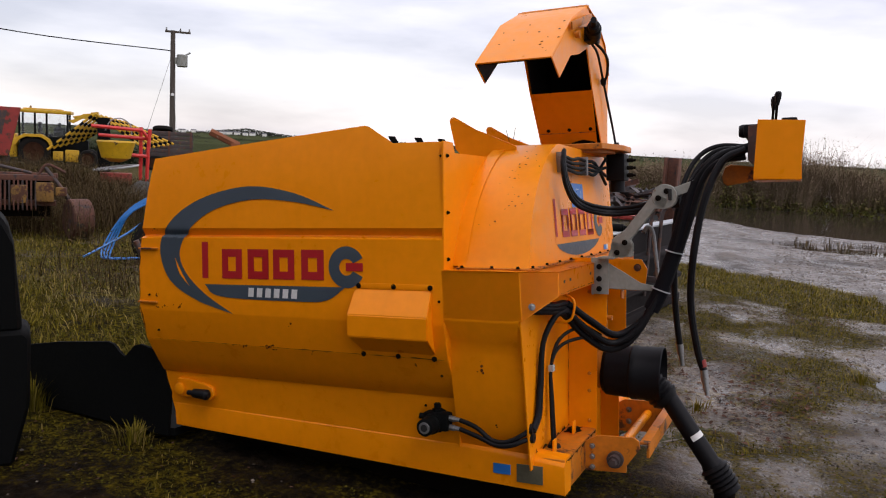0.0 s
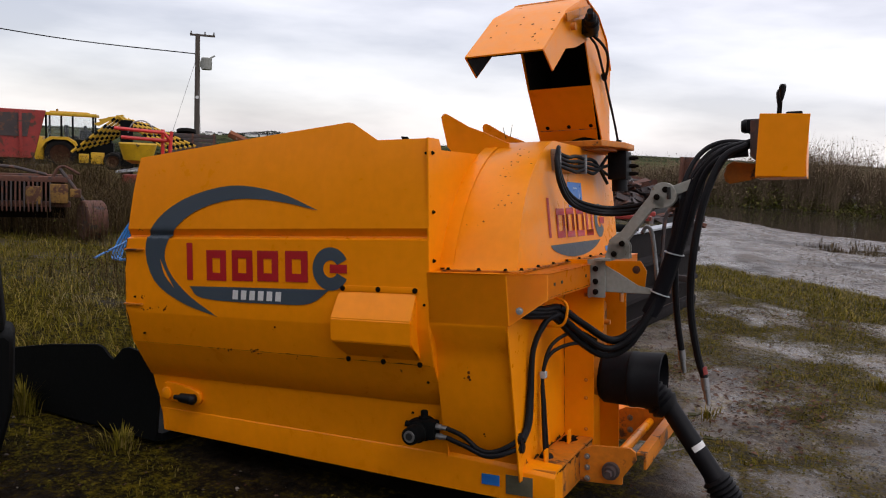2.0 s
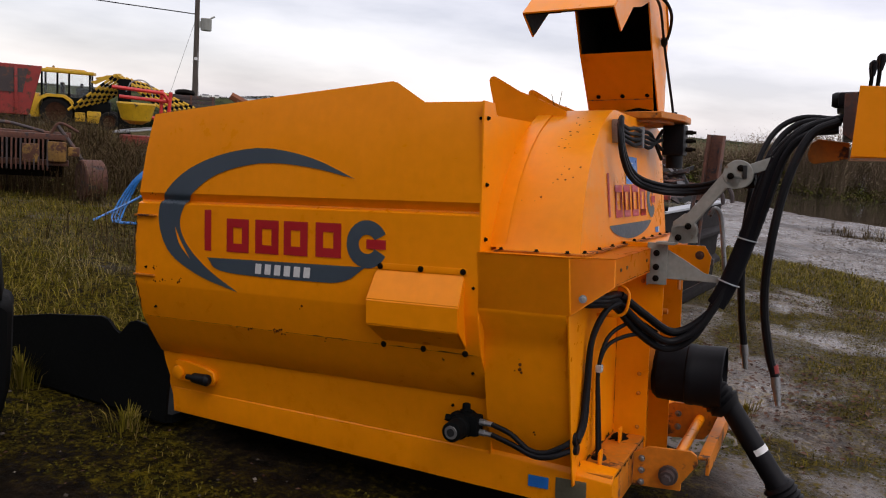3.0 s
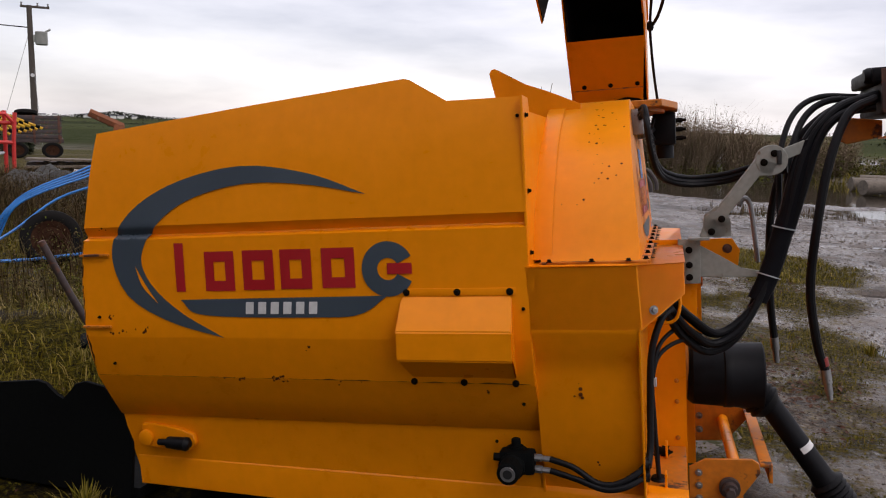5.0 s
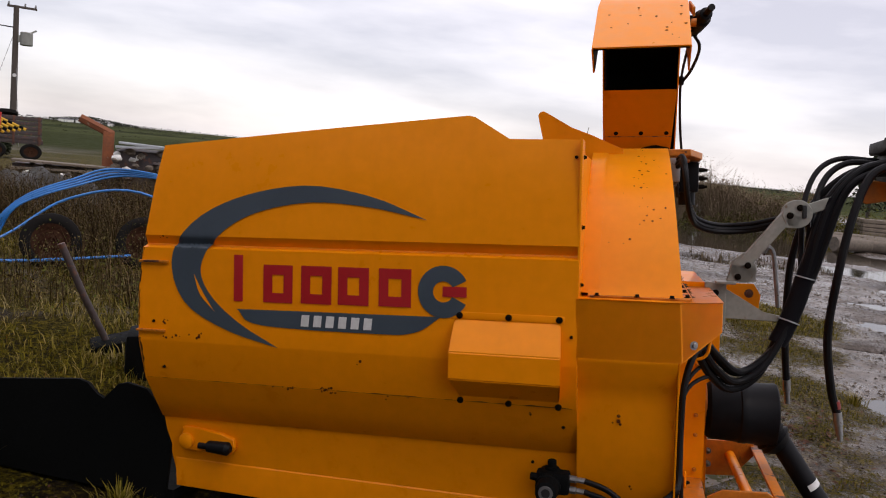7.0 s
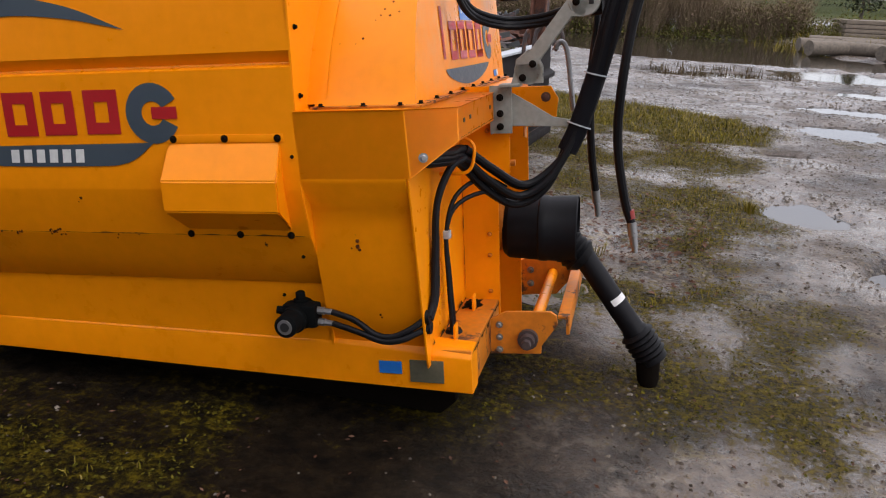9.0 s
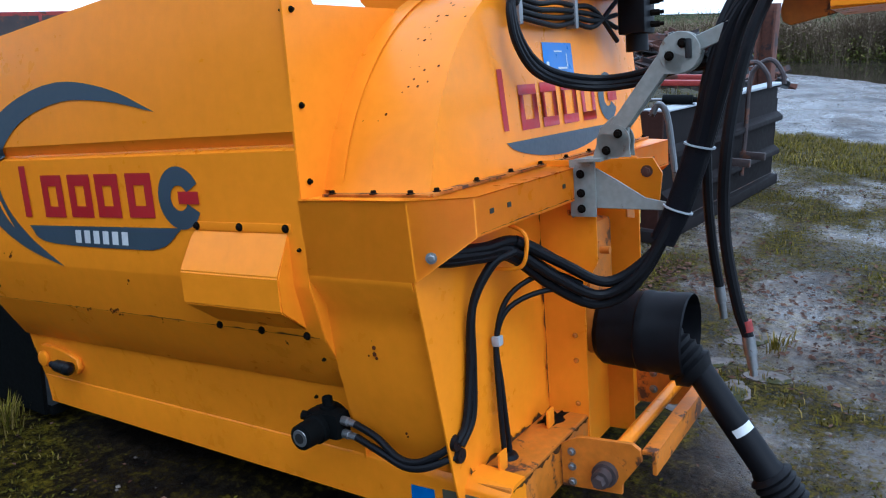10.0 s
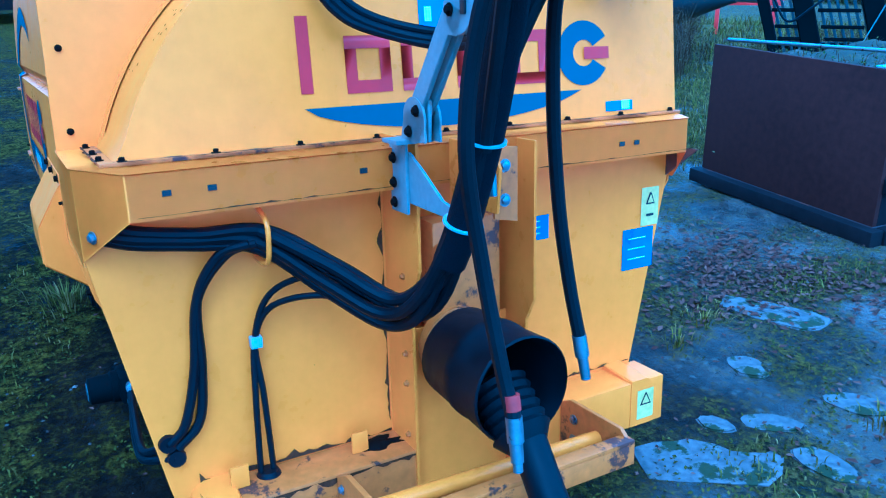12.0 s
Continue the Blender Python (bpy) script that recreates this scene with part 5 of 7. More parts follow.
M_GRIME = mat("rusty_grime", (0.055, 0.024, 0.008), 0.85, dark=0.4, light=1.7, scale=14, bump=0.3, fine=90, spec=0.1)
grime((0.464, 0.03, 1.0765), (0.464, 1.58, 1.0765), (1, 0, 0), 0.020, (0, 0, 1), material=M_GRIME, gaps=0.15)
grime((0.15, 0.004, 1.0765), (0.45, 0.004, 1.0765), (0, -1, 0), 0.012, (0, 0, 1), material=M_GRIME, gaps=0.1)
for z in (0.72, 0.90, 1.06):
    grime((rear_x(z) + 0.004, side_y(z), z), (rear_x(z + 0.13) + 0.004, side_y(z + 0.13), z + 0.13), (1, 0, 0), 0.010, (0, -1, 0), 0.0030, near_side, M_GRIME)
grime((-1.52, side_y(0.695) - 0.001, 0.694), (0.09, side_y(0.695) - 0.001, 0.694), (0, 0, 1), 0.004, (0, -1, 0), 0.0030, near_side, M_GRIME, 0.42)
grime((-1.50, side_y(1.20) - 0.001, 1.193), (0.09, side_y(1.20) - 0.001, 1.193), (0, 0, -1), 0.004, (0, -1, 0), 0.0030, near_side, M_GRIME, 0.45)
grime((0.4335, 0.13, 0.300), (0.4335, 0.63, 0.300), (0, 0, 1), 0.030, (1, 0, 0), 0.0015, material=M_GRIME, gaps=0.1)
grime((0.4335, 0.955, 0.305), (0.4335, 1.46, 0.305), (0, 0, 1), 0.012, (1, 0, 0), 0.0015, material=M_GRIME, gaps=0.3)
grime((0.559, 0.13, 0.290), (0.559, 0.64, 0.290), (0, 0, -1), 0.022, (1, 0, 0), 0.0015, material=M_GRIME, gaps=0.15)
grime((0.4335, 0.628, 0.33), (0.4335, 0.628, 0.95), (0, -1, 0), 0.014, (1, 0, 0), 0.0015, material=M_GRIME, gaps=0.3)
grime((0.4335, 0.958, 0.33), (0.4335, 0.958, 0.95), (0, 1, 0), 0.016, (1, 0, 0), 0.0015, material=M_GRIME, gaps=0.3)
grime((0.5622, 0.05, 0.978), (0.5622, 1.56, 0.978), (0, 0, 1), 0.005, (1, 0, 0), 0.0012, material=M_GRIME, gaps=0.4)

sprig = thing("weed_sprig", "small green weed growing on top of the machine", "weed", ROOT)
for k in range(7):
    a = 0.9 * k
    part("weed_stem", tube([(0.02, 1.02, 1.60), (0.02 + 0.02 * math.cos(a), 1.02 + 0.02 * math.sin(a), 1.66), (0.02 + 0.055 * math.cos(a), 1.02 + 0.05 * math.sin(a), 1.665 + 0.012 * k)], 0.003, 5, 3, (0.003, 0.0012)), M_BRAMBLE, sprig)

# ---- the rest of the yard ----


def standing(x, y, turn=0.0, sink=0.0):
    """A pose on the ground, turned about the upright."""
    return Matrix.Translation((x, y, ground_z(x, y) - sink)) @ Matrix.Rotation(radians(turn), 4, "Z")


def away(bearing, d, turn=0.0, sink=0.0):
    """A pose on the ground at a bearing (degrees to the left of y) and a distance, its x to the right as seen from the yard."""
    a = radians(bearing)
    return standing(-d * math.sin(a), d * math.cos(a), bearing + turn, sink)


# open steel skip with hooked brackets
skip = thing("steel_skip", "rusted dark steel open skip standing on the grass", "skip", standing(-1.465, 6.53, -7))
SX, SY, SZ = -1.30, 2.45, 0.88
part("end_panel", box(SX, 0, 0, 0.03, 0.09, SZ, 0.004), M_SKIP, skip, "flat brown rusted end panel")
part("end_panel", box(SX, 0, SY - 0.03, SY, 0.09, SZ - 0.12, 0.004), M_SKIPSIDE, skip)
part("side_wall", box(-0.03, 0, 0.03, SY - 0.03, 0.09, SZ, 0.004), M_SKIPSIDE, skip)
part("side_wall", box(SX, SX + 0.03, 0.03, SY - 0.03, 0.09, SZ - 0.14, 0.004), M_SKIPSIDE, skip)
part("skip_floor", box(SX, 0, 0, SY, 0.07, 0.09, 0.003), M_DKRUST, skip)
part("bottom_rail", box(SX - 0.05, 0.05, -0.06, 0.03, 0.0, 0.085, 0.01), M_SKIPSIDE, skip)
part("bottom_rail", box(-0.06, 0.06, 0.03, SY, 0.0, 0.085, 0.01), M_SKIPSIDE, skip)
for z in (0.30, 0.60):
    part("wall_rib", prism("y", [(0, z - 0.03), (0.055, z - 0.03), (0.055, z + 0.01), (0, z + 0.05)], 0.02, SY, 0.003), M_SKIPSIDE, skip)
part("top_lip", box(-0.08, 0.035, 0.45, SY, SZ, SZ + 0.02, 0.004), M_SHED, skip, "pale grey metal lip, wet")
part("corner_plate", prism("z", [(-0.16, 0.02), (0.02, 0.02), (0.035, 0.448), (-0.08, 0.448)], SZ, SZ + 0.012, 0.002), M_SHED, skip, "pale wet gusset plate on the corner")
for y in (1.15, 1.50):
    part("hook_bracket", tube([(0.045, y, 0.22), (0.05, y, 0.55), (0.05, y, 0.95), (0.09, y, 1.08), (0.20, y, 1.14), (0.29, y, 1.05), (0.31, y, 0.96)], 0.019, 8), M_DKRUST, skip)
    part("hook_foot", box(0.02, 0.22, y - 0.02, y + 0.02, 0.36, 0.42, 0.006), M_DKRUST, skip)
ram_way = (1, 0.30, 0.012)
skip_ram = part("hydraulic_ram", lathe([(0, 0.012), (0, 0.034), (0.20, 0.034), (0.205, 0.02), (0.23, 0.02)], (-0.17, 0.37, SZ + 0.045), ram_way, 14), M_BLACKST, skip, "black hydraulic ram lying across the skip")
part("ram_rod", lathe([(0, 0.011), (1.12, 0.011)], (-1.24, 0.050, SZ + 0.030), ram_way, 10), M_STEEL, skip_ram)
fill = box(SX + 0.032, -0.032, 0.032, SY - 0.032, 0.092, SZ - 0.04, 0)
bmesh.ops.subdivide_edges(fill, edges=[e for e in fill.edges if all(v.co.z > 0.5 for v in e.verts)], cuts=22, use_grid_fill=True)
for v in fill.verts:
    if v.co.z > 0.5:
        v.co.z += 0.05 * noise.noise((v.co.x * 3, v.co.y * 3, 2)) + 0.03 * noise.noise((v.co.x * 9, v.co.y * 9, 4)) - 0.035
fill_ob = obj("skip_fill", fill, M_SILT)
fill_ob.matrix_basis = standing(-1.465, 6.53, -7)
tagged(fill_ob, "wet earth and rubbish filling the steel skip", "rubbish", kind="stuff")
post = thing("steel_stanchion", "tall rusted steel channel standing at the skip's far end", "post", standing(-1.33, 9.15, -11))
part("web", box(-0.065, 0.065, 0, 0.02, 0, 1.58, 0.004), M_RUST, post)
part("flange", box(-0.085, -0.065, -0.08, 0.02, 0, 1.58, 0.003), M_RUST, post)
part("flange", box(0.065, 0.085, -0.08, 0.02, 0, 1.58, 0.003), M_RUST, post)


# scrap heap: bars, angles and sheets thrown together
random.seed(11)
heap = thing("scrap_heap", "heap of rusty scrap bars, angles and sheets", "scrap metal", standing(-3.25, 13.4, 5))
mound = bmesh.new()
bmesh.ops.create_icosphere(mound, subdivisions=4, radius=1)
for v in mound.verts:
    k = 1 + 0.25 * noise.noise(v.co * 2.5)
    v.co = Vector((v.co.x * 1.15 * k, v.co.y * 1.2 * k, max(-0.1, v.co.z * 1.0 * k)))
part("rubble_core", mound, M_DKRUST, heap)
for k in range(230):
    x, y = random.uniform(-1.35, 1.3), random.uniform(-1.3, 0.6)
    z = max(0.12, 1.12 * (1 - (x / 1.75) ** 2) * (1 - (y / 2.0) ** 2)) + random.uniform(-0.10, 0.12)
    l = random.uniform(0.25, 0.75)
    m = Matrix.Translation((x, y, z)) @ Euler((random.uniform(-0.5, 0.5), random.uniform(-0.45, 0.45), random.uniform(0, 3.1))).to_matrix().to_4x4()
    if k % 3 == 0:
        bm = box(-l / 4, l / 4, -0.13, 0.13, -0.004, 0.004, 0.001, m)
    elif k % 2:
        bm = prism("x", [(-0.04, 0), (0.04, 0), (0.04, 0.008), (-0.032, 0.008), (-0.032, 0.08), (-0.04, 0.08)], -l / 2, l / 2)
        bm.transform(m)
    else:
        bm = lathe([(-l / 2, 0.025), (l / 2, 0.025)], (0, 0, 0), (1, 0, 0), 7)
        bm.transform(m)
    part("scrap_piece", bm, random.choice((M_RUST, M_RUST, M_DKRUST, M_DKRUST, M_TANK)), heap)
red_box = thing("red_scrap_body", "dull red steel body lying beside the scrap", "scrap metal", standing(-1.75, 10.35, 8))
part("body_side", box(-1.30, -0.20, 0, 0.05, 0.15, 0.74, 0.01), M_DKRUST, red_box)
part("body_rim", box(-1.33, -0.18, -0.03, 0.10, 0.74, 0.80, 0.012), M_OLDRED, red_box, "dull red steel rim")
part("body_rim", box(-1.33, -0.18, 0.82, 0.95, 0.74, 0.80, 0.012), M_OLDRED, red_box)
part("body_end", box(-1.30, -1.25, 0.05, 0.9, 0.15, 0.74, 0.01), M_DKRUST, red_box)
part("body_end", box(-0.25, -0.20, 0.05, 0.9, 0.15, 0.74, 0.01), M_DKRUST, red_box)
part("body_frame", box(-1.25, -0.25, 0.1, 0.8, 0, 0.17, 0.01), M_DKRUST, red_box)

# loader frame and slurry tank beyond the skip
loader = thing("loader_frame", "black steel front-loader frame with tines lying on the grass", "farm implement", standing(-4.62, 10.0, 38))
for x in (-0.32, 0.05, 0.38, 0.67):
    part("loader_arm", prism("y", [(x - 0.045, 0.95), (x + 0.045, 0.95), (x - 0.11, 1.30), (x - 0.33, 1.66), (x - 0.42, 1.66), (x - 0.20, 1.30)], 0.0, 0.09, 0.010), M_BLACKST, loader)
for x, w in ((-0.42, 0.06), (-0.05, 0.10), (0.58, 0.10), (0.80, 0.035)):
    part("bracket", prism("y", [(x - w, 1.05), (x + w, 1.05), (x + w + 0.32, 0.0), (x - w + 0.34, 0.0)], -0.07, 0.12, 0.012), M_BLACKST, loader)
    part("knuckle", lathe([(0, 0.05), (0.02, 0.06), (0.24, 0.06), (0.26, 0.05)], (x, -0.10, 1.0), (0, 1, 0), 16), M_BLACKST, loader)
part("cross_member", box(-0.58, 0.86, 0.01, 0.09, 0.93, 1.0, 0.012), M_BLACKST, loader)
part("cross_member", box(-0.22, 1.08, 0.0, 0.09, 0.40, 0.48, 0.012), M_BLACKST, loader)
for b0 in (-0.30, 0.13):
    for k in range(5):
        x = b0 + 0.078 * k
        # tank grey on the black tines puts their highlights into the colour
        part("tine", prism("y", [(x, 0.93), (x + 0.030, 0.93), (x + 0.33, 0.0), (x + 0.30, 0.0)], -0.05, -0.02, 0.004), M_TANK, loader)
    for z in (0.80, 0.64, 0.52):
        x = b0 + (0.93 - z) * 0.32
        part("slat", box(x - 0.02, x + 0.37, -0.058, -0.050, z - 0.018, z + 0.018, 0.002), M_BLACKST, loader)
part("brace", tube([(0.30, -0.03, 1.36), (0.62, -0.03, 1.02)], 0.022, 8, 1), M_BLACKST, loader)
part("stay_rod", tube([(0.74, -0.10, 0.86), (0.58, -0.10, 0.46), (1.00, -0.10, 0.42)], 0.008, 7, 1), M_GREYARM, loader)
part("hydraulic_hose", tube([(-0.30, -0.1, 0.98), (-0.12, -0.16, 0.70), (0.10, -0.14, 0.84), (0.32, -0.1, 1.02)], 0.013, 7), M_HOSE, loader)
for x in (-0.05, 0.58):
    part("pin", lathe([(0, 0.016), (0.03, 0.016)], (x + 0.04, -0.10, 1.0), (0, -1, 0), 10), M_STEEL, loader)
tank = thing("slurry_tank", "grey steel tank with a pointed end lying in the yard", "tank", standing(-7.19, 10.85, 17.5))
part("tank_shell", lathe([(0, 0.2), (0.05, 0.38), (0.15, 0.45), (0.30, 0.46), (0.6, 0.40), (1.05, 0.20), (1.35, 0.08), (1.45, 0.05)], (-0.6, 0, 0.78), (1, 0, 0), 28), M_TANK, tank)
part("tank_spout", lathe([(0, 0.045), (0.30, 0.045), (0.31, 0.07), (0.34, 0.07)], (0.84, 0, 0.78), (1, 0, 0), 12), M_STEEL, tank)
for x in (-0.5, -0.1):
    part("cradle", prism("x", [(-0.4, 0), (0.4, 0), (0.30, 0.44), (-0.30, 0.44)], x, x + 0.12, 0.01), M_DKRUST, tank)
redfar = thing("red_implement", "red-painted implement frame far across the yard", "farm implement", standing(-8.7, 13.4, 36) @ Matrix.Scale(0.62, 4))
part("frame_beam", box(-1.6, 1.6, -0.08, 0.08, 0.75, 0.95, 0.01), M_BRIGHTRED, redfar)
for x in (-1.4, 0, 1.4):
    part("frame_leg", box(x - 0.05, x + 0.05, -0.05, 0.05, 0, 0.75, 0.005), M_BRIGHTRED, redfar)
brown = thing("flatbed_trailer", "low grey flatbed trailer parked across the yard", "trailer", standing(-6.45, 15.3, 24))
part("trailer_side", box(-0.45, 0.45, 0, 0.06, 0.34, 0.48, 0.01), M_DKRUST, brown)
part("trailer_bed", box(-0.48, 0.48, -0.02, 1.5, 0.48, 0.53, 0.01), M_WOOD, brown)
for x in (-0.26, 0.26):
    wheel = part("wheel", lathe([(0, 0.16), (0.03, 0.21), (0.13, 0.21), (0.16, 0.16)], (x, 0.10, 0.20), (0, 1, 0), 20), M_TYRE, brown)
    part("rim", lathe([(0, 0.10), (0.02, 0.07)], (x, 0.09, 0.20), (0, -1, 0), 16), M_DKRUST, wheel)

# ---- left of the yard: old machines, pipe, tyres, sheet ----
def tyre(parent, at, way, r=0.36, w=0.2):
    half = [(-w * 0.24, r * 0.10), (-w * 0.22, r * 0.44), (-w * 0.38, r * 0.60), (-w * 0.46, r * 0.66), (-w / 2, r * 0.76), (-w * 0.48, r * 0.90), (-w * 0.36, r * 0.985), (-w * 0.12, r)]
    t = part("tyre", lathe(half + [(-d, q) for d, q in half[::-1]], at, way, 28), M_TYRE, parent)
    face = [(-w * 0.30, r * 0.10), (-w * 0.36, r * 0.14), (-w * 0.28, r * 0.42), (-w * 0.41, r * 0.58), (-w * 0.43, r * 0.64)]
    part("rim", lathe(face + [(-d, q) for d, q in face[::-1]], at, way, 22), M_DARKRIM, t)



roller = thing("disc_cultivator", "rusty cultivator frame with close tines and a drum wheel, overgrown", "farm implement", standing(-9.05, 7.75, 48))
part("drum_wheel", lathe([(-0.13, 0.21), (-0.135, 0.26), (-0.12, 0.275), (0.12, 0.275), (0.135, 0.26), (0.13, 0.21), (0.10, 0.20), (0.10, 0.06), (-0.10, 0.06), (-0.10, 0.20)], (0, 0, 0.29), (1, 0.35, 0), 28), M_RUST, roller, "rusted drum wheel")
for y, z in ((0.02, 0.80), (0.55, 0.80), (0.02, 0.46)):
    part("beam", box(-2.6, -0.28, y, y + 0.09, z, z + 0.075, 0.01), M_RUST, roller)
for k in range(40):
    x = -2.55 + 0.052 * k
    part("tine", prism("x", [(-0.03, 0.80), (0.03, 0.80), (0.02, 0.62), (-0.03, 0.47), (-0.05, 0.40), (-0.065, 0.42), (-0.06, 0.55)], x - 0.010, x + 0.010, 0.003), M_RUST if k % 3 else M_DKRUST, roller)
for x0, x1, z0, z1 in ((-0.52, -0.30, 0.52, 0.78), (-0.82, -0.62, 0.50, 0.74), (-0.28, -0.14, 0.60, 0.72), (-1.55, -1.42, 0.48, 0.80)):
    part("bearing_block", box(x0, x1, -0.06, 0.04, z0, z1, 0.02), M_OCHRE, roller, "ochre bearing block, paint mostly gone")
# near-black sheet added behind the tines to darken the gaps
part("dark_backing", box(-2.6, -0.35, 0.15, 0.19, 0.30, 0.80, 0.01), M_DARKUNDER, roller)
part("wheel_arm", tube([(-0.42, 0.06, 1.00), (-0.22, 0.03, 0.72), (0.0, 0, 0.36)], 0.026, 8), M_DKRUST, roller)
part("top_link", tube([(-0.50, 0.05, 0.86), (-0.38, 0.05, 1.02), (-0.16, 0.05, 0.92)], 0.020, 7), M_RUST, roller)
part("brace", tube([(-2.2, 0.05, 0.88), (-1.2, 0.2, 1.00), (-0.6, 0.4, 0.88)], 0.022, 7, 3), M_DKRUST, roller)
coil = thing("pipe_coil", "loose coils of bright blue plastic water pipe", "water pipe", standing(-7.12, 7.45, 0))
for k in range(4):
    e = 0.024 * k
    part("pipe_turn", tube([(1.5, 1.0 + e, 0.55), (0.9 + e, 0.75, 0.92 - e * 0.4), (0.27 + e, 0.45 + e, 1.0 - e), (0.02 + e, 0.1, 0.86 - e * 0.8), (-0.21 + e, -0.21, 0.70 - e * 0.5), (-0.38 + e, -0.35, 0.52), (-0.48 + e * 0.8, -0.48 + e, 0.28), (-0.48 + e, -0.62 + e, 0.05), (-0.2, -0.76 + e, 0.03), (0.4, -0.70 + e * 2, 0.10), (1.1, -0.4 + e, 0.2)], 0.0115, 8, 5), M_BLUEPIPE, coil)
part("pipe_turn", tube([(1.4, 0.9, 0.35), (0.7, 0.35, 0.78), (0.1, -0.05, 0.66), (-0.2, -0.5, 0.30), (-0.4, -0.95, 0.05)], 0.0135, 8, 6), M_BLUEPIPE, coil)
for i, (x, y, w) in enumerate(((-6.85, 6.98, (0.62, -0.75, 0.15)), (-6.2, 7.6, (0.5, -0.8, 0.25)), (-6.3, 9.0, (0.1, 0.3, 1)), (-7.2, 9.6, (0.6, 0.5, 0.6)))):
    t = thing("dumped_tractor_tyre", "worn black tyre dumped among dead weeds", "tyre", standing(x, y), "dumped tyres")
    tyre(t, (0, 0, 0.26), w, 0.29, 0.17)
sheet = bmesh.new()
n = 26
vs = [[sheet.verts.new((3.4 * (i / n - 0.5), 2.0 * (j / n - 0.5), max(0, 0.7 * math.cos(math.pi * (i / n - 0.5)) * math.cos(math.pi * (j / n - 0.5)) * (1 + 0.25 * noise.noise((i * 0.35, j * 0.35, 1))) + 0.06 * noise.noise((i * 0.9, j * 1.4, 3))))) for j in range(n + 1)] for i in range(n + 1)]
for i in range(n):
    for j in range(n):
        sheet.faces.new((vs[i][j], vs[i + 1][j], vs[i + 1][j + 1], vs[i][j + 1]))
bmesh.ops.solidify(sheet, geom=list(sheet.faces), thickness=0.01)
tarp = obj("silage_sheet", sheet, M_TARP)
tarp.matrix_basis = standing(-10.7, 11.2, 40, 0.05)
tagged(tarp, "crumpled grey plastic sheet over a low heap", "plastic sheet")
lean = thing("leaning_post", "grey steel tube leaning out of a low black footing", "post", standing(-4.53, 4.70, 41))
part("post_tube", tube([(0.10, 0, 0.0), (-0.07, 0, 0.35), (-0.22, 0, 0.70)], 0.023, 12, 2), M_DKRUST, lean)
part("footing", prism("y", [(-0.02, 0), (0.75, 0), (0.75, 0.20), (0.50, 0.17), (0.22, 0.08), (-0.02, 0.04)], -0.14, 0.14, 0.012), M_BLACKST, lean)
ballast = obj("ballast_block", merge(box(-0.7, 0.7, -0.15, 0.15, 0, 0.26, 0.03), box(-0.5, 0.6, -0.12, 0.12, 0.26, 0.32, 0.02)), M_BLACKST)
ballast.matrix_basis = standing(-3.45, 4.75, 30)
tagged(ballast, "black steel ballast block lying behind the machine", "ballast")
guard = thing("plastic_mudguard", "tall black moulded plastic mudguard standing on the mud", "mudguard", standing(-3.335, 2.345, 53))
part("upper_shell", prism("y", [(-0.42, 0.62), (0.145, 0.62), (0.115, 1.02), (0.09, 1.12), (0.05, 1.17), (-0.02, 1.19), (-0.42, 1.19)], -0.10, 0.16, 0.02), M_BLACKST, guard)
part("lower_shell", prism("y", [(-0.45, 0.0), (0.10, 0.0), (0.17, 0.28), (0.18, 0.60), (0.15, 0.63), (-0.45, 0.63)], -0.13, 0.18, 0.015), M_BLACKST, guard)
part("stay_rod", tube([(0.03, -0.15, 0.05), (0.015, -0.15, 1.05)], 0.006, 8, 1), M_WOOD, guard)
beam = thing("rusty_beam", "rusty steel gallows beam standing in the yard", "steel beam", standing(-13.2, 16.1, 39))
part("upright", box(-0.12, 0.12, -0.12, 0.12, 0, 1.66, 0.01), M_ORANGERUST, beam)
part("jib", tube([(0.08, 0, 1.60), (-0.62, 0, 1.92)], 0.10, 6, 1), M_ORANGERUST, beam)

# rubble heap with boards beyond the weeds
random.seed(31)
rubble = thing("rubble_heap", "heap of pale stones and broken boards in the weeds", "rubble", standing(-12.70, 16.55, 37))


def boulder(r):
    bm = bmesh.new()
    bmesh.ops.create_icosphere(bm, subdivisions=2, radius=r)
    o = Vector((random.uniform(0, 50), 0, 0))
    for v in bm.verts:
        v.co *= 1 + 0.35 * noise.noise(v.co * (1.6 / r) + o)
        v.co.z *= 0.7
    return bm


for k in range(90):
    x = random.uniform(-2.3, 0.75)
    y = random.uniform(-0.75, -0.1)
    z = (1.42 if x > -0.55 else 0.86) * (1 - 0.35 * abs(y)) * random.uniform(0.55 if x > -0.55 else 0.88, 1.02)
    bm = boulder(random.uniform(0.05, 0.17) if x > -0.55 else random.uniform(0.04, 0.10))
    bm.transform(Matrix.Translation((x, y, z)))
    part("stone", bm, random.choice((M_HOUSE, M_BARK, M_BARK, M_DKRUST, M_WOOD)), rubble)
for x0, x1, z, t in ((-0.50, 0.55, 1.40, 2), (-0.45, 0.62, 1.34, -3), (-2.6, -0.2, 0.80, 1), (-2.6, -0.4, 0.72, -1)):
    part("board", box(x0, x1, -0.62, -0.15, z, z + 0.05, 0.008, Matrix.Rotation(radians(t), 4, "Y")), M_SHED if z > 1 else M_WOOD, rubble)
part("heap_core", merge(box(-0.55, 0.7, -0.3, 0.5, -0.3, 1.32, 0.25), box(-2.6, -0.5, -0.35, 0.4, -0.3, 0.80, 0.05)), M_DKRUST, rubble)

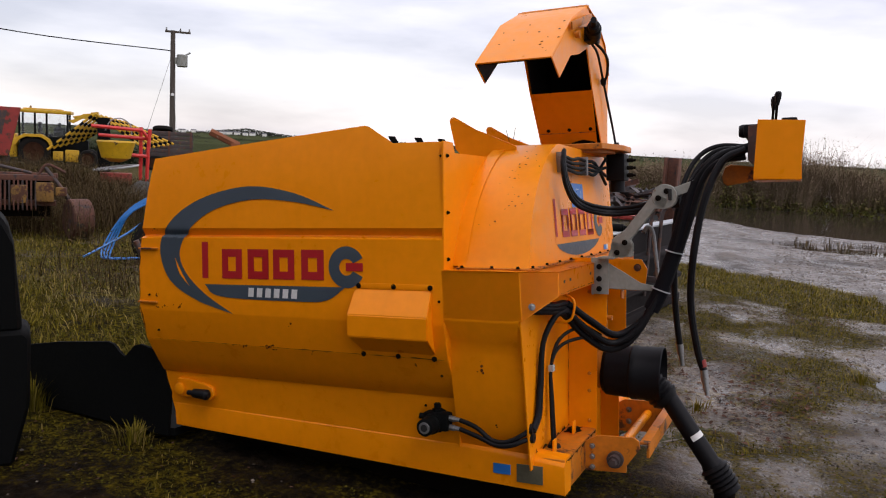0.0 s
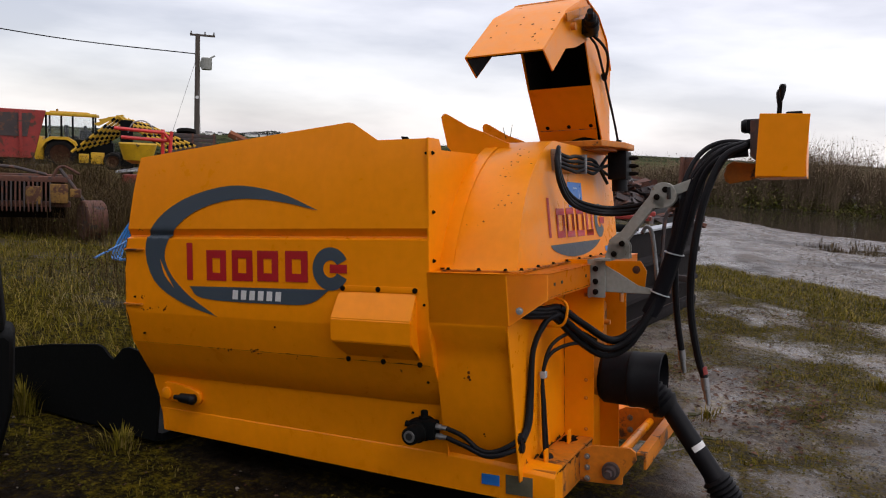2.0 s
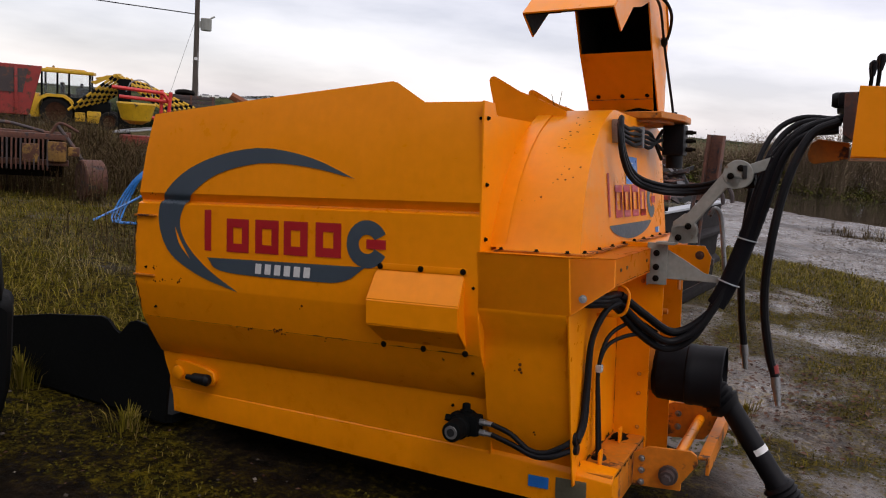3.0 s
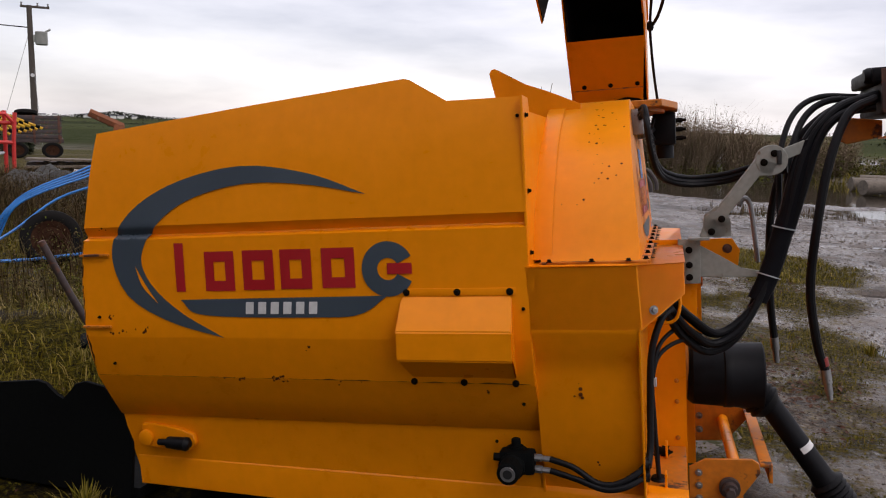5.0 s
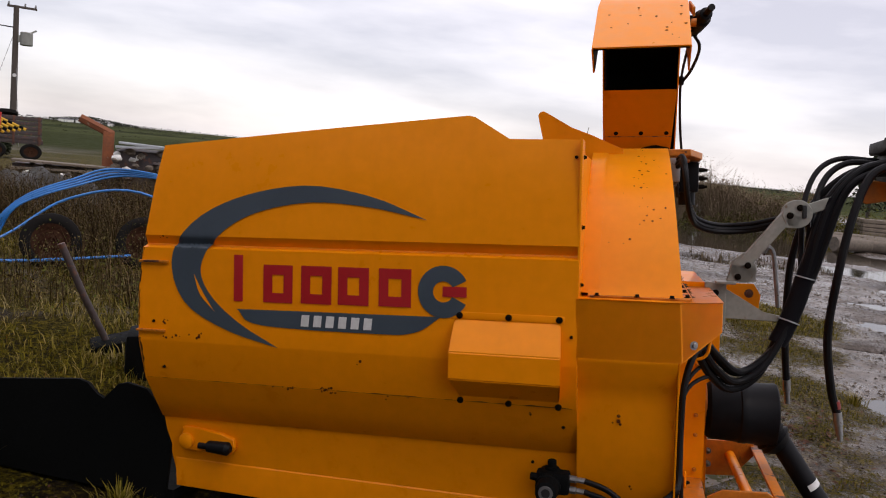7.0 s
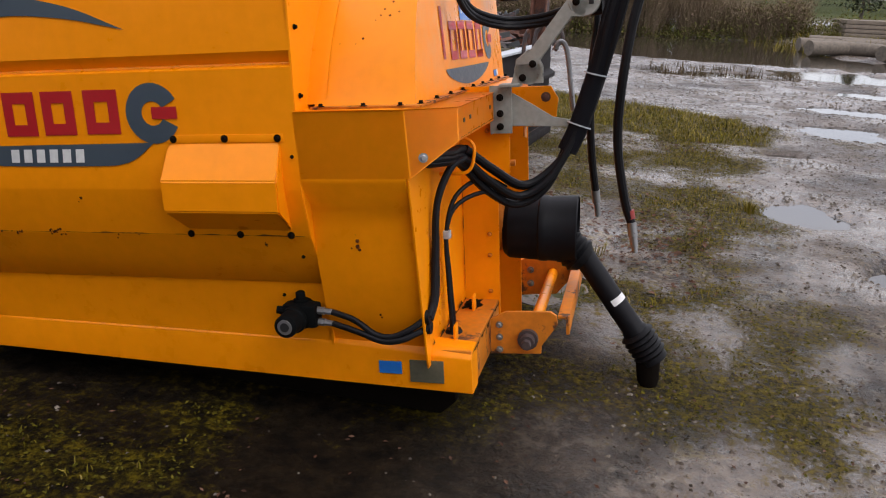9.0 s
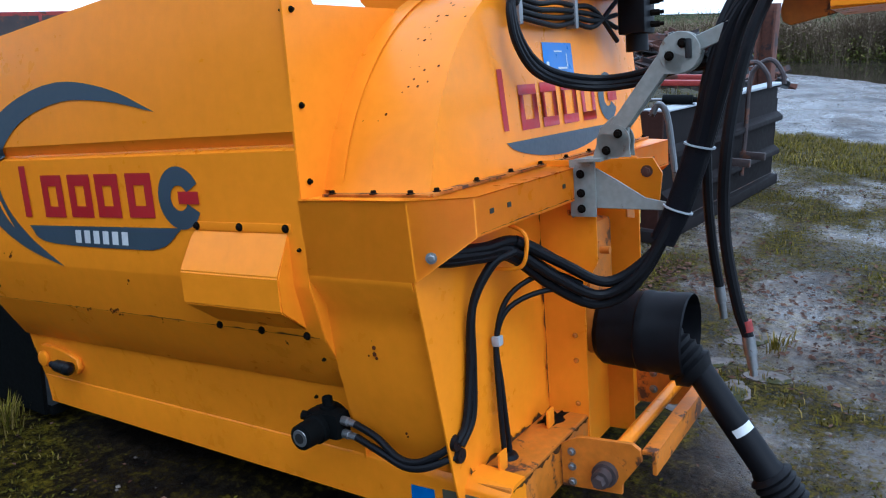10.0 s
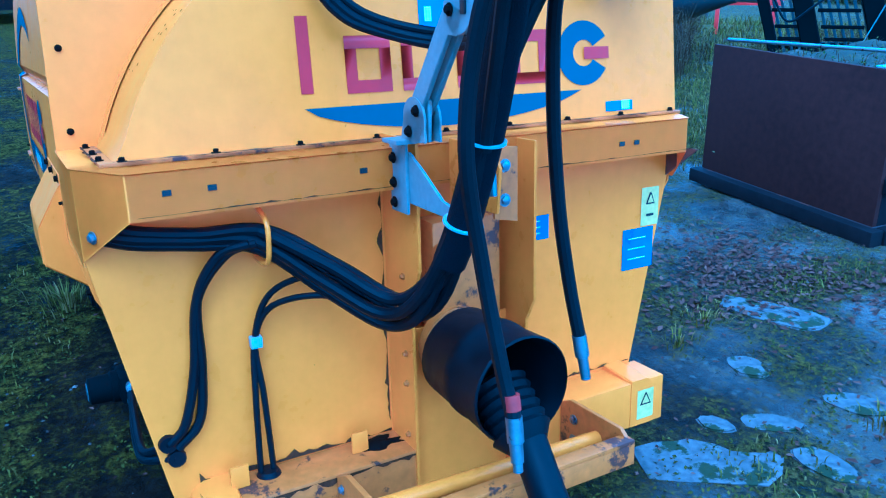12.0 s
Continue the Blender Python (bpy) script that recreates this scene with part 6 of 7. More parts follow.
# ---- machines along the far side ----
digger = thing("backhoe_loader", "yellow backhoe loader parked among old machines", "digger", away(51.1, 46, -6, 0.02) @ Matrix.Scale(0.94, 4))
part("cab_base", box(-1.35, 1.0, -0.7, 0.7, 1.25, 1.62, 0.03), M_BLACKST, digger)
for x, y in ((-1.38, -0.67), (-0.62, -0.68), (-0.05, -0.68), (0.98, -0.67), (-1.38, 0.67), (0.98, 0.67)):
    part("cab_post", box(x - 0.05, x + 0.05, y - 0.03, y + 0.03, 1.5, 2.88, 0.01), M_BLACKST, digger)
part("cab_seat", merge(box(-0.45, 0.2, -0.25, 0.25, 1.62, 1.80, 0.05), box(-0.55, -0.35, -0.25, 0.25, 1.8, 2.4, 0.08)), M_BLACKPL, digger)
part("control_console", merge(box(0.25, 1.0, -0.4, 0.4, 1.62, 2.15, 0.10), box(0.45, 0.60, -0.2, 0.0, 2.1, 2.4, 0.03)), M_BLACKPL, digger)
for x0, x1 in ((-1.33, -0.67), (-0.57, -0.10), (0.0, 0.93)):
    part("cab_window", box(x0, x1, -0.69, -0.67, 1.62, 2.84, 0), M_GLASS, digger)
part("cab_window", box(0.96, 0.98, -0.62, 0.62, 1.62, 2.84, 0), M_GLASS, digger)
part("cab_roof", merge(box(-1.62, 1.18, -0.8, 0.8, 2.88, 3.06, 0.06), box(-1.2, 0.7, -0.6, 0.6, 3.04, 3.13, 0.04)), M_DIGYEL, digger)
part("mudguard", prism("y", [(-1.62, 1.15), (-1.45, 1.55), (-1.1, 1.74), (-0.25, 1.74), (0.12, 1.50), (0.30, 1.10), (0.18, 1.08), (0.0, 1.42), (-0.30, 1.60), (-1.05, 1.60), (-1.35, 1.42), (-1.50, 1.12)], -1.15, -0.70, 0.01), M_DIGYEL, digger)
part("rear_frame", merge(box(-2.05, -1.50, -0.7, 0.7, 0.45, 1.72, 0.06), box(-2.15, -1.95, -0.3, 0.3, 0.9, 2.0, 0.04)), M_DIGYEL, digger)
part("engine_bay", merge(box(0.25, 2.0, -0.45, 0.45, 0.55, 1.50, 0.06), box(0.9, 1.9, -0.5, 0.5, 1.45, 1.62, 0.05)), M_BLACKST, digger)
part("step_box", merge(box(0.25, 0.75, -0.85, -0.50, 0.35, 0.85, 0.04), box(0.85, 1.55, -0.80, -0.48, 0.30, 0.95, 0.05), box(1.62, 1.80, -0.7, -0.5, 0.5, 0.8, 0.02)), M_DIGYEL, digger)
part("loader_boom", merge(prism("y", [(0.95, 2.55), (1.25, 2.62), (1.75, 2.95), (2.45, 3.06), (2.52, 2.86), (2.10, 2.66), (1.75, 2.72), (1.25, 2.42)], -0.62, -0.42, 0.01), prism("y", [(1.15, 2.80), (1.9, 2.98), (2.0, 2.80), (1.3, 2.62)], 0.42, 0.60, 0.01), prism("y", [(2.15, 3.06), (2.50, 3.12), (2.55, 2.72), (2.38, 2.55), (2.20, 2.66)], -0.75, 0.75, 0.01)), M_DIGYEL, digger)
part("boom_ram", lathe([(0, 0.05), (0.6, 0.05), (0.6, 0.03), (1.1, 0.03)], (1.15, -0.52, 1.7), (0.6, 0, 0.9), 10), M_STEEL, digger)
for x, r in ((-0.66, 0.80), (2.0, 0.50)):
    for y in (-1.0, 0.70):
        tyre(digger, (x, y + 0.15, r), (0, 1, 0), r, 0.40)
part("beacon", lathe([(0, 0.06), (0.10, 0.06), (0.14, 0.02)], (-0.9, 0, 3.12), (0, 0, 1), 12), M_OCHRE, digger)
part("mirror", merge(box(-1.78, -1.66, -0.78, -0.72, 2.35, 2.75, 0.01), tube([(-1.40, -0.7, 2.8), (-1.70, -0.75, 2.78)], 0.02, 6, 1)), M_BLACKPL, digger)
feeder = thing("red_feeder_wagon", "faded red feeder wagon with a rusty upper side", "trailer", away(54.8, 32, 0))
part("hopper", prism("y", [(-3.0, 1.0), (0.75, 1.0), (1.15, 2.68), (-3.3, 2.68)], -0.9, 0.9, 0.02), M_OLDRED, feeder)
part("hopper_band", prism("y", [(-3.3, 1.75), (0.55, 1.75), (0.72, 2.55), (-3.35, 2.55)], -0.93, -0.90), M_DKRUST, feeder)
for x in (-2.0, -0.6, 0.35):
    part("hopper_rib", box(x - 0.05, x + 0.05, -0.98, -0.90, 1.0, 2.6, 0.01), M_OLDRED, feeder)
part("chassis", box(-3.0, 0.8, -0.5, 0.5, 0.6, 1.0, 0.02), M_DKRUST, feeder)
for x in (-1.7, -0.4):
    tyre(feeder, (x, -0.75, 0.5), (0, 1, 0), 0.5, 0.3)
harrow = thing("folded_tedder", "folded hay tedder with yellow and black arms", "farm implement", away(47.75, 30, 0) @ Matrix.Diagonal((1.04, 0.9, 1.13, 1)))
for k in range(7):
    a, b = (-1.75 + 0.17 * k, 0.1 * k, 1.15 + 0.05 * k), (-0.35 + 0.10 * k, 0.1 * k, 2.28 - 0.04 * k)
    part("arm", tube([a, b], 0.042, 6, 1), M_DIGYEL, harrow)
    for j in range(5):
        p = Vector(a).lerp(Vector(b), 0.12 + 0.19 * j)
        q = Vector(a).lerp(Vector(b), 0.20 + 0.19 * j)
        part("black_band", tube([p, q], 0.046, 6, 1), M_BLACKST, harrow)
    a, b = (-0.30 + 0.14 * k, 0.1 * k, 2.30 - 0.03 * k), (1.25 + 0.16 * k, 0.1 * k, 1.30 + 0.03 * k)
    part("arm", tube([a, b], 0.042, 6, 1), M_DIGYEL, harrow)
    for j in range(5):
        p = Vector(a).lerp(Vector(b), 0.12 + 0.19 * j)
        q = Vector(a).lerp(Vector(b), 0.19 + 0.19 * j)
        part("black_band", tube([p, q], 0.046, 6, 1), M_BLACKST, harrow)
part("headstock", merge(box(-0.25, 0.15, -0.1, 0.7, 0.0, 2.2, 0.02)), M_BLACKST, harrow)
spreader = thing("fertiliser_spreader", "yellow hopper on a red frame with a grey ring", "farm implement", away(47.1, 27, 0) @ Matrix.Diagonal((0.78, 0.78, 1, 1)))
part("hopper", lathe([(0, 0.25), (0.12, 0.55), (0.62, 0.74), (0.66, 0.72), (0.60, 0.66), (0.1, 0.3)], (0, 0, 1.10), (0, 0, 1), 28), M_DIGYEL, spreader)
part("guard_ring", tube([(0.85 * math.cos(2 * math.pi * k / 20), 0.85 * math.sin(2 * math.pi * k / 20), 0.92 + 0.10 * math.cos(2 * math.pi * k / 20)) for k in range(21)], 0.030, 8, 2), M_SHED, spreader)
part("frame", merge(box(-0.6, 0.6, -0.4, 0.4, 0.15, 0.75, 0.03)), M_OLDRED, spreader)
for x in (-0.45, 0.45):
    part("leg", box(x - 0.05, x + 0.05, -0.05, 0.05, 0.0, 0.16, 0.005), M_BRIGHTRED, spreader)
rack = thing("red_frame_rake", "bright red tubular implement frame", "farm implement", away(45.8, 28.5, 0) @ Matrix.Scale(1.08, 4))
for pts in ([(-1.3, 0, 2.02), (0.15, 0, 1.95), (0.35, 0, 1.7)], [(0.28, 0, 0), (0.32, 0, 1.2), (0.38, 0, 2.0)], [(0.10, 0.2, 0), (0.12, 0.2, 2.05)], [(-1.1, 0.1, 1.75), (0.3, 0.1, 1.70)], [(-0.6, 0, 1.2), (0.3, 0, 1.15)]):
    part("red_tube", tube(pts, 0.055, 8, 1), M_BRIGHTRED, rack)
part("bent_rod", tube([(-0.9, 0, 1.9), (-0.75, 0, 2.2), (-0.45, 0, 2.28), (-0.2, 0, 2.1), (-0.15, 0, 1.8)], 0.02, 6), M_STEEL, rack)
wagon = thing("rusty_wagon", "dark rusted flat wagon with a tyre on top", "trailer", away(43.75, 45, 0) @ Matrix.Diagonal((1.30, 1, 1.04, 1)))
for k in range(5):
    part("side_board", box(-0.95, 0.95, -0.03, 0.03, 0.95 + 0.22 * k, 1.14 + 0.22 * k, 0.008), M_DKRUST, wagon)
for x in (-0.9, 0.0, 0.85):
    part("stake", box(x - 0.04, x + 0.04, -0.07, -0.03, 0.7, 2.05, 0.005), M_RUST, wagon)
part("bed", box(-1.0, 1.0, 0.0, 1.5, 0.75, 0.95, 0.01), M_DKRUST, wagon)
for x in (-0.6, 0.6):
    tyre(wagon, (x, 0.1, 0.38), (0, 1, 0), 0.38, 0.22)
tyre(wagon, (-0.25, 0.5, 2.13), (0, 0.3, 1), 0.40, 0.2)
part("tyre_rest", box(-0.6, 0.1, 0.1, 0.9, 0.95, 2.03, 0.02), M_DKRUST, wagon)
pole = thing("utility_pole", "dark wooden power pole with a grey transformer", "utility pole", away(43.55, 66, 0) @ Matrix.Diagonal((1.375, 1.375, 1.27, 1)))
part("mast", tube([(0, 0, 0), (0, 0, 7.75)], 0.15, 12, 1, (0.18, 0.13)), M_POLE, pole)
part("cross_arm", box(-0.42, 0.95, -0.06, 0.06, 7.62, 7.74, 0.01), M_POLE, pole)
for x in (-0.35, 0.4, 0.88):
    part("insulator", lathe([(0, 0.03), (0.05, 0.06), (0.10, 0.03), (0.16, 0.05)], (x, 0, 7.74), (0, 0, 1), 10), M_STEEL, pole)
trafo = part("transformer", merge(lathe([(0, 0.26), (0.04, 0.30), (0.70, 0.30), (0.74, 0.26)], (0.50, -0.1, 5.60), (0, 0, 1), 18), box(0.1, 0.4, -0.15, 0.0, 5.75, 6.15, 0.01)), M_GREYARM, pole, "grey drum transformer")
part("bushing", tube([(0.65, -0.1, 6.3), (0.95, -0.1, 6.5)], 0.05, 8, 1), M_GREYARM, trafo)
part("pole_sign", lathe([(0, 0.10), (0.01, 0.10)], (0.0, -0.17, 3.9), (0, -1, 0), 12), M_WHITE, pole)
wire = thing("overhead_wire", "slack black overhead wire running to the pole", "cable")
P = away(43.55, 66).translation
part("wire_span", tube([P + Vector((0, 0, 8.3)), Vector((-52.9, 42.6, 8.13)), Vector((-57.5, 36.4, 8.68))], 0.04, 6, 5), M_HOSE, wire)
part("stay_wire", tube([P + Vector((-0.05, 0, 8.1)), P + Vector((-1.7, -1.8, 0.0))], 0.016, 5, 1), M_STEEL, wire)
part("stay_wire", tube([P + Vector((0.05, 0, 6.6)), P + Vector((0.85, -0.3, 0.0))], 0.014, 5, 1), M_STEEL, wire)

# open-fronted shed to the far left
shed = thing("open_shed", "grey corrugated open-fronted farm shed", "shed", standing(-22.5, 9.6, 74))
zig = [(-18 + 0.1 * k, 0.02 if k % 2 else -0.02) for k in range(181)]
part("fascia", prism("z", zig + [(0, 0.06), (-18, 0.06)], 1.75, 3.9), M_SHED, shed)
part("shed_roof", prism("x", [(-0.2, 3.92), (9, 5.2), (9, 5.28), (-0.2, 4.0)], -18.2, 0.2), M_SHED, shed)
part("shed_back", box(-18, 0, 8.9, 9.0, 0, 5.2, 0), M_DKRUST, shed)
for k in range(5):
    part("shed_post", box(-17.9 + 4.4 * k, -17.7 + 4.4 * k, 0.08, 0.28, 0, 3.8, 0.01), M_DKRUST, shed)
tote = thing("white_tote", "white plastic liquid tote beside the shed", "tank", standing(-18.6, 6.2, 74))
part("tote_tank", box(-0.5, 0.5, -0.5, 0.5, 0.15, 1.15, 0.06), M_WHITE, tote)
part("tote_pallet", box(-0.55, 0.55, -0.55, 0.55, 0.0, 0.15, 0.01), M_WOOD, tote)

# cut logs and a lone fir beyond the water
random.seed(8)
for k in range(9):
    x, y = 5.0 + random.uniform(0, 4.2), 23.0 + random.uniform(0, 4.5)
    log = obj("cut_log", tube([(-1.1, 0, 0.18), (0, random.uniform(-0.08, 0.08), 0.19), (1.2, 0, 0.18)], 0.18, 12, 4, (0.20, 0.15)), M_BARK)
    log.matrix_basis = standing(x, y, random.uniform(-30, 35), 0.03)
    tagged(log, "cut log with grey bark lying on the bank", "log", "logs on the bank")
boards = thing("timber_stack", "low stack of grey sawn boards", "timber", standing(8.5, 31, 6))
for j in range(4):
    for i in range(5):
        part("board", box(-2.2, 2.2, -0.7 + 0.28 * i, -0.46 + 0.28 * i, 0.1 + 0.14 * j, 0.22 + 0.14 * j, 0.01), M_WOOD, boards)


# plain wall added unseen behind the walk to block low light from the sky
block_wall = obj("light_block_wall", box(-17, 2.2, -5.3, -5.0, -0.2, 6.4, 0.02), M_WOOD)
tagged(block_wall, "plain timber wall added out of view to block low sky light", "wall", kind="structure")


# ---- plants ----
def blades(name, spots, material, label, category, lean=0.5):
    """Grass or stalks: (x, y, z, height, width, heading) each, bent once."""
    vs, fs = [], []
    for x, y, z, h, w, a in spots:
        c, s = math.cos(a), math.sin(a)
        b = h * lean * random.uniform(0.2, 1.0)
        i = len(vs)
        px, py = -s * w / 2, c * w / 2
        vs += [(x - px, y - py, z - 0.01), (x + px, y + py, z - 0.01), (x + c * b * 0.35 + px * 0.8, y + s * b * 0.35 + py * 0.8, z + h * 0.6), (x + c * b * 0.35 - px * 0.8, y + s * b * 0.35 - py * 0.8, z + h * 0.6), (x + c * b, y + s * b, z + h * 0.97)]
        fs += [(i, i + 1, i + 2, i + 3), (i + 3, i + 2, i + 4)]
    me = bpy.data.meshes.new(name)
    me.from_pydata(vs, [], fs)
    me.materials.append(material)
    return tagged(new(name, me), label, category, kind="stuff")


def leaves(name, spots, material, label, category, tilt=1.0):
    """Small leaf quads: (x, y, z, size) each, turned at random."""
    vs, fs = [], []
    for x, y, z, r in spots:
        m = Euler((random.uniform(-tilt, tilt), random.uniform(-tilt, tilt), random.uniform(0, 6.3))).to_matrix()
        i = len(vs)
        for u, v, k in ((-1, 0, 0), (0, -0.55, 0.15), (1.1, 0, 0), (0, 0.55, 0.15)):
            p = m @ Vector((u * r, v * r, k * r))
            vs.append((x + p.x, y + p.y, z + p.z))
        fs += [(i, i + 1, i + 2), (i, i + 2, i + 3)]
    me = bpy.data.meshes.new(name)
    me.from_pydata(vs, [], fs)
    me.materials.append(material)
    return tagged(new(name, me), label, category, kind="stuff")


random.seed(21)


def scatter(n, x0, x1, y0, y1, h0, h1, w, keep):
    out = []
    while len(out) < n:
        x, y = random.uniform(x0, x1), random.uniform(y0, y1)
        if not keep(x, y):
            continue
        out.append((x, y, ground_z(x, y), random.uniform(h0, h1), random.uniform(0.6, 1.3) * w, random.uniform(0, 6.3)))
    return out


def machine_clear(x, y):
    return not (-3.1 < x < -0.75 and 2.95 < y < 4.3)


def patch(x, y, f=1.6, at=0.0):
    return noise.noise((x * f, y * f, 12)) + 0.5 * noise.noise((x * f * 3, y * f * 3, 5)) > at


meadow = scatter(34000, -11, -3.0, 3.6, 10.5, 0.02, 0.09, 0.007, lambda x, y: machine_clear(x, y) and patch(x, y, 1.1, -0.25))
meadow += scatter(9000, -14, -6, 8, 16, 0.06, 0.25, 0.012, lambda x, y: patch(x, y, 0.8, -0.2))
def mossy(x, y, at=0.5):
    return machine_clear(x, y) and moss_at(x, y) > at


verge = scatter(7000, -2.2, 1.6, 8.8, 12.4, 0.015, 0.060, 0.008, lambda x, y: abs(y - 10.5 + 0.6 * x) < 1.2 and mossy(x, y, 0.62))
behind = scatter(9000, -4.2, 0.6, 4.4, 9.5, 0.010, 0.040, 0.006, lambda x, y: mossy(x, y, 0.72))
near_turf = scatter(700, -4.5, -0.6, 1.0, 2.9, 0.010, 0.035, 0.006, lambda x, y: mossy(x, y, 0.62))
tufts = []
for cx, cy, nb, h in ((-2.05, 2.25, 90, 0.07), (-3.3, 3.2, 150, 0.13), (-2.95, 2.85, 120, 0.10), (-1.2, 4.9, 45, 0.05), (-1.3, 5.15, 50, 0.05), (-0.45, 5.1, 60, 0.07), (-2.4, 1.75, 90, 0.13), (-3.0, 3.4, 150, 0.2), (0.55, 6.4, 60, 0.1), (-3.75, 2.9, 160, 0.2)):
    for k in range(nb):
        a, r = random.uniform(0, 6.3), abs(random.gauss(0, 0.06))
        x, y = cx + r * math.cos(a), cy + r * math.sin(a)
        tufts.append((x, y, ground_z(x, y), h * random.uniform(0.5, 1.1), 0.006, a))
blades("meadow_grass", meadow + verge, M_GRASS, "rough yellow-green grass behind the machine", "grass", 1.5)
straw = scatter(3000, -7.0, -3.1, 4.4, 8.2, 0.02, 0.09, 0.006, lambda x, y: machine_clear(x, y) and patch(x, y, 0.8, 0.12))
blades("straw_grass", straw, M_STRAW, "pale straw-coloured dead grass in the meadow", "grass", 1.6)
blades("turf", near_turf + behind + tufts, M_GRASS, "short patchy turf and tufts on the mud", "grass", 0.9)
dead = scatter(9000, -12.5, -5.6, 7.4, 12.5, 0.25, 0.85, 0.007, lambda x, y: patch(x, y, 0.7, -0.25) and x < -0.9 * (y - 0.5) + 2.5)
for k in range(4200):
    a, d = radians(random.uniform(44.5, 55)), random.uniform(14, 18.5)
    x, y = -d * math.sin(a), d * math.cos(a)
    dead.append((x, y, ground_z(x, y), random.uniform(0.5, 0.95) * (1.25 if math.degrees(a) > 48.5 else 0.8), 0.011, random.uniform(0, 6.3)))
for k in range(5200):
    a, d = radians(random.uniform(46.5, 56)), random.uniform(12.6, 16.5)
    x, y = -d * math.sin(a), d * math.cos(a)
    dead.append((x, y, ground_z(x, y), random.uniform(0.45, 1.05) * (0.75 + 0.5 * noise.noise((x * 0.8, y * 0.8, 6))), 0.010, random.uniform(0, 6.3)))
dead += scatter(420, -7.2, -5.0, 5.3, 7.2, 0.12, 0.5, 0.008, lambda x, y: patch(x, y, 1.5, -0.1))
dead += scatter(2600, -7.0, -3.2, 10.6, 17.0, 0.08, 0.38, 0.008, lambda x, y: patch(x, y, 1.1, -0.2))
reeds = scatter(700, -0.4, 2.6, 16.0, 17.8, 0.05, 0.16, 0.012, lambda x, y: patch(x, y, 2.0, 0.1))
blades("reeds", reeds, M_DRY, "short dead reeds standing in the puddle", "reeds", 0.4)
scrub = []
for k in range(9000):
    a, d = radians(random.uniform(43.8, 57)), random.uniform(49, 53)
    x, y = -d * math.sin(a), d * math.cos(a)
    scrub.append((x, y, ground_z(x, y) + random.uniform(0, 1.5) * (0.7 + 0.5 * noise.noise((x, y, 3))), random.uniform(0.06, 0.16)))
leaves("scrub", scrub, M_FARTREE, "dark scrub behind the parked machines", "scrub")
blades("dead_weeds", dead, M_DRY, "tall dead brown weed stalks", "weeds", 0.7)
leaves("weed_leaves", [(x + random.gauss(0, 0.12), y + random.gauss(0, 0.12), z + h * random.uniform(0.2, 1.0), random.uniform(0.006, 0.015)) for x, y, z, h, w, a in dead for _ in range(9)], M_DRY, "withered leaves and seed heads on the weeds", "weeds")
leaves("nettles", [(x, y, ground_z(x, y) + abs(random.gauss(0, 0.22)), random.uniform(0.007, 0.017)) for x, y in ((random.gauss(-5.7, 0.9), random.gauss(6.3, 0.9)) for _ in range(5200)) if patch(x, y, 1.2, -0.15)], M_BRAMBLE, "dull green nettle leaves among the weeds", "weeds")
clumps = [(x, y, z + 0.004, w) for x, y, z, h, w, a in scatter(36000, -3.4, 1.6, 1.0, 10.5, 0.1, 0.2, 0.0075, lambda x, y: mossy(x, y, 0.45))]
leaves("moss", clumps, M_MOSS, "yellow-green moss and tiny weeds on the mud", "moss", 0.8)
fallen = []
for cx, cy, sx, sy, cnt in ((-1.15, 5.95, 0.35, 0.14, 420), (-1.55, 5.55, 0.22, 0.16, 520), (-1.75, 5.95, 0.25, 0.15, 420), (-0.15, 5.35, 0.25, 0.35, 420), (-0.6, 6.1, 0.6, 0.5, 420), (-0.2, 8.7, 0.5, 0.2, 300), (-1.2, 7.6, 0.7, 0.8, 250), (-1.5, 5.2, 0.25, 0.25, 160)):
    fallen += [(x, y, ground_z(x, y) + random.uniform(0.004, 0.015), random.uniform(0.008, 0.024)) for x, y in ((random.gauss(cx, sx), random.gauss(cy, sy)) for _ in range(cnt)) if machine_clear(x, y)]
fallen += [(x, y, ground_z(x, y) + 0.008, random.uniform(0.004, 0.012)) for x, y in ((random.uniform(-4, 1.8), random.uniform(0.8, 9)) for _ in range(3200)) if machine_clear(x, y)]
leaves("fallen_leaves", fallen, M_LEAF, "brown fallen leaves scattered on the mud", "leaves", 0.35)
vs, fs = [], []
while len(vs) < 5 * 25000:
    x, y = random.uniform(-4, 3.8), 0.6 + 16.5 * random.random() ** 1.5
    if not machine_clear(x, y) or (x < -0.3 and random.random() < 0.9) or noise.noise((x * 1.3, y * 1.8, 55)) < random.uniform(-0.6, 0.4):
        continue
    r = random.uniform(0.003, 0.011) * random.uniform(0.7, 1.4) * (1 + 0.05 * y)
    z, i, a = ground_z(x, y), len(vs), random.uniform(0, 3)
    for u in range(4):
        vs.append((x + r * math.cos(a + u * 1.57) * random.uniform(0.7, 1.3), y + r * math.sin(a + u * 1.57), z - 0.002))
    vs.append((x + 0.3 * r * math.cos(a), y, z + r * random.uniform(0.35, 0.75)))
    fs += [(i + u, i + (u + 1) % 4, i + 4) for u in range(4)]
me = bpy.data.meshes.new("gravel")
me.from_pydata(vs, [], fs)
me.materials.append(M_GRAVEL)
tagged(new("gravel", me), "small grey stones pressed into the mud", "gravel", kind="stuff")

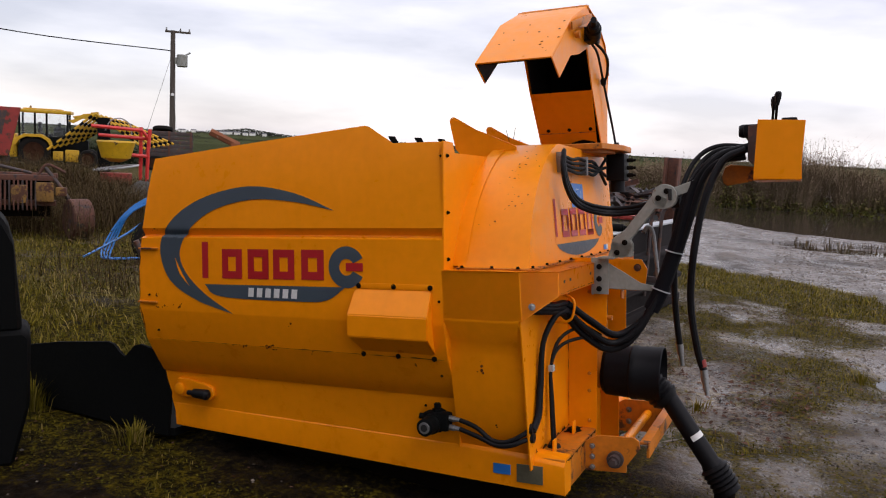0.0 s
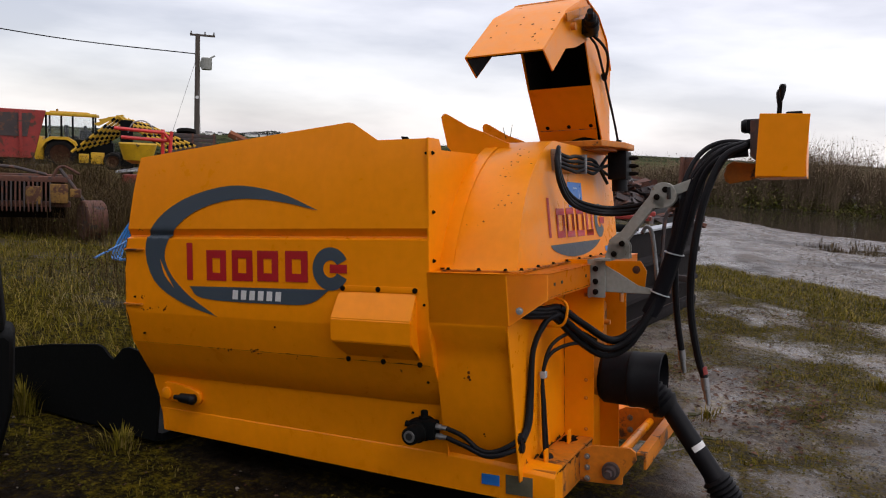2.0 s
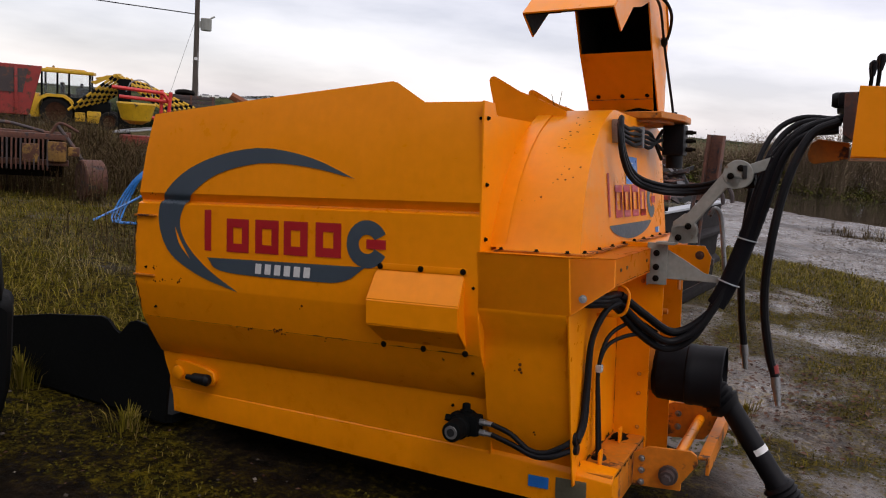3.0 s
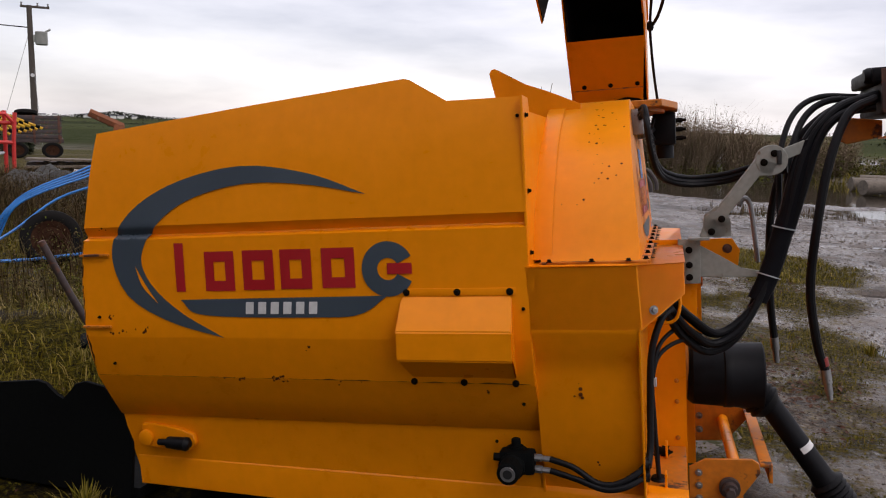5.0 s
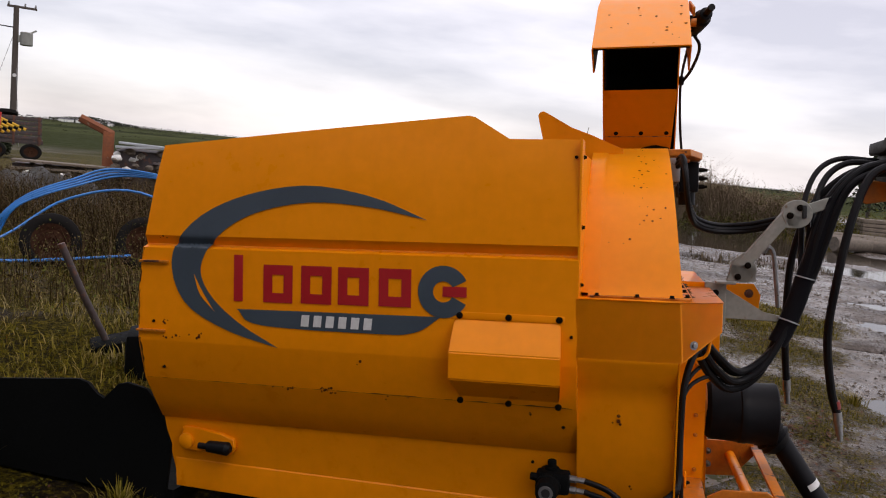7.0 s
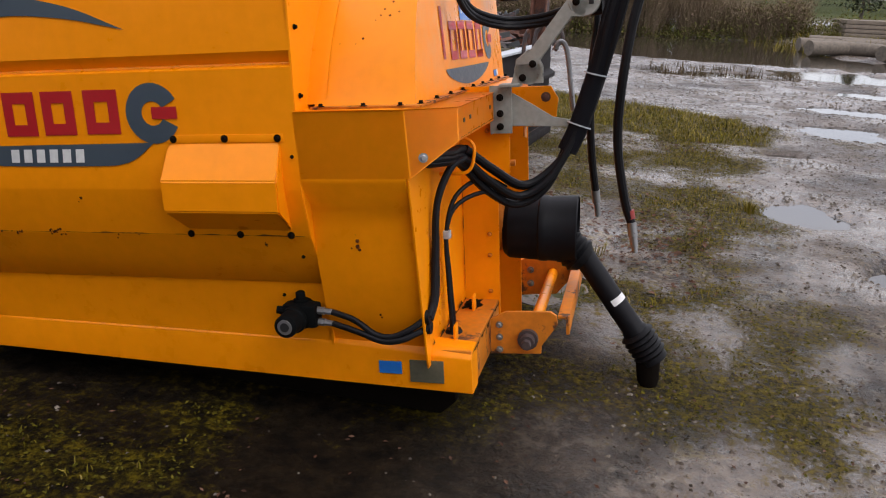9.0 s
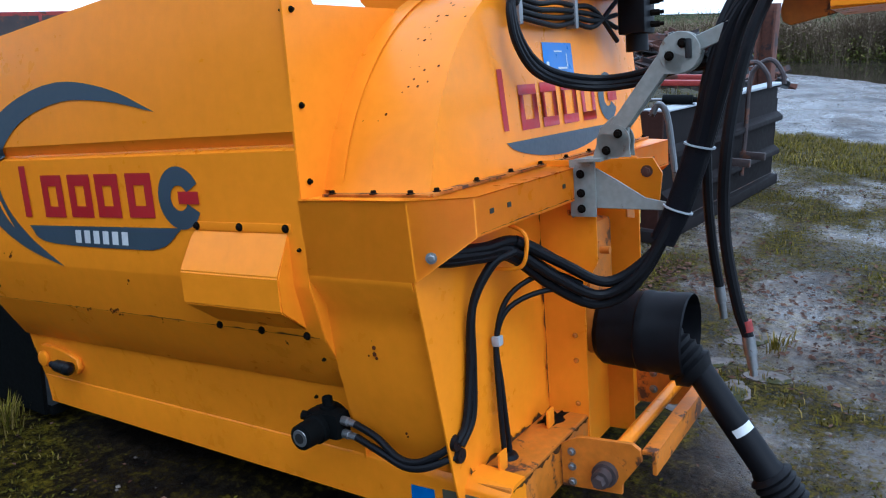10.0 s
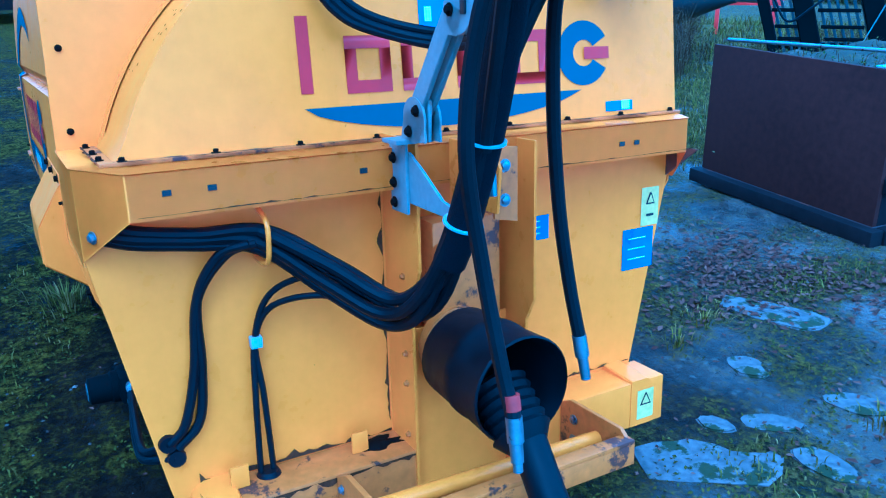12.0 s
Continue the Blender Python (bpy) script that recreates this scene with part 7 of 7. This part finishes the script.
# weeds on the earth in the skip
random.seed(14)
heaped = []
for k in range(520):
    p = standing(-1.465, 6.53, -7) @ Vector((random.uniform(SX + 0.05, -0.12), random.uniform(0.06, SY - 0.08), SZ - 0.09))
    heaped.append((*p, random.uniform(0.03, 0.09), 0.005, random.uniform(0, 6.3)))
blades("skip_weeds", heaped, M_DRY, "dead weeds growing on the earth in the skip", "weeds", 1.2)
leaves("skip_litter", [(x, y, z + random.uniform(0.02, 0.06), random.uniform(0.004, 0.012)) for x, y, z, h, w, a in heaped for _ in range(2)], M_BRAMBLE, "small green weeds on the earth in the skip", "weeds")

# flat stones sunk in the mud beside the machine
random.seed(5)
for x, y, rx, ry, turn in ((-0.63, 4.42, 0.20, 0.155, 41), (-0.66, 4.76, 0.10, 0.055, 40), (-0.95, 5.00, 0.080, 0.065, 35), (-1.20, 5.45, 0.21, 0.12, 25), (-0.58, 5.13, 0.10, 0.075, 30), (-0.42, 4.72, 0.09, 0.07, 15), (-0.74, 4.60, 0.06, 0.04, 10)):
    pts = []
    for k in range(14):
        a = 2 * math.pi * k / 14
        r = 1 + 0.28 * math.sin(2 * a + x * 9) * random.uniform(0.3, 1.0) + random.uniform(-0.16, 0.14)
        pts.append((rx * r * math.cos(a), ry * r * math.sin(a)))
    bm = prism("z", pts, -0.05, 0.006)
    bmesh.ops.bevel(bm, geom=[e for e in bm.edges if all(v.co.z > 0 for v in e.verts)], offset=0.006, segments=2, affect="EDGES")
    slab = obj("flat_stone", bm, M_STONE)
    slab.matrix_basis = standing(x, y, turn)
    tagged(slab, "flat grey stone sunk in the muddy turf", "stone", "stones beside the machine")

# hedge of bare twigs, reeds and bramble across the water
twigs, green, foliage = [], [], []
for c in range(330):
    cx = random.uniform(-17, 5.2)
    cy = 29.6 + 0.15 * cx + abs(random.gauss(0, 1.3))
    tall = (1.35 + 0.55 * noise.noise((cx * 0.5, 1.5, 0)) + (0.45 if -3.0 < cx < 2.5 else 0.0)) * random.uniform(0.7, 1.12)
    for k in range(95):
        a, r = random.uniform(0, 6.3), abs(random.gauss(0, 0.16))
        x, y = cx + r * math.cos(a), cy + r * math.sin(a)
        h = tall * (random.uniform(0.4, 0.95) if k % 9 else random.uniform(0.9, 1.18))
        g = ground_z(x, y)
        twigs.append((x, y, g, h, 0.014, a))
        for _ in range(4):
            u = random.uniform(0.15, 0.92)
            foliage.append((x + math.cos(a) * h * 0.25 * u + random.gauss(0, 0.09), y + math.sin(a) * h * 0.25 * u + random.gauss(0, 0.09), g + h * u, random.uniform(0.018, 0.045)))
bank = scatter(9000, 3.2, 26, 23.5, 33, 0.12, 0.42, 0.02, lambda x, y: y > 24.2 + 0.05 * x)
blades("bank_grass", bank, M_GRASS, "rough yellow-green grass on the bank by the logs", "grass", 0.9)
for k in range(22000):
    x = random.uniform(-17, 8)
    y = 29.2 + 0.15 * x + abs(random.gauss(0, 1.0))
    tall = max(0.2, 0.55 + 0.6 * noise.noise((x * 0.6, 8.5, 0)))
    green.append((x, y, ground_z(x, y) + abs(random.gauss(0, tall * 0.6)), random.uniform(0.025, 0.06)))
blades("hedge_twigs", twigs, M_REED, "bare brown hedge twigs and reeds beyond the flood", "hedge", 0.7)
leaves("hedge_leaves", foliage, M_REED, "withered brown leaves in the hedge", "hedge")
leaves("brambles", green, M_BRAMBLE, "dull green brambles at the hedge foot", "brambles")

# far hedgerows, trees and houses
clumps = []
for ring, cnt in ((170, 400), (320, 600), (560, 900), (900, 1300)):
    for k in range(cnt):
        az = radians(random.uniform(-30, 80))
        d = ring * (1 + 0.10 * math.sin(az * 9 + ring)) + random.gauss(0, ring * 0.004)
        x, y = -d * math.sin(az), d * math.cos(az)
        r = random.uniform(0.0007, 0.0017) * ring
        for j in range(12):
            clumps.append((x + random.gauss(0, 3 * r), y + random.gauss(0, r), ground_z(x, y) + random.uniform(0.1, 1.7) * r, r * random.uniform(0.3, 0.6)))
for k in range(1500):
    az, d = radians(random.gauss(38.6, 1.6)), random.gauss(880, 12)
    x, y = -d * math.sin(az), d * math.cos(az)
    clumps.append((x, y, ground_z(x, y) + random.uniform(0, 7) * (1 - min(1, abs(math.degrees(az) - 38.6) / 4)), random.uniform(0.6, 1.5)))
leaves("far_hedgerows", clumps, M_FARHEDGE, "dark hedgerows and trees on the far fields", "trees")
for k in range(14):
    az, d = random.uniform(37.2, 43.5), random.uniform(700, 840)
    house = thing("farmhouse", "small white house with a slate roof on the far hill", "house", away(az, d, random.uniform(-30, 30)), "houses on the hill")
    part("walls", box(-2, 2, -1.6, 1.6, 0, 2.2, 0), M_HOUSE, house)
    part("roof", prism("x", [(-1.8, 2.2), (1.8, 2.2), (0, 3.2)], -2.1, 2.1), M_SLATE, house)
fir = thing("fir_tree", "dark fir tree beyond the flooded field", "tree", away(-13.2, 62, 0))
part("trunk", tube([(0, 0, 0), (0, 0, 4.6)], 0.12, 8, 1, (0.14, 0.03)), M_POLE, fir)
crown = []
for k in range(1500):
    t = random.random() ** 0.8
    a, r = random.uniform(0, 6.3), (1 - t) * 1.5 * random.uniform(0.3, 1.05)
    crown.append((r * math.cos(a), r * math.sin(a), 0.6 + 4.2 * t, random.uniform(0.08, 0.2)))
crown_ob = leaves("crown", crown, M_FARTREE, "", "")
crown_ob.parent = fir
